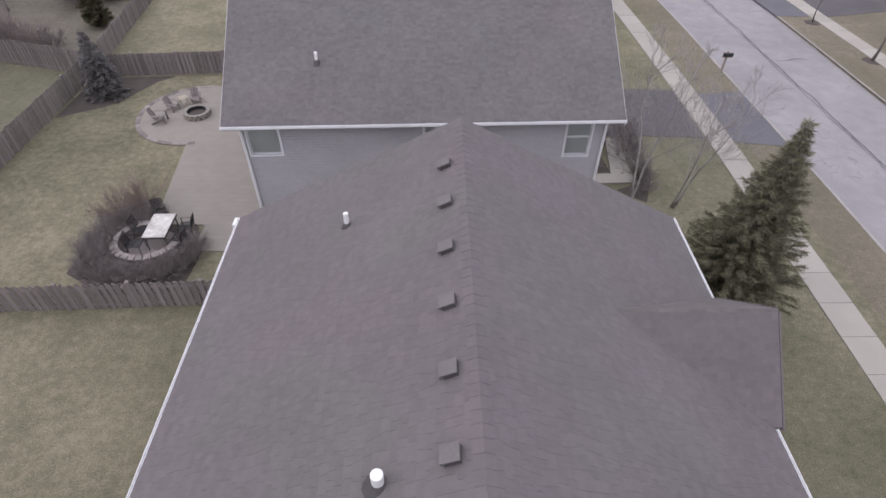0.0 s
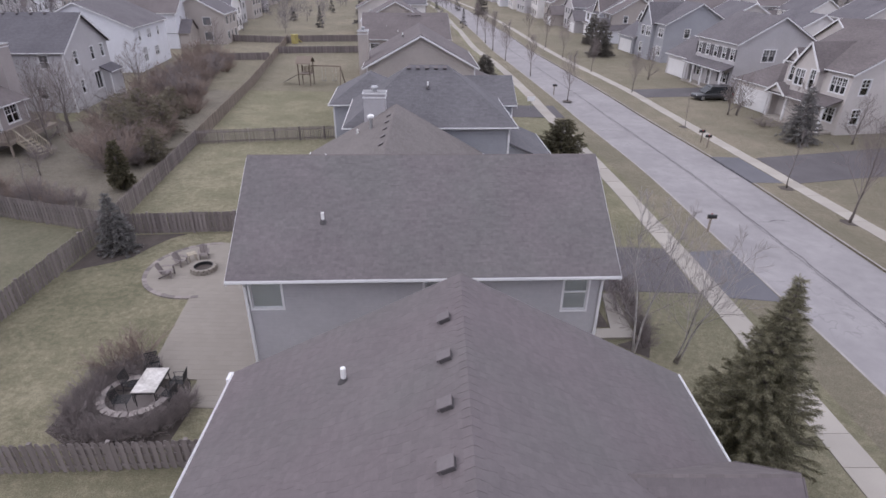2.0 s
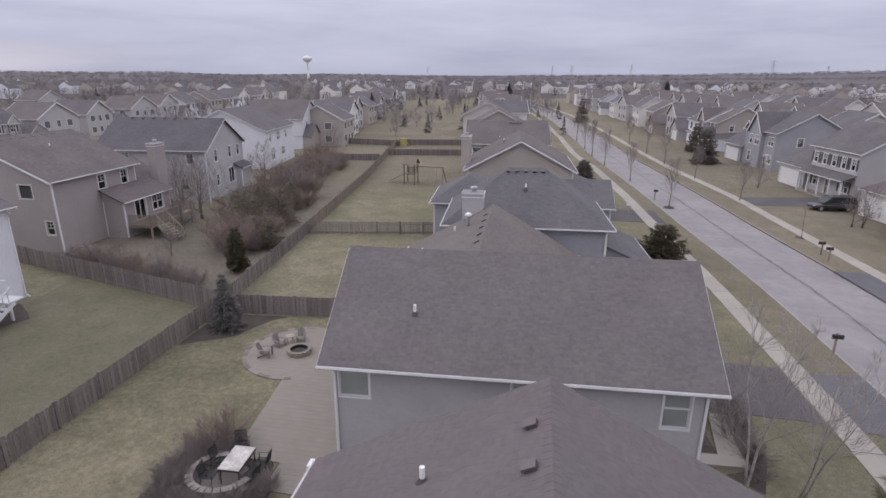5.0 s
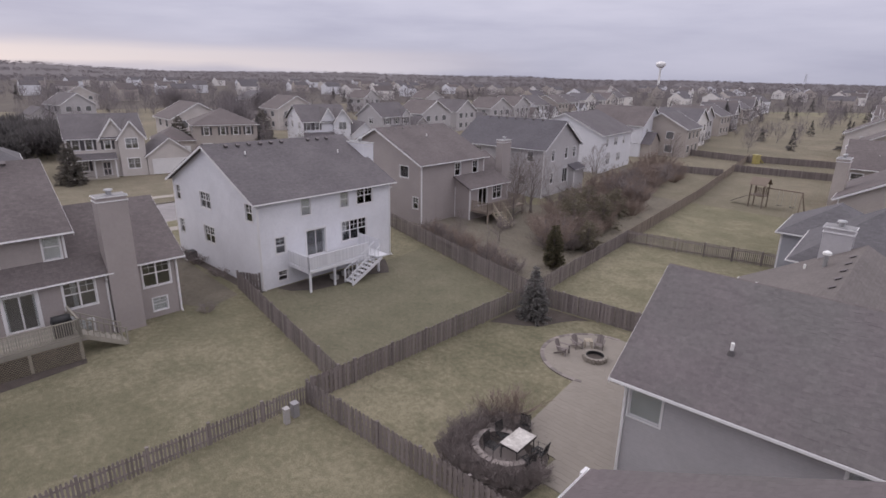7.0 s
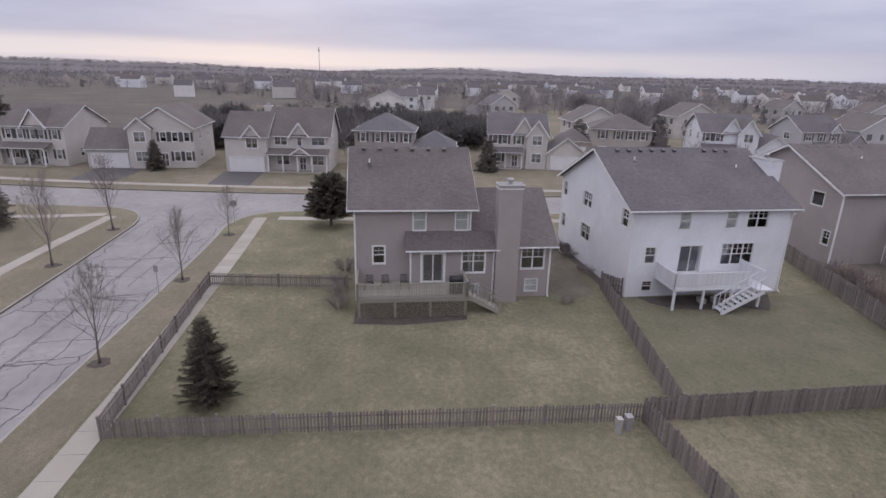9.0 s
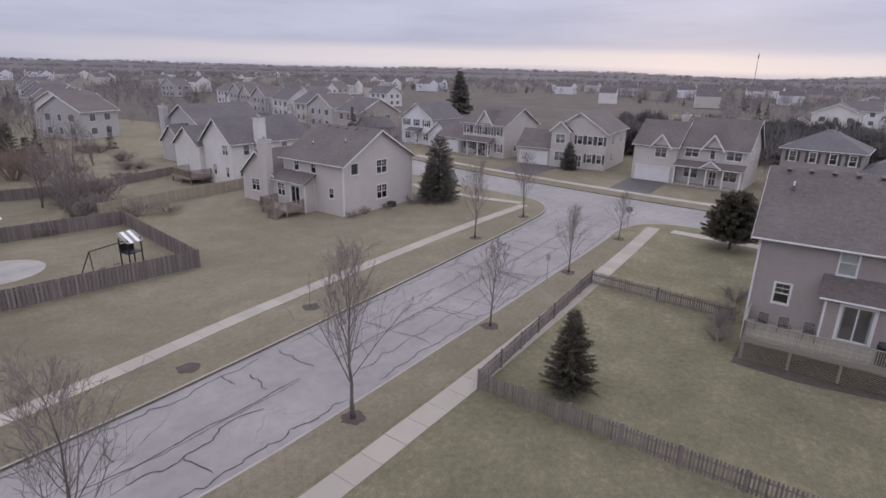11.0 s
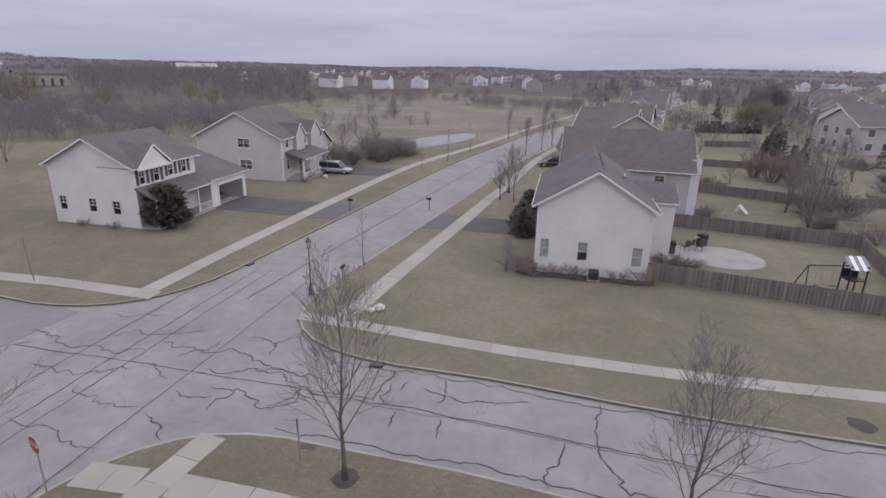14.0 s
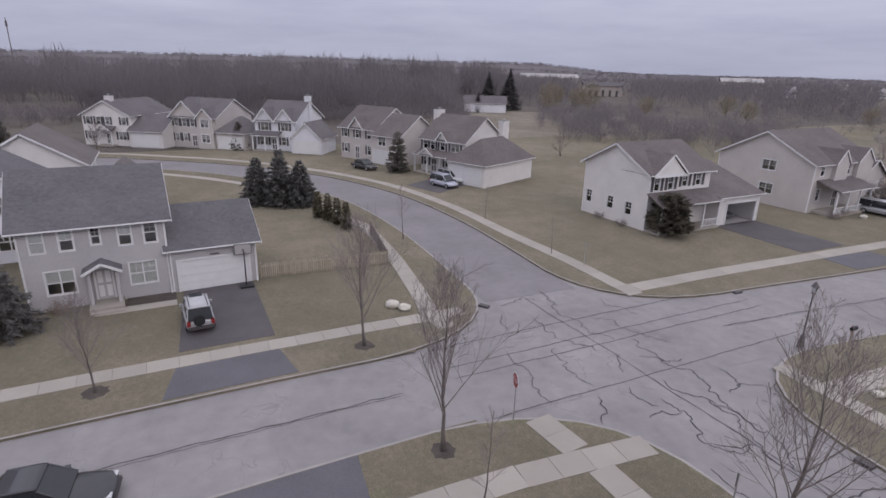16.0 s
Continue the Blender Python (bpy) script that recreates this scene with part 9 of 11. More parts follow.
def car(x, y, a, col, label, style="suv", L=4.6, Wd=1.8, Ht=1.7, z=0.0):
    """A parked car; its nose points along local +x."""
    r = thing("car", pose(x, y, z, 0, 0, a), label, "car", "parked cars")
    h, w = L / 2, Wd / 2
    belt = Ht * (0.56 if style != "sedan" else 0.60)
    body = loft([(-h, w * 0.80, w * 0.88, w * 0.80, 0.32, 0.45, belt * 0.86), (-h + 0.12, w * 0.9, w * 0.97, w * 0.88, 0.24, 0.40, belt * 0.98), (-h * 0.55, w * 0.92, w, w * 0.92, 0.22, 0.40, belt),
                 (0, w * 0.92, w, w * 0.92, 0.22, 0.40, belt), (h * 0.42, w * 0.92, w, w * 0.90, 0.22, 0.40, belt * 0.98), (h * 0.80, w * 0.88, w * 0.96, w * 0.82, 0.24, 0.40, belt * 0.86), (h, w * 0.72, w * 0.80, w * 0.62, 0.32, 0.42, belt * 0.68)])
    rounded(part("body", body.weld(), col, r))
    back, front = {"suv": (-h + 0.06, h * 0.42), "sedan": (-h * 0.72, h * 0.42), "van": (-h + 0.05, h * 0.55)}[style]
    top_b, top_f = {"suv": (back + 0.22, front - 0.75), "sedan": (back + 0.75, front - 0.85), "van": (back + 0.16, front - 0.8)}[style]
    part("cabin_glass", loft([(back, w * 0.86, w * 0.84, w * 0.82, belt - 0.02, belt, belt + 0.02), (top_b, w * 0.88, w * 0.84, w * 0.74, belt - 0.02, belt + 0.02, Ht - 0.05),
                              (top_f, w * 0.88, w * 0.84, w * 0.74, belt - 0.02, belt + 0.02, Ht - 0.05), (front, w * 0.84, w * 0.82, w * 0.80, belt - 0.04, belt - 0.02, belt)]), CARGLASS, r, "dark tinted windows")
    part("roof", loft([(top_b - 0.06, w * 0.74, w * 0.76, w * 0.66, Ht - 0.08, Ht - 0.05, Ht - 0.01), (0, w * 0.75, w * 0.77, w * 0.68, Ht - 0.08, Ht - 0.04, Ht + 0.02), (top_f + 0.05, w * 0.74, w * 0.76, w * 0.66, Ht - 0.08, Ht - 0.05, Ht - 0.01)]), col, r, smooth=True)
    for e in (-1, 1):
        for xx in (top_b, (top_b + top_f) / 2 - 0.1, top_f):
            x2 = back if xx == top_b else front if xx == top_f else xx
            part("pillar", Geo().bar((x2, e * w * 0.86, belt - 0.02), (xx, e * w * 0.765, Ht - 0.05), 0.07, 0.03), col, r)
        part("mirror", Geo().box(front - 0.45, front - 0.28, min(e * w * 0.93, e * (w + 0.12)), max(e * w * 0.93, e * (w + 0.12)), belt, belt + 0.12), col, r)
        part("headlight", Geo().box(h - 0.36, h - 0.12, min(e * w * 0.50, e * w * 0.78), max(e * w * 0.50, e * w * 0.78), belt * 0.58, belt * 0.71), LAMP_W, r)
        part("tail_light", Geo().box(-h - 0.01, -h + 0.12, min(e * w * 0.68, e * w * 0.92), max(e * w * 0.68, e * w * 0.92), belt * 0.62, belt * 0.95), LAMP_R, r)
        for xx in (-h * 0.60, h * 0.62):
            R_ = 0.33 if style != "suv" else 0.36
            yy = e * (w - 0.11)
            wheel = part("wheel", Geo().tube([(xx, yy - 0.11, R_), (xx, yy - 0.08, R_), (xx, yy + 0.08, R_), (xx, yy + 0.11, R_)], [R_ * 0.9, R_, R_, R_ * 0.9], 18), TYRE, r)
            yo = yy + e * 0.112
            rim_ = Geo().ring((0, 0), 0.0, R_ * 0.62, 0, 0.012, 14)
            part("rim", rim_, RIM, wheel, m=pose(xx, yo, R_, 90 if e < 0 else -90, 0, 0))
    part("rear_bumper", Geo().box(-h - 0.06, -h + 0.1, -w * 0.88, w * 0.88, 0.34, 0.52), DARK, r)
    part("front_bumper", Geo().box(h - 0.24, h - 0.03, -w * 0.70, w * 0.70, 0.30, 0.44), DARK, r)
    part("plate", Geo().box(-h - 0.075, -h - 0.06, -0.22, 0.22, 0.60, 0.72), SIGN, r, "blank number plate")
    if style == "suv":
        for e in (-1, 1):
            part("roof_rack", Geo().bar((top_b, e * w * 0.6, Ht + 0.06), (top_f, e * w * 0.6, Ht + 0.06), 0.04), DARK, r)
    return r


P_SILVER, P_BLACK, P_BLUE, P_WHITE, P_GREY = (paint(n_, c_) for n_, c_ in (("silver_paint", (0.42, 0.42, 0.44)), ("black_paint", (0.035, 0.035, 0.040)), ("blue_paint", (0.50, 0.51, 0.60)), ("white_paint", (0.66, 0.66, 0.68)), ("grey_paint", (0.09, 0.09, 0.095))))
suv = car(33.9, -0.75, 2, P_SILVER, "silver off-road car with roof rack parked on the driveway", "suv", 4.1, 1.62, 1.62, 0.02)
part("spare_wheel", Geo().tube([(-2.2, 0.08, 0.90), (-2.05, 0.08, 0.90)], [0.31, 0.31], 18), BLACK, suv)
part("sunroof", Geo().box(-0.2, 0.4, -0.36, 0.36, 1.62, 1.65), CARGLASS, suv)
car(19.95, 5.2, -97, P_BLACK, "black car with a glossy roof standing in the street", "sedan", 4.8, 1.85, 1.5, -0.12)
car(64.6, -33.0, 195, P_BLUE, "pale lavender-white compact van on the driveway", "van", 4.3, 1.75, 1.65)
car(67.0, -35.4, 195, P_WHITE, "white car parked beside the garage", "suv", 4.6, 1.8, 1.7)
car(68.2, -37.4, 195, P_GREY, "dark grey pickup-like car beside the garage", "sedan", 5.2, 1.9, 1.6)
car(80.5, -27.4, 200, P_BLACK, "black sedan parked before a garage", "sedan", 4.7, 1.8, 1.45)
car(32.6, -73.8, 185, P_SILVER, "silver minivan parked by the porch", "van", 4.9, 1.9, 1.7)
car(39.8, -54.2, 180, P_GREY, "dark car inside the open garage", "sedan", 4.4, 1.75, 1.45, 0.04)
car(2.4, -90.5, 8, P_BLACK, "black car parked before a far garage", "suv", 4.7, 1.85, 1.6)
car(32.9, 71.2, 184, P_BLACK, "dark van on a driveway across the street", "van", 4.8, 1.9, 1.7)

# ---------------------------------------------------------------- the rest of the neighbourhood
def suburb_house(label, wall, roof_m, style, x, y, rot, z=0.0):
    """A two-storey house seen from some way off; its front faces local -y."""
    h = House("house", label, x, y, rot, wall, roof_m, "house", "houses of the neighbourhood")
    wins = [("S", 1.6, 3.75, 1.3, 1.35), ("S", 4.6, 3.75, 0.85, 1.35), ("S", 7.6, 3.75, 1.3, 1.35), ("S", 1.8, 0.95, 1.5, 1.45), ("S", 7.4, 0.95, 1.5, 1.45),
            ("W", 4.0, 3.75, 1.6, 1.3), ("W", 4.0, 0.95, 1.6, 1.3), ("E", 5.5, 3.75, 1.3, 1.3), ("N", 2.5, 3.75, 1.4, 1.3), ("N", 7.0, 3.75, 1.4, 1.3), ("N", 2.5, 0.95, 1.6, 1.4)]
    kind = {"ridge": "gx", "front": "gy", "hip": "hip"}[style]
    h.volume(0, 9.4, 0, 9.0, 0, 5.5, kind, 2.9 if style != "hip" else 2.4, 0.4, wins, trim=False)
    at = {"S": 0, "N": 9.0, "W": 0, "E": 9.4}
    for q in wins:
        h.window(q[0], q[1], q[2], q[3], q[4], at[q[0]], 2 if q[3] > 1.2 else 1, 2, 2, "", True)
        if q[0] == "S" and q[2] > 3:
            h.shutters(q[0], q[1], q[2], q[3], q[4], 0)
    h.door("S", 4.6, 0.15, -0.02, 0.95, 2.05, SHUTTER)
    if style == "ridge":
        g = Geo()
        h.slab(g, [(6.0, 4.0, 5.5), (6.0, -0.6, 5.5), (7.6, -0.6, 7.1), (7.6, 4.0, 7.1)], 0.1)
        h.slab(g, [(9.2, -0.6, 5.5), (9.2, 4.0, 5.5), (7.6, 4.0, 7.1), (7.6, -0.6, 7.1)], 0.1)
        h.add("gable_roof", g, roof_m)
        h.add("gable_wall", Geo().prism([(6.2, -0.45), (9.0, -0.45), (9.0, 0.0), (6.2, 0.0)], 5.15, 5.5).poly([(6.2, -0.45, 5.5), (9.0, -0.45, 5.5), (7.6, -0.45, 6.95)]), wall)
        h.add("gable_trim", Geo().bar((5.95, -0.62, 5.45), (7.6, -0.62, 7.05), 0.04, 0.15), TRIM)
        h.add("gable_trim", Geo().bar((9.25, -0.62, 5.45), (7.6, -0.62, 7.05), 0.04, 0.15), TRIM)
    # porch
    h.roof(2.8, 6.4, -1.9, 0.0, 2.75, "slope_s", 0.7, 0.15, "porch_roof")
    for xx in (2.95, 6.25):
        h.add("porch_post", Geo().box(xx - 0.08, xx + 0.08, -1.85, -1.69, 0.0, 2.75), TRIM)
    h.add("porch_floor", Geo().box(2.8, 6.4, -1.9, 0, -0.1, 0.15), CONC)
    # garage wing
    h.volume(9.42, 15.2, -1.2, 5.6, 0, 2.8, "gy" if style != "hip" else "hip", 2.3, 0.35, trim=False)
    h.garage("S", 12.3, -1.3, 4.7)
    return h


PALE = [SID_BEIGE, SID_CREAM, SID_WHITE, SID_TAN, SID_ASH, SID_BLUE, SID_TAUPE]
ROOFS = [SH_BROWN, SH_GREY, SH_DARK, SH_BLUE]
NAMES = {SID_BEIGE: "beige", SID_CREAM: "cream", SID_WHITE: "white", SID_TAN: "tan", SID_ASH: "grey", SID_BLUE: "blue-grey", SID_TAUPE: "taupe", SID_GREY: "grey"}


def model_house(label, wall, roof_m, x, y, rot, w, d, ze, rise, ridge="x", front=(), side=(), gables=(), bays=(), porch=None, wing=None, door=None, chimneys=(), shutters=True, vents=0):
    """A house of the estate; its front runs along local x from its left corner and faces local -y.
    front, side: windows (wall, along, sill, width, height, columns); gables: (from, to, top) on the front eave;
    bays: (from, to, out, top, windows) storey-high gabled bays; porch: (from, to, out, gable centre or None);
    wing: (from, to, out, depth, eave, rise, roof kind, windows, upper dormers) with a garage door."""
    h = House("house", label, x, y, rot, wall, roof_m, "house", "houses of the neighbourhood")
    kind = {"x": "gx", "y": "gy", "hip": "hip"}[ridge]
    wins = list(front) + list(side)
    holes = [q[:5] for q in wins]
    h.volume(0, w, 0, d, 0, ze, kind, rise, 0.4, holes, trim=False)
    at = {"S": 0, "N": d, "W": 0, "E": w}
    for q in wins:
        h.window(q[0], q[1], q[2], q[3], q[4], at[q[0]], q[5], 2, 2, "", True)
        if shutters and q[0] == "S":
            h.shutters("S", q[1], q[2], q[3], q[4], 0)
    k = rise / (d / 2)

    def gable(u0, u1, zb, zt, out, y_in, kk):
        """Two small slopes and their white rake boards over a front gable."""
        um, f = (u0 + u1) / 2, y_in - out - 0.35
        slope = (zt - zb) / (um - u0)
        a, b, e = u0 - 0.3, u1 + 0.3, zb - 0.3 * slope + 0.12
        g = Geo()
        back = y_in + max(0.4, (zt - zb) / kk)
        h.slab(g, [(a, y_in + 0.3, e), (a, f, e), (um, f, zt + 0.12), (um, back, zt + 0.12)], 0.1)
        h.slab(g, [(b, f, e), (b, y_in + 0.3, e), (um, back, zt + 0.12), (um, f, zt + 0.12)], 0.1)
        h.add("gable_roof", g, roof_m)
        for q in (a, b):
            h.add("rake_board", Geo().bar((q, f - 0.02, e - 0.1), (um, f - 0.02, zt + 0.02), 0.05, 0.2), TRIM)

    for u0, u1, zt in gables:
        gable(u0, u1, ze, zt, 0.1, 0.0, k)
        h.add("gable_wall", Geo().prism([(u0, -0.12), (u1, -0.12), (u1, 0.0), (u0, 0.0)], ze - 0.35, ze).poly([(u0, -0.12, ze), (u1, -0.12, ze), ((u0 + u1) / 2, -0.12, zt)]), wall)
    for u0, u1, out, zt, bw in bays:
        h.volume(u0, u1, -out, 0.3, 0, ze, "gy", zt - ze, 0.3, [("S",) + q[:4] for q in bw], "SWE", trim=False, roof_part=False)
        for q in bw:
            h.window("S", q[0], q[1], q[2], q[3], -out, q[4], 2, 2, "", True)
        gable(u0, u1, ze, zt, out, 0.0, k)
    if porch:
        u0, u1, out, mid = porch
        h.roof(u0, u1, -out, 0.0, 2.75, "slope_s", 0.75, 0.15, "porch_roof")
        n = max(2, int((u1 - u0) / 2.2) + 1)
        for i in range(n):
            xx = u0 + 0.15 + (u1 - u0 - 0.3) * i / (n - 1)
            h.add("porch_post", Geo().box(xx - 0.09, xx + 0.09, -out + 0.05, -out + 0.23, 0.0, 2.75), TRIM)
        h.add("porch_floor", Geo().box(u0, u1, -out, 0, -0.1, 0.2), CONC)
        if mid is not None:
            gable(mid - 1.2, mid + 1.2, 2.95, 3.85, 0.0, -out, 1.4)
            h.add("gable_wall", Geo().poly([(mid - 1.2, -out - 0.1, 2.95), (mid + 1.2, -out - 0.1, 2.95), (mid, -out - 0.1, 3.85)]), wall)
    if door is not None:
        h.door("S", door, 0.2, -0.02, 0.95, 2.05, SHUTTER)
    if wing:
        u0, u1, out, dep, ez, rs, wk, ww, dormers = wing
        h.volume(u0, u1, -out, dep, 0, ez, wk, rs, 0.35, [("S",) + q[:4] for q in ww], trim=False)
        for q in ww:
            h.window("S", q[0], q[1], q[2], q[3], -out, q[4], 2, 2, "", True)
        h.garage("S", (u0 + u1) / 2, -out - 0.1, min(4.9, u1 - u0 - 0.9))
        for a, b, zt in dormers:
            gable(a, b, ez, zt, 0.1, -out, rs / ((dep + out) / 2))
            h.add("gable_wall", Geo().prism([(a, -out - 0.12), (b, -out - 0.12), (b, -out), (a, -out)], ez - 0.35, ez).poly([(a, -out - 0.12, ez), (b, -out - 0.12, ez), ((a + b) / 2, -out - 0.12, zt)]), wall)
    for c in chimneys:
        h.chimney(*c)
    for i in range(vents):
        h.vent(w * (i + 1) / (vents + 1), d / 2 + 0.5, ze + rise - 0.05, -25, 0)
    return h


def up(u, w=0.85, cols=1, z=4.0, t=1.4):
    return ("S", u, z, w, t, cols)


def low(u, w=0.85, cols=1, z=1.05, t=1.45):
    return ("S", u, z, w, t, cols)


SIDES = (("E", 3.0, 4.0, 0.9, 1.35, 1), ("E", 6.8, 4.0, 0.9, 1.35, 1), ("E", 5.2, 1.1, 1.5, 1.35, 2))
SIDES_W = (("W", 3.0, 4.0, 0.9, 1.35, 1), ("W", 6.0, 1.1, 1.5, 1.35, 2))
# along the cross street in the west
model_house("pale beige two-storey house with full porch and front dormer gable", SID_BEIGE, SH_BROWN, -91.8, -56.4, 81, 9.8, 10.5, 5.9, 2.8, "x",
            [up(1.2), up(3.0), up(5.0), up(6.3), up(8.4), low(1.6, 1.5, 2), low(4.2, 1.5, 2), low(8.6, 0.8)], (("E", 3.5, 1.1, 0.8, 1.3, 1),), [(3.6, 7.2, 8.3)], porch=(0, 7.6, 1.8, None), door=6.2,
            wing=(-6.0, -0.02, 0.6, 6.2, 2.9, 2.1, "gx", (), ()))
model_house("pale beige two-storey house with broad front gable and dark shutters", SID_BEIGE, SH_BROWN, -89.0, -36.9, 93, 9.1, 13.0, 6.1, 3.0, "y",
            [up(4.7), up(6.4), up(8.1), low(6.5), low(8.1)], (("E", 4.0, 4.0, 1.5, 1.4, 2), ("E", 4.0, 1.1, 1.0, 1.4, 1), ("E", 9.5, 4.0, 0.9, 1.4, 1)),
            bays=[(0, 3.2, 0.7, 7.5, ((1.6, 4.0, 1.6, 1.5, 2), (1.6, 1.1, 1.6, 1.5, 2)))], door=4.7, wing=(-6.1, -0.02, 0.3, 6.5, 3.0, 2.6, "gx", (), ()))
model_house("pale tan two-storey house with long porch and dormer over the garage", SID_BEIGE, SH_BROWN, -86.8, -16.2, 85, 9.0, 9.2, 5.5, 3.7, "x",
            [up(1.8, 1.9, 2), up(4.6, 0.7, 1, 3.9, 1.6), up(7.4, 2.0, 2), low(2.0, 1.9, 2), low(7.2, 1.9, 2)], (("E", 4.0, 4.0, 0.9, 1.35, 1),), [(3.3, 5.9, 7.3)], porch=(0, 9.0, 1.7, 5.0), door=5.0,
            wing=(-6.2, -0.02, 1.2, 8.0, 5.3, 3.2, "gx", ((-2.2, 3.6, 1.7, 1.5, 2),), ((-3.5, -0.9, 6.9),)), shutters=False, chimneys=((-2.4, -1.2, 7.4, 8.3, 9.3),))
model_house("taupe house with blue-grey hip roof and shuttered windows", SID_TAUPE, SH_BLUE, -92.6, -3.6, 83, 9.6, 9.0, 5.7, 2.5, "hip",
            [up(1.4), up(3.8), up(6.2), up(8.4), low(2.0, 1.5, 2), low(7.4, 1.5, 2)], SIDES_W, wing=(9.62, 16.5, 0.5, 7.5, 3.4, 2.1, "hip", (), ()), door=4.8)
model_house("beige two-storey house with two overlapping front gables and shutters", SID_BEIGE, SH_GREY, -91.6, 18.6, 80, 9.6, 12.0, 5.6, 2.9, "x",
            [up(1.0), up(2.6), up(4.9, 0.8), low(1.4, 1.5, 2)], (("W", 3.0, 4.0, 0.9, 1.35, 1), ("W", 8.0, 4.0, 0.9, 1.35, 1), ("W", 8.0, 1.1, 1.5, 1.35, 2)), [(3.9, 7.4, 8.3)],
            bays=[(6.2, 9.6, 0.6, 7.9, ((7.9, 4.0, 1.6, 1.5, 2), (7.9, 1.1, 1.6, 1.5, 2)))], porch=(0, 5.6, 1.7, None), door=4.4, wing=(9.64, 16.0, 0.8, 6.0, 2.9, 2.4, "gy", (), ()))
model_house("tan house with brown hip roof and a row of shuttered windows", SID_TAN, SH_BROWN, -101.8, 40.1, 72, 11.0, 11.0, 5.7, 2.6, "hip",
            [up(2.2), up(5.0), up(7.2), up(9.4), low(2.2, 1.5, 2), low(8.0, 1.5, 2)], SIDES_W, wing=(-6.6, -0.02, 0.5, 7.5, 3.2, 2.0, "hip", (), ()), door=5.2)
model_house("white two-storey house with paired front gables", SID_WHITE, SH_GREY, -99.6, 61.2, 74, 9.8, 13.0, 5.6, 3.0, "x",
            [up(1.0), up(2.8), low(1.6, 1.5, 2), low(5.0)], (("W", 3.0, 4.0, 1.5, 1.35, 2), ("W", 8.5, 4.0, 1.5, 1.35, 2)), [(3.4, 6.8, 8.2)],
            bays=[(6.2, 9.8, 0.6, 8.0, ((8.0, 4.0, 1.6, 1.5, 2), (8.0, 1.1, 1.6, 1.5, 2)))], porch=(0, 6.0, 1.7, None), door=3.4, wing=(9.84, 15.8, 0.8, 6.0, 2.9, 2.4, "gy", (), ()))
# across the street in the north-east
model_house("tan two-storey house with gabled bay and small entry porch", SID_BEIGE, SH_BROWN, 37.0, 63.6, 281, 8.6, 12.4, 6.0, 3.2, "x",
            [up(0.9, 0.8), up(7.2, 1.9, 3, 3.9, 1.5), low(7.0, 1.6, 2)], (("E", 1.7, 3.9, 1.0, 1.5, 1), ("E", 8.0, 3.9, 1.9, 1.5, 2), ("E", 1.7, 1.0, 1.0, 1.5, 1), ("E", 8.0, 1.0, 1.9, 1.5, 2)),
            [(0.0, 2.0, 7.3)], bays=[(1.9, 5.2, 0.7, 8.2, ((2.8, 3.9, 1.3, 1.6, 2), (4.5, 3.8, 0.7, 1.9, 1)))], porch=(0.4, 8.2, 1.8, 1.6), door=1.6,
            wing=(-6.2, -0.02, 0.9, 7.0, 2.9, 2.2, "hip", (), ()), shutters=False)
model_house("pale grey two-storey house with a row of dark-shuttered windows", SID_ASH, SH_GREY, 35.4, 84.4, 279, 9.2, 11.0, 6.2, 3.1, "x",
            [up(0.8), up(2.7), up(4.6), up(6.5), up(8.3), low(1.4), low(7.4, 1.6, 2)], (("E", 4.6, 3.9, 1.8, 1.5, 2), ("E", 8.6, 1.0, 1.0, 1.5, 1)), porch=(0, 9.2, 1.6, None), door=4.2,
            wing=(-6.4, -0.02, 0.6, 7.0, 3.0, 2.2, "gx", (), ()), vents=5)
model_house("slate-blue two-storey house with two front gables and white trim", SID_BLUE, SH_DARK, 34.6, 110.4, 278, 10.4, 11.5, 6.2, 3.1, "x",
            [up(9.0, 1.7, 2), low(5.6, 0.9), low(9.0, 1.6, 2)], (("E", 4.0, 4.0, 1.0, 1.4, 1), ("E", 8.0, 4.0, 1.0, 1.4, 1)), [(0.2, 2.6, 7.6)],
            bays=[(2.6, 7.0, 0.7, 9.2, ((3.6, 3.9, 1.1, 1.6, 1), (5.7, 3.9, 1.6, 1.6, 2), (3.6, 1.0, 1.1, 1.6, 1)))], door=8.0, wing=(-6.6, -0.02, 0.4, 7.0, 3.0, 2.4, "gx", (), ()), shutters=False, vents=5)
model_house("tan two-storey house with gabled front bay", SID_TAN, SH_BROWN, 32.6, 135.5, 277, 9.6, 11.0, 5.8, 3.0, "x",
            [up(6.0), up(8.2), low(6.6, 1.5, 2)], SIDES, bays=[(0.6, 4.4, 0.6, 8.4, ((2.5, 4.0, 1.7, 1.5, 2), (2.5, 1.1, 1.7, 1.5, 2)))], door=5.0, wing=(-6.2, -0.02, 0.4, 7.0, 2.9, 2.4, "gx", (), ()))
# round the bend in the east
model_house("cream two-storey house with small dormer and projecting hip-roofed garage", SID_CREAM, SH_BROWN, 76.4, -35.0, 203, 8.2, 9.5, 5.0, 3.2, "x",
            [up(0.9, 0.9, 1, 3.5), up(2.3, 0.9, 1, 3.5), up(4.2, 0.9, 1, 3.5), up(6.6, 1.6, 2, 3.5), low(1.0), low(5.2), low(6.8)], (("E", 6.5, 3.4, 0.9, 1.3, 1),), [(3.2, 5.2, 6.1)], porch=(0, 7.6, 1.7, 2.6), door=2.6,
            wing=(8.24, 14.6, 3.6, 8.0, 2.9, 2.9, "hip", (), ()), chimneys=((-0.95, -0.03, 3.8, 5.4, 8.9), (8.3, 9.2, 8.1, 9.6, 7.6)))
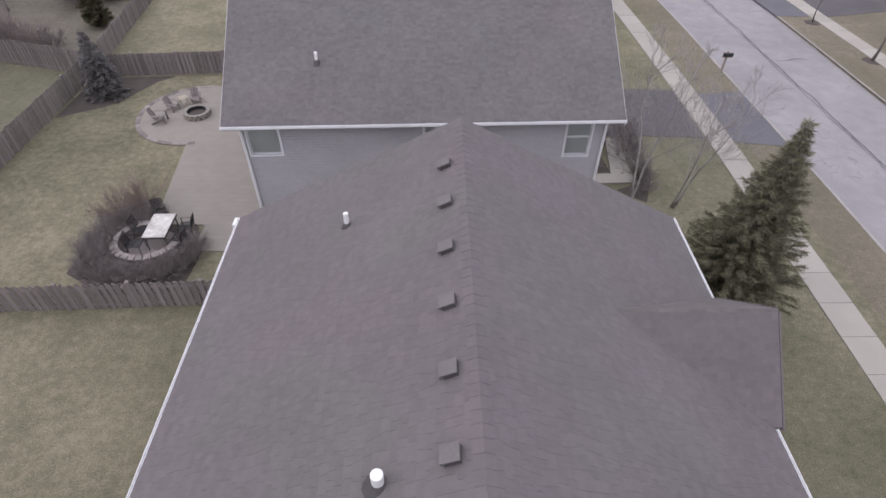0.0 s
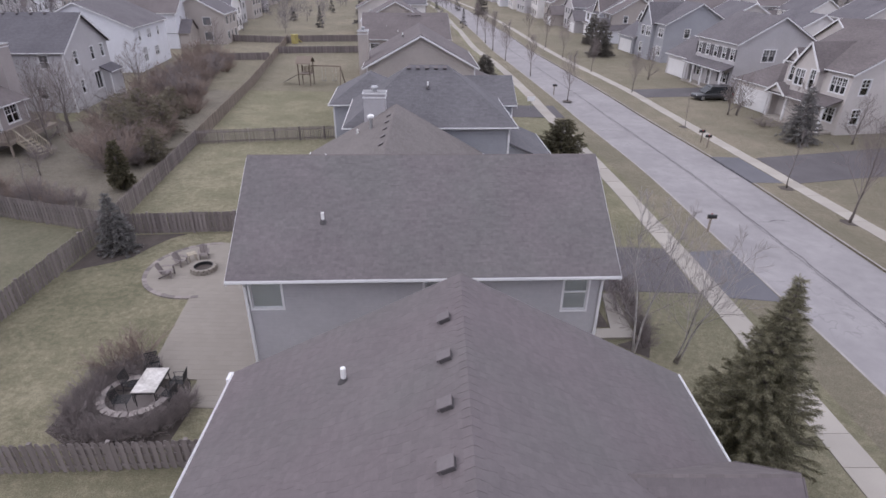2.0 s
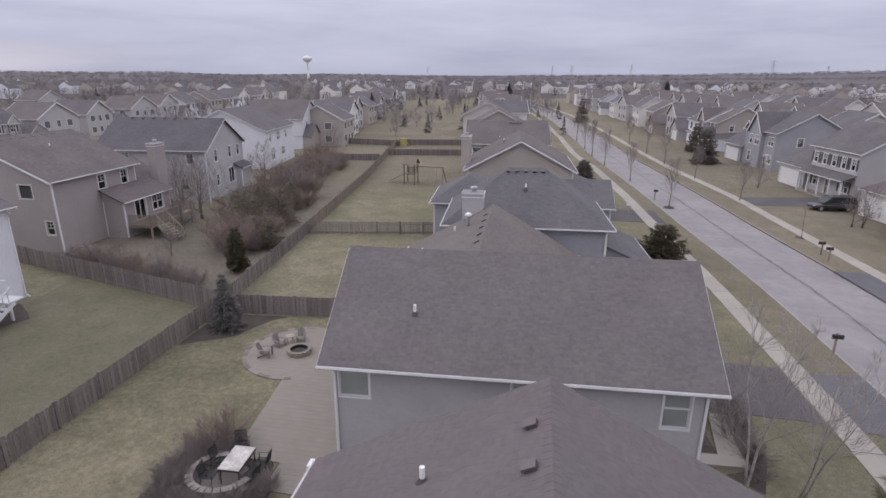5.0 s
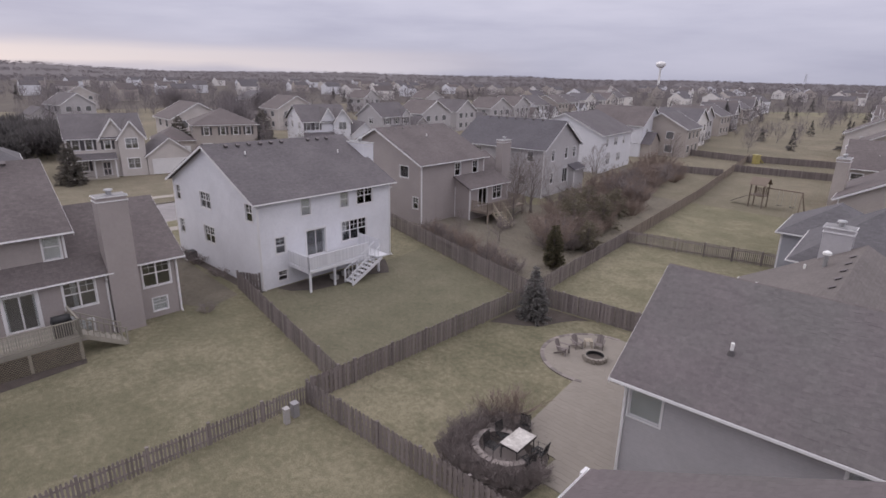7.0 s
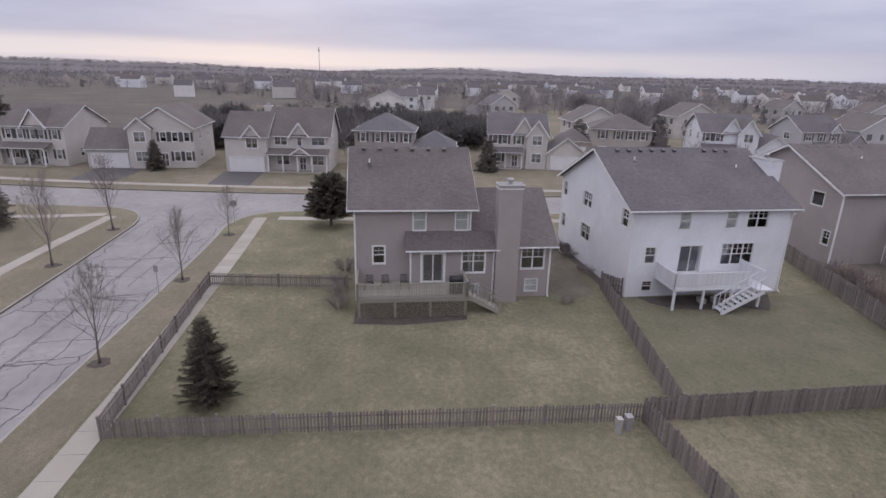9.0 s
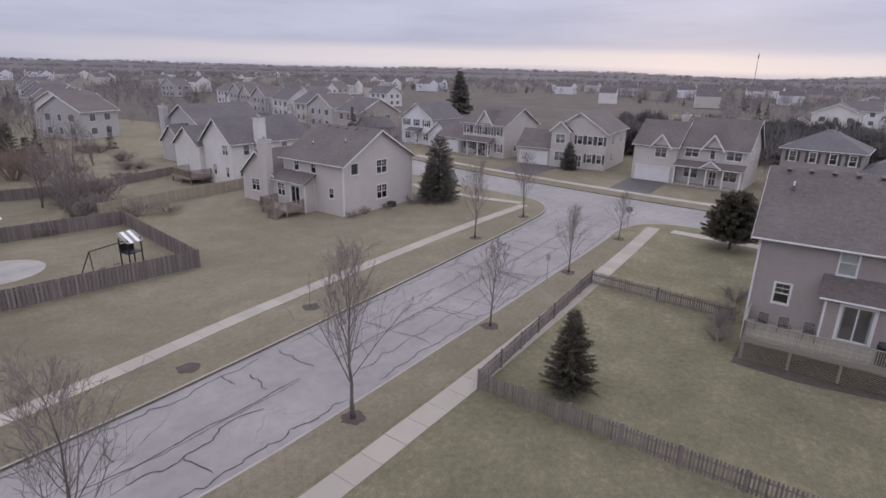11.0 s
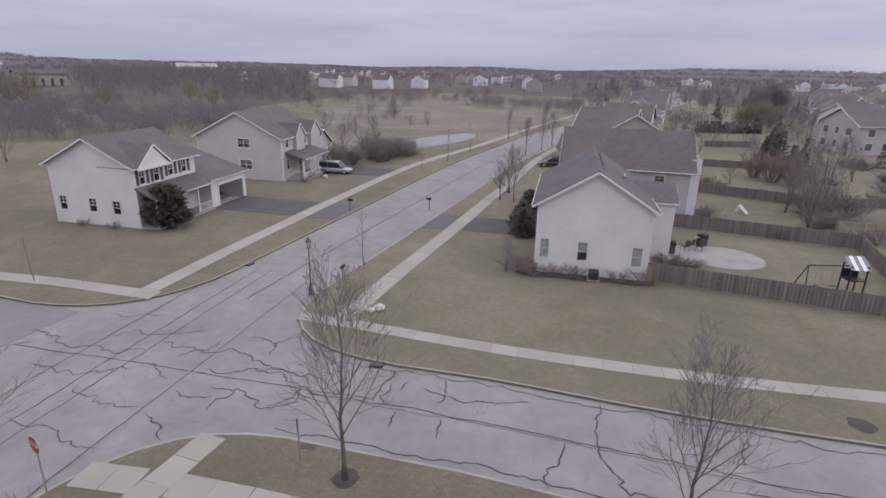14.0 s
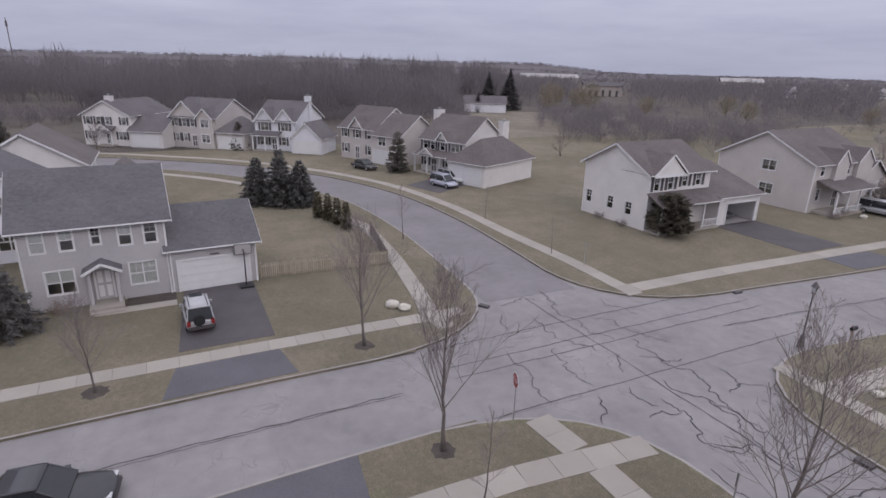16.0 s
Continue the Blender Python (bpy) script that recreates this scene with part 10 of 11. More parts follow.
model_house("beige two-storey house with centre gable and stepped garage wing", SID_BEIGE, SH_BROWN, 93.2, -27.6, 205, 8.0, 9.5, 5.2, 3.2, "x",
            [up(1.2, 0.85, 1, 3.6), up(4.0, 0.85, 1, 3.6), up(6.8, 0.85, 1, 3.6), low(1.2), low(6.8)], (), [(2.4, 5.6, 6.9)], door=4.0,
            wing=(8.04, 14.2, 0.9, 8.5, 4.6, 3.0, "gx", ((10.6, 3.0, 1.6, 1.35, 2),), ()))
model_house("white two-storey house with twin dormer gables and gabled garage", SID_WHITE, SH_GREY, 105.4, -15.4, 233, 7.6, 12.6, 5.3, 3.1, "x",
            [up(1.9, 1.5, 2, 3.6), up(5.7, 1.5, 2, 3.6), low(1.6, 1.5, 2), low(5.4)], (("E", 4.0, 3.8, 0.8, 1.2, 1), ("E", 8.5, 3.8, 0.8, 1.2, 1)), [(0.2, 3.6, 7.4), (4.0, 7.4, 7.3)], porch=(0, 5.0, 1.6, None), door=3.6,
            wing=(7.64, 13.2, 1.8, 5.0, 2.8, 2.5, "gy", (), ()), chimneys=((7.0, 7.9, 6.0, 7.2, 9.4),))
model_house("beige two-storey house with broad front gable and bay", SID_BEIGE, SH_GREY, 115.0, -2.0, 229, 9.4, 11.5, 5.4, 3.0, "x",
            [up(1.2, 0.85, 1, 3.7), up(2.9, 0.85, 1, 3.7), up(4.6, 0.85, 1, 3.7), low(1.2), low(2.9)], (), [(0.0, 6.0, 8.1)],
            bays=[(6.0, 9.2, 0.6, 7.0, ((7.6, 3.7, 1.7, 1.5, 2), (7.6, 1.0, 1.7, 1.5, 2)))], door=4.8, wing=(9.44, 15.2, 0.2, 7.0, 2.9, 2.6, "hip", (), ()))
model_house("cream two-storey house with full front gable and gabled garage wing", SID_CREAM, SH_GREY, 121.6, 12.4, 236, 9.6, 12.5, 5.4, 2.5, "y",
            [up(1.2, 0.85, 1, 3.7), up(3.2, 0.85, 1, 3.7), up(5.0, 0.85, 1, 3.7), up(8.2, 0.85, 1, 3.7), low(1.4, 1.5, 2), low(7.6, 1.5, 2)], (), porch=(3.4, 6.4, 1.4, 4.9), door=4.9,
            wing=(9.64, 16.0, 1.0, 7.5, 2.9, 2.6, "gx", (), ()), chimneys=((4.2, 5.4, 1.0, 2.0, 8.7),))
# front corner, turn: 0 faces south, 90 east, 180 north, 270 west
for wall, rf, st, x, y, a in (
        (SID_WHITE, SH_GREY, "front", -98.0, -76.0, 80), (SID_ASH, SH_GREY, "ridge", -103.6, 85.0, 94),
        (SID_WHITE, SH_DARK, "hip", 40.5, 47.0, 272), (SID_CREAM, SH_BROWN, "front", 62.0, 16.0, 270),
        (SID_WHITE, SH_BLUE, "front", 50.0, 18.5, 272)):
    suburb_house(f"{NAMES[wall]} two-storey house with shingle roof and front garage", wall, rf, st, x, y, a)


plain_house("house", "low white house with grey roof before the wood", 181.0, -117.0, 62.0, SID_WHITE, SH_GREY, 15.0, 8.0, 3.2, 2.4, "gx", [("S", 3.0, 1.0, 1.4, 1.3, 2), ("S", 8.0, 1.0, 1.4, 1.3, 2), ("W", 4.0, 1.0, 1.4, 1.3, 2)])


def lite_house(label, wall, roof_m, kind, w, d, ze, rise, wing):
    """A distant house: body, roof, trim, windows and a garage wing."""
    r = thing("house", pose(0, 0, -400), label, "house", "distant houses")
    g, rf, tr = Geo(), Geo(), Geo()
    o = 0.4
    if kind == "x":
        g.poly([(0, 0, 0), (0, 0, ze), (0, d / 2, ze + rise), (0, d, ze), (0, d, 0)]).poly([(w, 0, 0), (w, d, 0), (w, d, ze), (w, d / 2, ze + rise), (w, 0, ze)])
        g.poly([(0, 0, 0), (w, 0, 0), (w, 0, ze), (0, 0, ze)]).poly([(w, d, 0), (0, d, 0), (0, d, ze), (w, d, ze)])
        k = rise / (d / 2)
        for s in ((-o, 1), (d + o, -1)):
            a = [(-o, s[0], ze - o * k + 0.1), (w + o, s[0], ze - o * k + 0.1), (w + o, d / 2, ze + rise + 0.1), (-o, d / 2, ze + rise + 0.1)]
            rf.poly(a, [(p[0], abs(p[1] - d / 2) * 1.2) for p in a])
            tr.bar((-o, s[0], ze - o * k), (w + o, s[0], ze - o * k), 0.15)
            for xx in (-o, w + o):
                tr.bar((xx, s[0], ze - o * k), (xx, d / 2, ze + rise), 0.06, 0.22)
    else:
        g.poly([(0, 0, 0), (w, 0, 0), (w, 0, ze), (w / 2, 0, ze + rise), (0, 0, ze)]).poly([(0, d, 0), (0, d, ze), (w / 2, d, ze + rise), (w, d, ze), (w, d, 0)])
        g.poly([(0, d, 0), (0, 0, 0), (0, 0, ze), (0, d, ze)]).poly([(w, 0, 0), (w, d, 0), (w, d, ze), (w, 0, ze)])
        k = rise / (w / 2)
        for s in (-o, w + o):
            a = [(s, -o, ze - o * k + 0.1), (s, d + o, ze - o * k + 0.1), (w / 2, d + o, ze + rise + 0.1), (w / 2, -o, ze + rise + 0.1)]
            rf.poly(a, [(p[1], abs(p[0] - w / 2) * 1.2) for p in a])
            tr.bar((s, -o, ze - o * k), (s, d + o, ze - o * k), 0.15)
            for yy in (-o, d + o):
                tr.bar((s, yy, ze - o * k), (w / 2, yy, ze + rise), 0.06, 0.22)
    if wing:
        q = w + 5.6
        gw = Geo().poly([(w, -1, 0), (q, -1, 0), (q, -1, 2.8), (w + 2.8, -1, 4.8), (w, -1, 2.8)]).poly([(w, 5.5, 0), (w, 5.5, 2.8), (w + 2.8, 5.5, 4.8), (q, 5.5, 2.8), (q, 5.5, 0)])
        gw.poly([(w, 5.5, 0), (w, -1, 0), (w, -1, 2.8), (w, 5.5, 2.8)]).poly([(q, -1, 0), (q, 5.5, 0), (q, 5.5, 2.8), (q, -1, 2.8)])
        part("garage_wall", gw.weld(), wall, r)
        for s in (w - 0.3, w + 5.9):
            a = [(s, -1.3, 2.65), (s, 5.8, 2.65), (w + 2.8, 5.8, 4.9), (w + 2.8, -1.3, 4.9)]
            rf.poly(a, [(p[1], p[0]) for p in a])
    part("wall", g.weld(), wall, r)
    part("roof", rf, roof_m, r)
    ww = Geo()
    for side in "SNWE":
        span_ = w if side in "SN" else d
        for u in ((0.22, 0.5, 0.78) if side in "SN" else (0.3, 0.7)):
            uu = span_ * u
            x, y = {"S": (uu, 0), "N": (uu, d), "W": (0, uu), "E": (w, uu)}[side]
            for z in (0.9, 3.6):
                hw_ = 0.45 if u == 0.5 else 0.7
                ww.box(-hw_, hw_, -0.04, 0.02, z, z + 1.35, pose(x, y, 0, 0, 0, SIDE_ROT[side]))
                tr.box(-hw_ - 0.1, hw_ + 0.1, -0.02, 0.02, z - 0.1, z + 1.45, pose(x, y, 0, 0, 0, SIDE_ROT[side]))
    tagged(part("glazing", ww, SKYGLASS_FAR, r), kind="stuff")
    tagged(part("trim", tr, TRIM, r), kind="stuff")
    if wing:
        part("garage_door", Geo().box(w + 0.5, w + 5.1, -1.06, -1.0, 0, 2.2), TRIM, r)
    return r


# base colour lightened to stand for the sky mirrored in far panes
SKYGLASS_FAR = plain("sky_lightened_far_glass", (0.15, 0.15, 0.155), 0.15)
protos = []
prnd = random.Random(17)
for i in range(12):
    wall, rf = prnd.choice(PALE[:5] + PALE[:3]), prnd.choice(ROOFS[:3])
    protos.append(lite_house(f"distant {NAMES[wall]} house with dark shingle roof", wall, rf, "xy"[i % 2], prnd.uniform(9, 12), prnd.uniform(8.5, 11), prnd.uniform(5.3, 5.9), prnd.uniform(2.7, 3.3), i % 3 != 0))
used = set()


def far_house(x, y, a):
    p = prnd.choice(protos)
    if p.name in used:
        p = copy_thing(p, pose(x, y, 0, 0, 0, a))
    else:
        used.add(p.name)
        p.matrix_basis = pose(x, y, 0, 0, 0, a)


def open_field(x, y):
    """The brown open ground beyond the cross street."""
    b, q = math.degrees(math.atan2(-x, y)) % 360, math.hypot(x, y)
    return 108 < b < 131 and 122 < q < 420 or 98 < b <= 108 and 175 < q < 320


# rows along the streets: start, step along the row, count, turn
rows_ = []
for x0, y0, dx, dy, n, a in ((-6.0, 146.0, -2.4, 17.0, 10, 96), (-3.5, -108.0, -3.4, -17.5, 10, 80), (-57.0, 124.0, -3.5, 18.0, 12, -84), (-64.0, -128.0, -6.5, -18.5, 9, -70),
                             (32.0, 142.0, -2.2, 18.0, 12, -86), (66.0, 60.0, -1.0, 18.0, 16, 88), (92.0, 40.0, -1.5, 19.0, 17, -88),
                             (-106.0, 100.0, -4.0, 18.0, 12, 96), (-100.0, -96.0, -7.0, -17.0, 8, 76)):
    for i in range(n):
        rows_.append((x0 + dx * i + prnd.uniform(-1, 1), y0 + dy * i + prnd.uniform(-1.5, 1.5), a + prnd.uniform(-4, 4)))
for k in range(9):
    # further streets to the west, back to back, bending with distance
    for s in (0, 1):
        x0 = -128 - 58 * k - 27 * s
        for i in range(15):
            y = -330 + 54 * i + prnd.uniform(-16, 16) + 9 * k
            if prnd.random() < 0.62 - 0.02 * k:
                rows_.append((x0 + 14 * math.sin(y / 120 + k) + prnd.uniform(-4, 4), y, (90 if s == 0 else -90) + prnd.uniform(-15, 15)))
for k in range(7):
    for s in (0, 1):
        x0 = 128 + 60 * k + 27 * s
        for i in range(12):
            y = 150 + 52 * i + prnd.uniform(-16, 16)
            if prnd.random() < 0.6:
                rows_.append((x0 + 14 * math.sin(y / 130 + k) + prnd.uniform(-4, 4), y, (90 if s == 0 else -90) + prnd.uniform(-15, 15)))
for i in range(70):
    x, y = prnd.uniform(-330, 120), prnd.uniform(390, 900)
    rows_.append((x, y, prnd.choice((0, 90, 180, 270)) + prnd.uniform(-15, 15)))
for i in range(46):
    x, y = prnd.uniform(-620, -60), prnd.uniform(-760, -330)
    rows_.append((x, y, prnd.choice((0, 90, 180, 270)) + prnd.uniform(-15, 15)))
for i in range(44):
    a, q = radians(prnd.uniform(182, 214)), prnd.uniform(360, 900)
    rows_.append((-math.sin(a) * q, math.cos(a) * q, prnd.choice((0, 90, 180, 270))))
kept, plan = [], []
for x, y, a in rows_:
    if open_field(x, y):
        continue
    if all((x - p[0]) ** 2 + (y - p[1]) ** 2 > 14.5 ** 2 for p in kept):
        kept.append((x, y))
        plan.append((math.hypot(x, y), x, y, a))
plan.sort()
for q in plan[:125]:
    far_house(*q[1:])
# roofs beyond those are too small to tell apart: one mesh
bv, bf, bm_ = [], [], []
far_mats = [SID_BEIGE, SID_CREAM, SID_WHITE, SID_TAN, SH_BROWN, SH_GREY, SH_DARK]
for _, x, y, a in plan[125:]:
    m = pose(x, y, 0, 0, 0, a)
    w, d, e, rr_ = prnd.uniform(9, 14), prnd.uniform(8, 11), 5.6, prnd.uniform(2.6, 3.2)
    i = len(bv)
    bv += [tuple(m @ Vector(q)) for q in ((0, 0, 0), (w, 0, 0), (w, d, 0), (0, d, 0), (0, 0, e), (w, 0, e), (w, d, e), (0, d, e), (0, d / 2, e + rr_), (w, d / 2, e + rr_))]
    c1, c2 = prnd.randrange(4), 4 + prnd.randrange(3)
    for f_, c in (((0, 1, 5, 4), c1), ((2, 3, 7, 6), c1), ((1, 2, 6, 9, 5), c1), ((3, 0, 4, 8, 7), c1), ((4, 5, 9, 8), c2), ((6, 7, 8, 9), c2)):
        bf.append(tuple(i + t for t in f_))
        bm_.append(c)
me = bpy.data.meshes.new("far_roofs")
me.from_pydata(bv, [], bf)
for m in far_mats:
    me.materials.append(m)
me.polygons.foreach_set("material_index", bm_)
tagged(new("far_roofs", me), "small far-off houses with dark roofs", "houses", kind="stuff")
for p in protos:
    if p.name not in used:
        p.matrix_basis = pose(-700, 300 + 40 * protos.index(p), 0)


# ---------------------------------------------------------------- woods and far trees
def scatter(name, pts, hts, wid, blades, thin, mat, label, seed, evergreen=False, category="trees", ground=None):
    """Far trees as fans of slim shoots about a stem, all in one mesh."""
    rs = np.random.RandomState(seed)
    n = len(pts)
    pts, hts = np.asarray(pts, float), np.asarray(hts, float)
    T = blades
    zb = np.zeros(n) if ground is None else np.asarray(ground, float)
    base = np.repeat(np.c_[pts, zb], T, axis=0)
    h = np.repeat(hts, T)
    w = np.repeat(hts * wid, T)
    u = rs.rand(n * T)
    ang = rs.rand(n * T) * 2 * np.pi
    if evergreen:
        zc = 0.04 + 0.96 * u
        rad = w * (1 - zc) * (0.6 + 0.5 * rs.rand(n * T))
        a0 = base + np.c_[np.zeros((n * T, 2)), (h * zc)[:, None]]
        d = np.c_[np.cos(ang) * rad, np.sin(ang) * rad, -0.10 * h * rs.rand(n * T) + 0.03 * h]
    else:
        # shoots that radiate up and out through an egg-shaped crown
        q = rs.randn(n * T, 3)
        q *= (rs.rand(n * T) ** (1 / 3) / np.linalg.norm(q, axis=1))[:, None]
        pos = np.c_[q[:, :2] * w[:, None], h * (0.56 + 0.41 * q[:, 2])]
        out = pos - np.c_[np.zeros((n * T, 2)), h * 0.12]
        out = out / np.linalg.norm(out, axis=1)[:, None] + rs.randn(n * T, 3) * 0.28
        out /= np.linalg.norm(out, axis=1)[:, None]
        d = out * (h * (0.14 + 0.18 * rs.rand(n * T)))[:, None]
        a0 = base + pos - d * 0.6
        ang = np.arctan2(out[:, 1], out[:, 0])
    side = np.c_[-np.sin(ang), np.cos(ang), rs.randn(n * T) * 0.5] * (thin * h * (0.6 + 0.8 * rs.rand(n * T)))[:, None]
    if evergreen:
        v = np.stack([a0, a0 + d - side * 1.1, a0 + d + side * 1.1], 1).reshape(-1, 3)
    else:
        v = np.stack([a0 - side * 1.35, a0 + side * 1.35, a0 + d], 1).reshape(-1, 3)
    # stems
    s = np.c_[hts * 0.008 + 0.02, np.zeros(n), np.zeros(n)]
    b0 = np.c_[pts, zb - 0.3]
    t0 = np.c_[pts + rs.randn(n, 2) * 0.2, zb + hts * 0.75]
    for turn in (0, 1):
        q = s if not turn else s[:, [1, 0, 2]]
        v = np.vstack([v, np.stack([b0 - q, b0 + q, t0], 1).reshape(-1, 3)])
    me_ = bpy.data.meshes.new(name)
    k = len(v) // 3
    me_.vertices.add(len(v))
    me_.vertices.foreach_set("co", v.astype(np.float32).ravel())
    me_.loops.add(3 * k)
    me_.loops.foreach_set("vertex_index", np.arange(3 * k, dtype=np.int32))
    me_.polygons.add(k)
    me_.polygons.foreach_set("loop_start", np.arange(k, dtype=np.int32) * 3)
    me_.materials.append(mat)
    me_.update(calc_edges=True)
    return tagged(new(name, me_), label, category, kind="stuff")


rs = np.random.RandomState(4)


def polar(a0, a1, r0, r1, n):
    a = np.radians(rs.uniform(a0, a1, n))
    r = np.sqrt(rs.uniform(r0 ** 2, r1 ** 2, n))
    return np.c_[-np.sin(a) * r, np.cos(a) * r]


def clear_of_houses(p, d=8.0):
    k = np.array(kept + [(-41, 24), (-40, 5), (-46, 44), (-48, 66), (-46, 90), (-47, 110)])
    ok = np.array([((k - q) ** 2).sum(1).min() > d * d and not open_field(*q) for q in p])
    return p[ok]


def clear_ranch(p):
    """Keeps the view of the low white house open."""
    a = np.degrees(np.arctan2(-p[:, 0], p[:, 1])) % 360
    return p[(np.abs(a - 237.3) > 3.4) | (np.hypot(p[:, 0], p[:, 1]) > 232)]


# dense wood behind the bend, its edge some 170 m off
p = polar(236, 300, 165, 400, 1800)
p = p[(np.abs(np.degrees(np.arctan2(-p[:, 0], p[:, 1])) % 360 - 238.5) > 3.4) | (np.hypot(p[:, 0], p[:, 1]) > 285)]
a_, q_ = np.degrees(np.arctan2(-p[:, 0], p[:, 1])) % 360, np.hypot(p[:, 0], p[:, 1])
p = p[(a_ < 276) | (q_ > 240)]
clump = np.degrees(np.arctan2(-p[:, 0], p[:, 1]))
clump = 1.0 + 0.2 * np.sin(clump * 1.9) * np.sin(clump * 0.71 + 1.0) + 0.12 * np.sin(clump * 5.3)
scatter("woods", p, rs.uniform(7, 18, len(p)) * clump, 0.36, 150, 0.0036, HAZED_WOODS, "dense leafless grey-brown woods behind the houses", 1)
p = polar(206, 240, 260, 620, 1000)
p = p[np.abs(np.degrees(np.arctan2(-p[:, 0], p[:, 1])) % 360 - 227.8) > 2.6]
scatter("woods", p, rs.uniform(8, 14, len(p)), 0.36, 90, 0.005, HAZED_WOODS, "leafless grey-brown woods beyond the marsh", 2)
p = polar(238, 262, 300, 330, 60)
scatter("woods", p, rs.uniform(18, 23, len(p)), 0.24, 160, 0.003, HAZED_WOODS, "tall thin leafless trees over the wood's edge", 3)
p = clear_ranch(polar(234, 302, 158, 186, 420))
scatter("thicket", p, rs.uniform(2.5, 5.5, len(p)), 0.6, 120, 0.006, HAZED_WOODS, "leafless brush along the edge of the wood", 18, category="scrub")
# scrub and trees of the marsh
p = clear_ranch(np.vstack([polar(196, 232, 95, 260, 130), polar(222, 262, 160, 270, 420)]))
p = p[np.abs(p[:, 0] - (14 + (p[:, 1] + 92) * 0.16)) > 16]
scatter("scrub", p, rs.uniform(2.0, 5.0, len(p)), 0.5, 110, 0.006, HAZED_WOODS, "leafless brown scrub in the marsh", 4, category="scrub")
p = clear_ranch(np.vstack([polar(212, 231, 128, 178, 260), polar(222, 262, 150, 200, 260)]))
scatter("thicket", p, rs.uniform(2.5, 5.0, len(p)), 0.6, 150, 0.005, HAZED_WOODS, "dense leafless purple-brown thicket beyond the lawns", 14, category="scrub")
p = np.vstack([polar(188, 214, 235, 330, 220), np.c_[rs.uniform(-4, 40, 90), rs.uniform(-255, -212, 90)]])
scatter("thicket", p, rs.uniform(2.5, 5, len(p)), 0.6, 120, 0.008, HAZED_WOODS, "dense leafless purple-brown scrub beyond the marsh", 15, category="scrub")
p = np.array([(-49.3, -170.0), (-46.5, -173.0), (-52.0, -168.0)])
scatter("willow", p, np.array([8.5, 7.0, 7.5]), 0.48, 900, 0.006, WILLOW, "budding yellow-brown willow among the back yards", 16, category="tree")
p = np.array([(-67.6, -219.8), (-62.0, -215.0), (-71.0, -226.0), (-58.0, -196.0)])
scatter("bare_tree", p, np.array([13.0, 11.0, 12.0, 8.0]), 0.36, 900, 0.005, HAZED_WOODS, "tall brown leafless trees among the roofs", 17, category="tree")
p = np.array([(172.0, -131.0), (169.5, -148.0), (182.0, -152.0), (150.0, -158.0), (120.0, -172.0), (139.0, -186.0), (96.0, -196.0), (205.0, -160.0)])
scatter("willows", p, np.array([12.5, 12.5, 10.0, 8.0, 8.0, 9.0, 7.5, 10.0]), 0.42, 700, 0.0035, WILLOW, "budding yellow-brown willows beyond the meadow", 5)
# trees among the houses
p = clear_of_houses(np.vstack([polar(20, 185, 105, 440, 1500), polar(-38, 20, 120, 440, 420)]), 8.5)
p = p[(np.abs(p[:, 0] - 14) > 12)]
far = np.hypot(p[:, 0], p[:, 1]) > 210
scatter("bare_trees", p[~far], rs.uniform(4, 8.5, int((~far).sum())), 0.40, 240, 0.0036, HAZED_WOODS, "leafless trees standing among the houses", 6)
scatter("bare_trees", p[far], rs.uniform(5, 9, int(far.sum())), 0.40, 90, 0.008, HAZED_WOODS, "leafless trees standing among the farther houses", 26)
p = np.vstack([np.c_[-184 + 7 * rs.randn(26), 100 + 7 * rs.randn(26)], np.c_[-222 + 4 * rs.randn(8), 86 + 4 * rs.randn(8)], np.c_[-128 + 3 * rs.randn(6), 58 + 3 * rs.randn(6)]])
scatter("bare_trees", p, rs.uniform(7, 11, len(p)), 0.42, 420, 0.0045, HAZED_WOODS, "dense clump of leafless purple-brown trees", 27)
p = clear_of_houses(np.vstack([polar(20, 185, 105, 500, 260), polar(-38, 20, 140, 500, 90)]), 8.5)
p = p[(np.abs(p[:, 0] - 5) > 16) | (p[:, 1] > 0)]
scatter("evergreens", p, rs.uniform(3.5, 8, len(p)), 0.30, 150, 0.035, FARPINE, "dark evergreens standing among the houses", 7, True)
p = np.vstack([polar(78, 108, 114, 132, 110), polar(80, 107, 125, 165, 130)])
p = clear_of_houses(p, 7)
scatter("evergreens", p, rs.uniform(4, 6.8, len(p)), 0.46, 420, 0.016, FARPINE, "thick dark belt of pines behind the houses", 8)
conifer("spruce_tree", "tall dark spruce rising over the roofs", 201, -179.5, -112.3, 15.5, 4.6, GREYFIR, 20, 11, 2.2, 1.0, 0.1, 0.8, 0.05, 0.35, 0.16)
p = np.array([(187.0, -123.0), (219.0, -133.0), (180.0, -105.0), (-62, 190), (-20, 260), (60, 330)])
scatter("tall_evergreens", p, np.array([15.4, 14, 7, 9, 12, 13]), 0.40, 900, 0.02, FARPINE, "tall dark spruces rising over the roofs", 9, True)
p = polar(-40, 320, 380, 900, 4600)
p = p[np.array([not open_field(*q) for q in p])]
scatter("far_woods", p, rs.uniform(5, 9, len(p)), 0.55, 26, 0.030, HAZED_WOODS, "leafless trees between the far roofs", 10)
# low wooded rises along the skyline
SKY_BEARING = (0, 11, 23, 30, 36, 45, 53, 64, 71, 75, 79, 84, 89, 94, 100, 108, 119, 134, 144, 153, 160, 170, 176, 182, 189, 198, 210, 222, 228, 234, 245, 262, 285, 310, 324, 330, 337, 344, 354, 360)
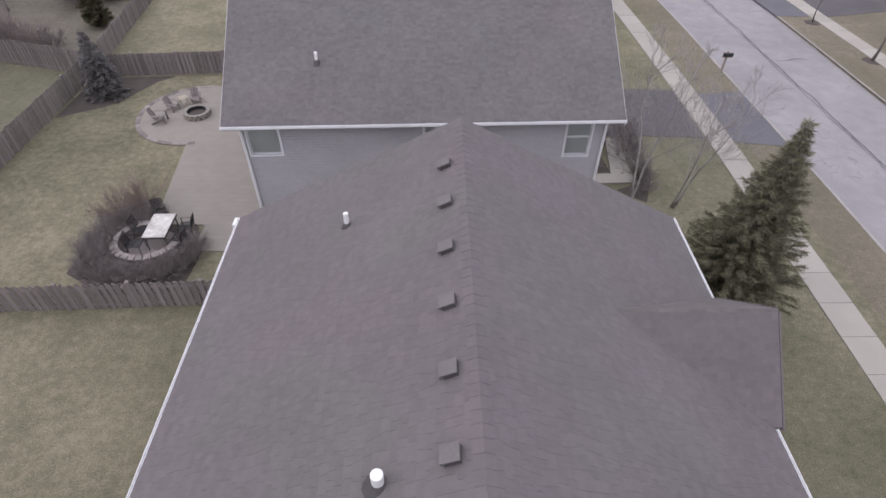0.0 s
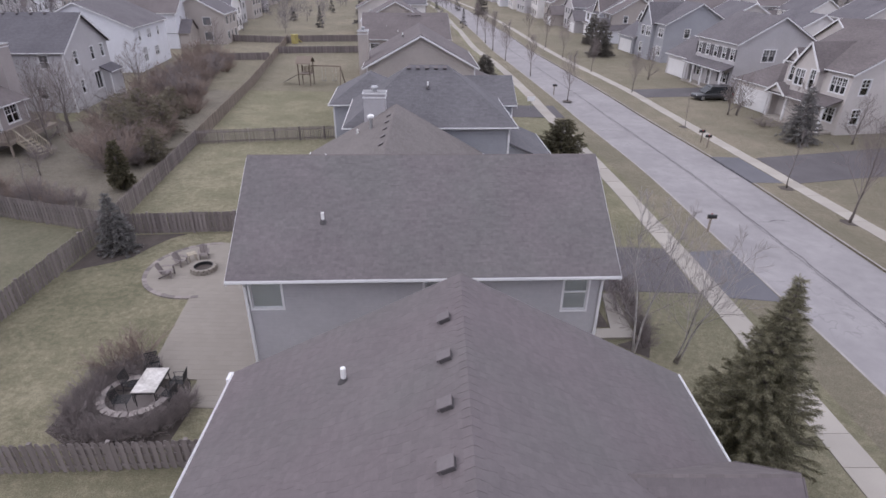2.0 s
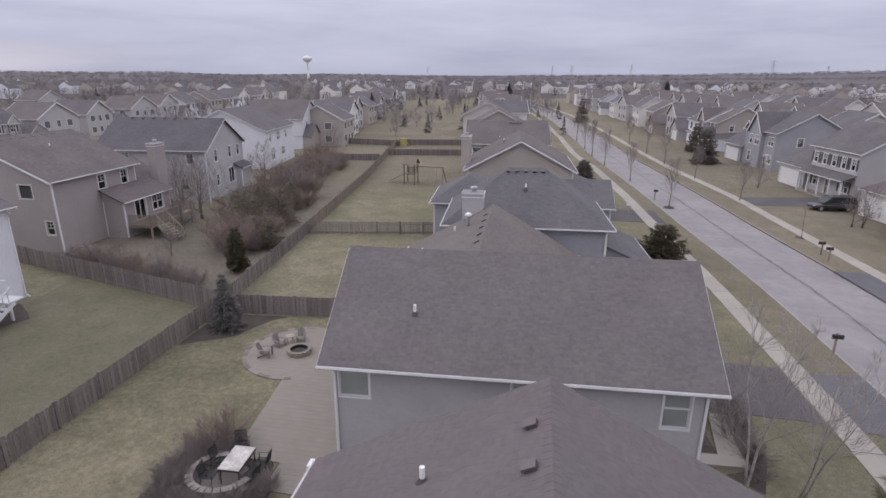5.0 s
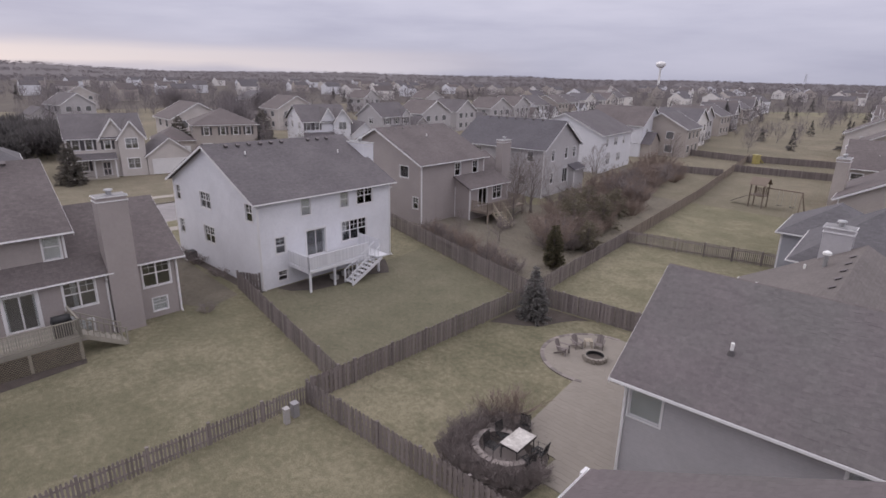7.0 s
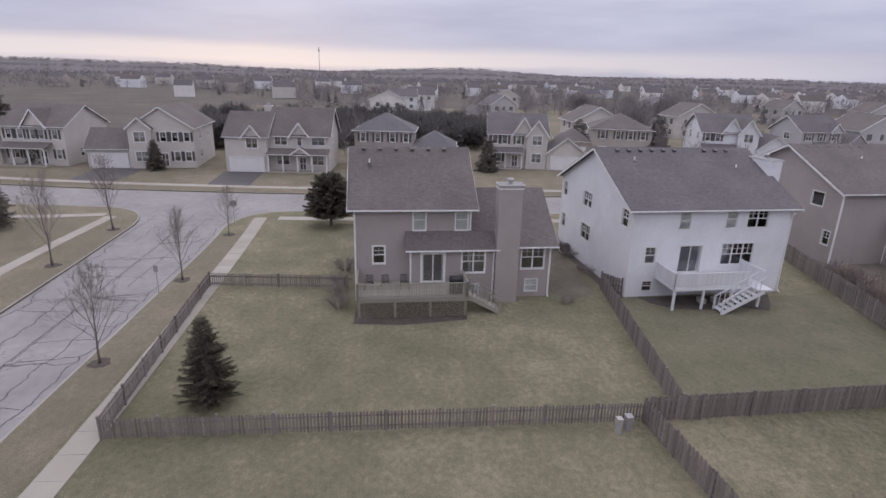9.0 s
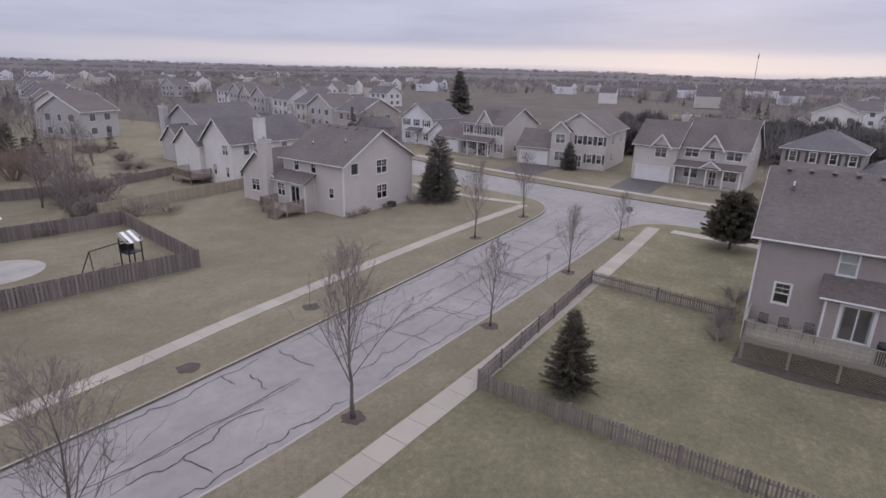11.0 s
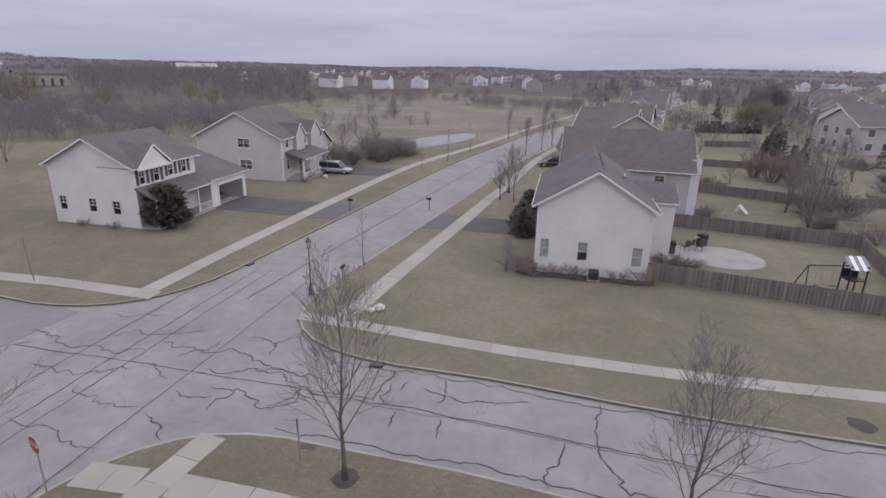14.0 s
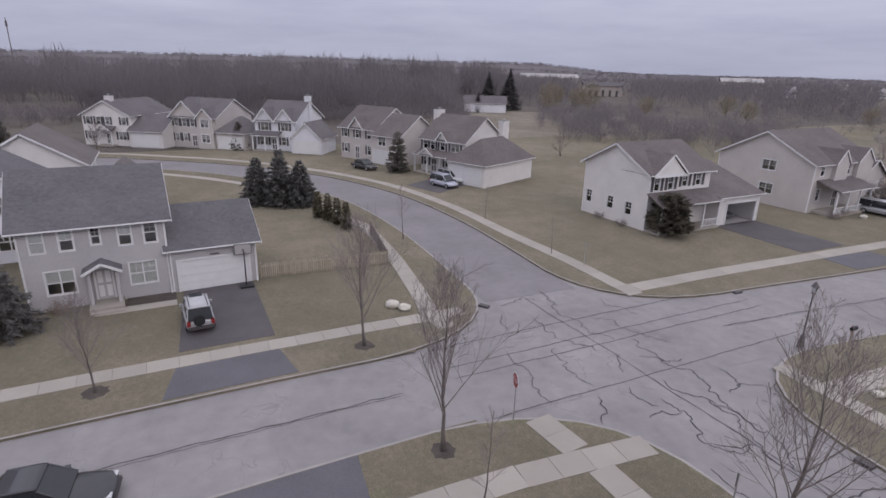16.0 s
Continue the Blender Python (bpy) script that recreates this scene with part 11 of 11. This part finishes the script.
SKY_HEIGHT = (10, 7, 10, 7, 13, 11, 17, 10, 10, 17, 26, 25, 17, 8, 11, 20, 23, 18, 17, 21, 19, 18, 9, 3, 10, 3, 8, 8, 12, 34, 34, 36, 27, 33, 38, 31, 23, 19, 12, 10)


def rise_at(a):
    """Height of the rises by compass bearing, counted to the left from +y."""
    b = np.radians(a)
    return np.interp(np.asarray(a) % 360, SKY_BEARING, SKY_HEIGHT) + 0.8 * np.sin(17 * b + 2.0) + 0.6 * np.sin(41 * b)


RISE = ((950, 0.0), (1250, 0.35), (1600, 0.8), (1900, 1.0), (2400, 1.1), (3700, 1.2))
g = Geo()
for k in range(180):
    for (r0, f0), (r1, f1) in zip(RISE, RISE[1:]):
        q = []
        for r_, f_, kk in ((r0, f0, k), (r1, f1, k), (r1, f1, k + 1), (r0, f0, k + 1)):
            a = 2.0 * kk
            q.append((-math.sin(radians(a)) * r_, math.cos(radians(a)) * r_, -0.16 + f_ * max(0.0, float(rise_at(a)))))
        g.poly(q[::-1])
structure("hills", g, HILL, "low wooded rises along the skyline", "ground")
for i, (r0, r1, n, h0, h1, f) in enumerate(((780, 1000, 2600, 6, 10, 0.0), (1150, 1350, 3000, 6, 9, 0.37), (1550, 1700, 3400, 6, 8, 0.8), (1850, 2000, 4200, 7, 9, 1.0))):
    p = polar(0, 360, r0, r1, n)
    a = np.degrees(np.arctan2(-p[:, 0], p[:, 1])) % 360
    scatter("skyline_woods", p, rs.uniform(h0, h1, len(p)), 0.95, 20, 0.075, HAZED_WOODS, "wooded grey-brown skyline", 20 + i, ground=f * np.maximum(0, rise_at(a)) * 0.95)


# ---------------------------------------------------------------- far landmarks
def at_bearing(deg, dist):
    a = radians(deg)
    return -math.sin(a) * dist, math.cos(a) * dist


x, y = at_bearing(24.1, 1335)
wt = thing("water_tower", pose(x, y, 0), "pale water tower with a bulging tank on a slim stem", "water tower")
part("stem", Geo().tube([(0, 0, 0), (0, 0, 6), (0, 0, 36), (0, 0, 41)], [5, 2.4, 2.0, 4.0], 20), PVC, wt, smooth=True)
part("tank", Geo().tube([(0, 0, 40), (0, 0, 43), (0, 0, 47), (0, 0, 50), (0, 0, 52.5), (0, 0, 53.5)], [4, 8.5, 10.5, 10, 6.5, 1.0], 24), PVC, wt, smooth=True)


def pylon(deg, dist, h):
    x_, y_ = at_bearing(deg, dist)
    r = thing("pylon", pose(x_, y_, 0, 0, 0, deg + 20), "grey lattice power pylon on the skyline", "pylon", "pylons")
    for ex, ey in ((-1, -1), (1, -1), (1, 1), (-1, 1)):
        part("leg", Geo().bar((ex * h * 0.09, ey * h * 0.09, 0), (ex * h * 0.015, ey * h * 0.015, h), 0.35), STEEL, r)
    for z in (0.68, 0.82, 0.95):
        part("cross_arm", Geo().bar((-h * 0.16, 0, h * z), (h * 0.16, 0, h * z), 0.4), STEEL, r)
    for i in range(5):
        part("brace", Geo().bar((-h * 0.09 * (1 - i / 6), 0, h * i / 6), (h * 0.09 * (1 - (i + 1) / 6), 0, h * (i + 1) / 6), 0.25), STEEL, r)


for deg, dist, h in ((-18.6, 1500, 50), (-22.6, 1700, 40), (-7.0, 1800, 48), (-1.5, 1900, 46), (0.3, 2100, 46), (12.5, 2200, 44)):
    pylon(deg, dist, h)
for deg, dist, h in ((95.4, 1300, 62), (279.7, 900, 60)):
    x, y = at_bearing(deg, dist)
    r = thing("radio_mast", pose(x, y, 0), "thin red-grey radio mast on the skyline", "mast")
    part("mast", Geo().bar((0, 0, 0), (0, 0, h), 0.9), VENTLID, r)
    part("antenna", Geo().box(-1, 1, -1, 1, h - 10, h - 4), VENTLID, r)


def shed(deg, dist, w, d, h, wall, top, label):
    x_, y_ = at_bearing(deg, dist)
    r = thing("barn", pose(x_, y_, 0, 0, 0, deg + 8), label, "building")
    part("wall", Geo().box(-w / 2, w / 2, -d / 2, d / 2, 0, h), wall, r)
    part("roof", Geo().poly([(-w / 2 - 1, -d / 2 - 1, h), (w / 2 + 1, -d / 2 - 1, h), (w / 2 + 1, 0, h + d * 0.16), (-w / 2 - 1, 0, h + d * 0.16)]).poly([(w / 2 + 1, d / 2 + 1, h), (-w / 2 - 1, d / 2 + 1, h), (-w / 2 - 1, 0, h + d * 0.16), (w / 2 + 1, 0, h + d * 0.16)]), top, r)
    for i in range(5):
        part("opening", Geo().box(-w * 0.4 + w * 0.18 * i, -w * 0.4 + w * 0.18 * i + w * 0.06, -d / 2 - 0.1, -d / 2, 0, h * 0.6), DARK, r)


shed(233.0, 800, 76, 30, 6.5, SID_TAN, FOUND, "long low building with a pale metal roof")
shed(227.8, 394, 24, 14, 6.5, SID_TAN, SH_GREY, "tan farm building beyond the meadow")
shed(216.0, 760, 44, 26, 8, SID_TAN, FOUND, "pale low building in the woods")
shed(238.0, 900, 30, 20, 14, SID_TAUPE, SH_BROWN, "red-brown barn on the rise")

# ---------------------------------------------------------------- shingle tabs of the two nearest roofs
hw = 5.3 + 0.42
own_e = [(hw, -5.02, zl), (hw, 11.17, zl), (0.025, 11.17, zr), (0.025, -5.02, zr)]
own_w = [(-hw, 11.17, zl + 0.012), (-hw, -5.02, zl + 0.012), (0, -5.02, zr + 0.012), (0, 11.17, zr + 0.012)]
tabs(own, own_e, TAB_OWN, "own_e", near_to=(1.0, 4.2, zr))
tabs(own, own_w, TAB_OWN, "own_west")
tabs(own, [(xe, ym - ye, zce), (xo, ym - ye, zce), (xo, ym, zc), (xi, ym, zc)], TAB_OWN, "cross")
nx0, nx1 = 0.0, 13.27
tabs(nb, [(nx0, 0.0, nzl), (nx1, 0.0, nzl), (nx1, 4.41, nzr), (nx0, 4.41, nzr)], TAB_N, "north", tab=0.19, course=0.115, thick=0.005)
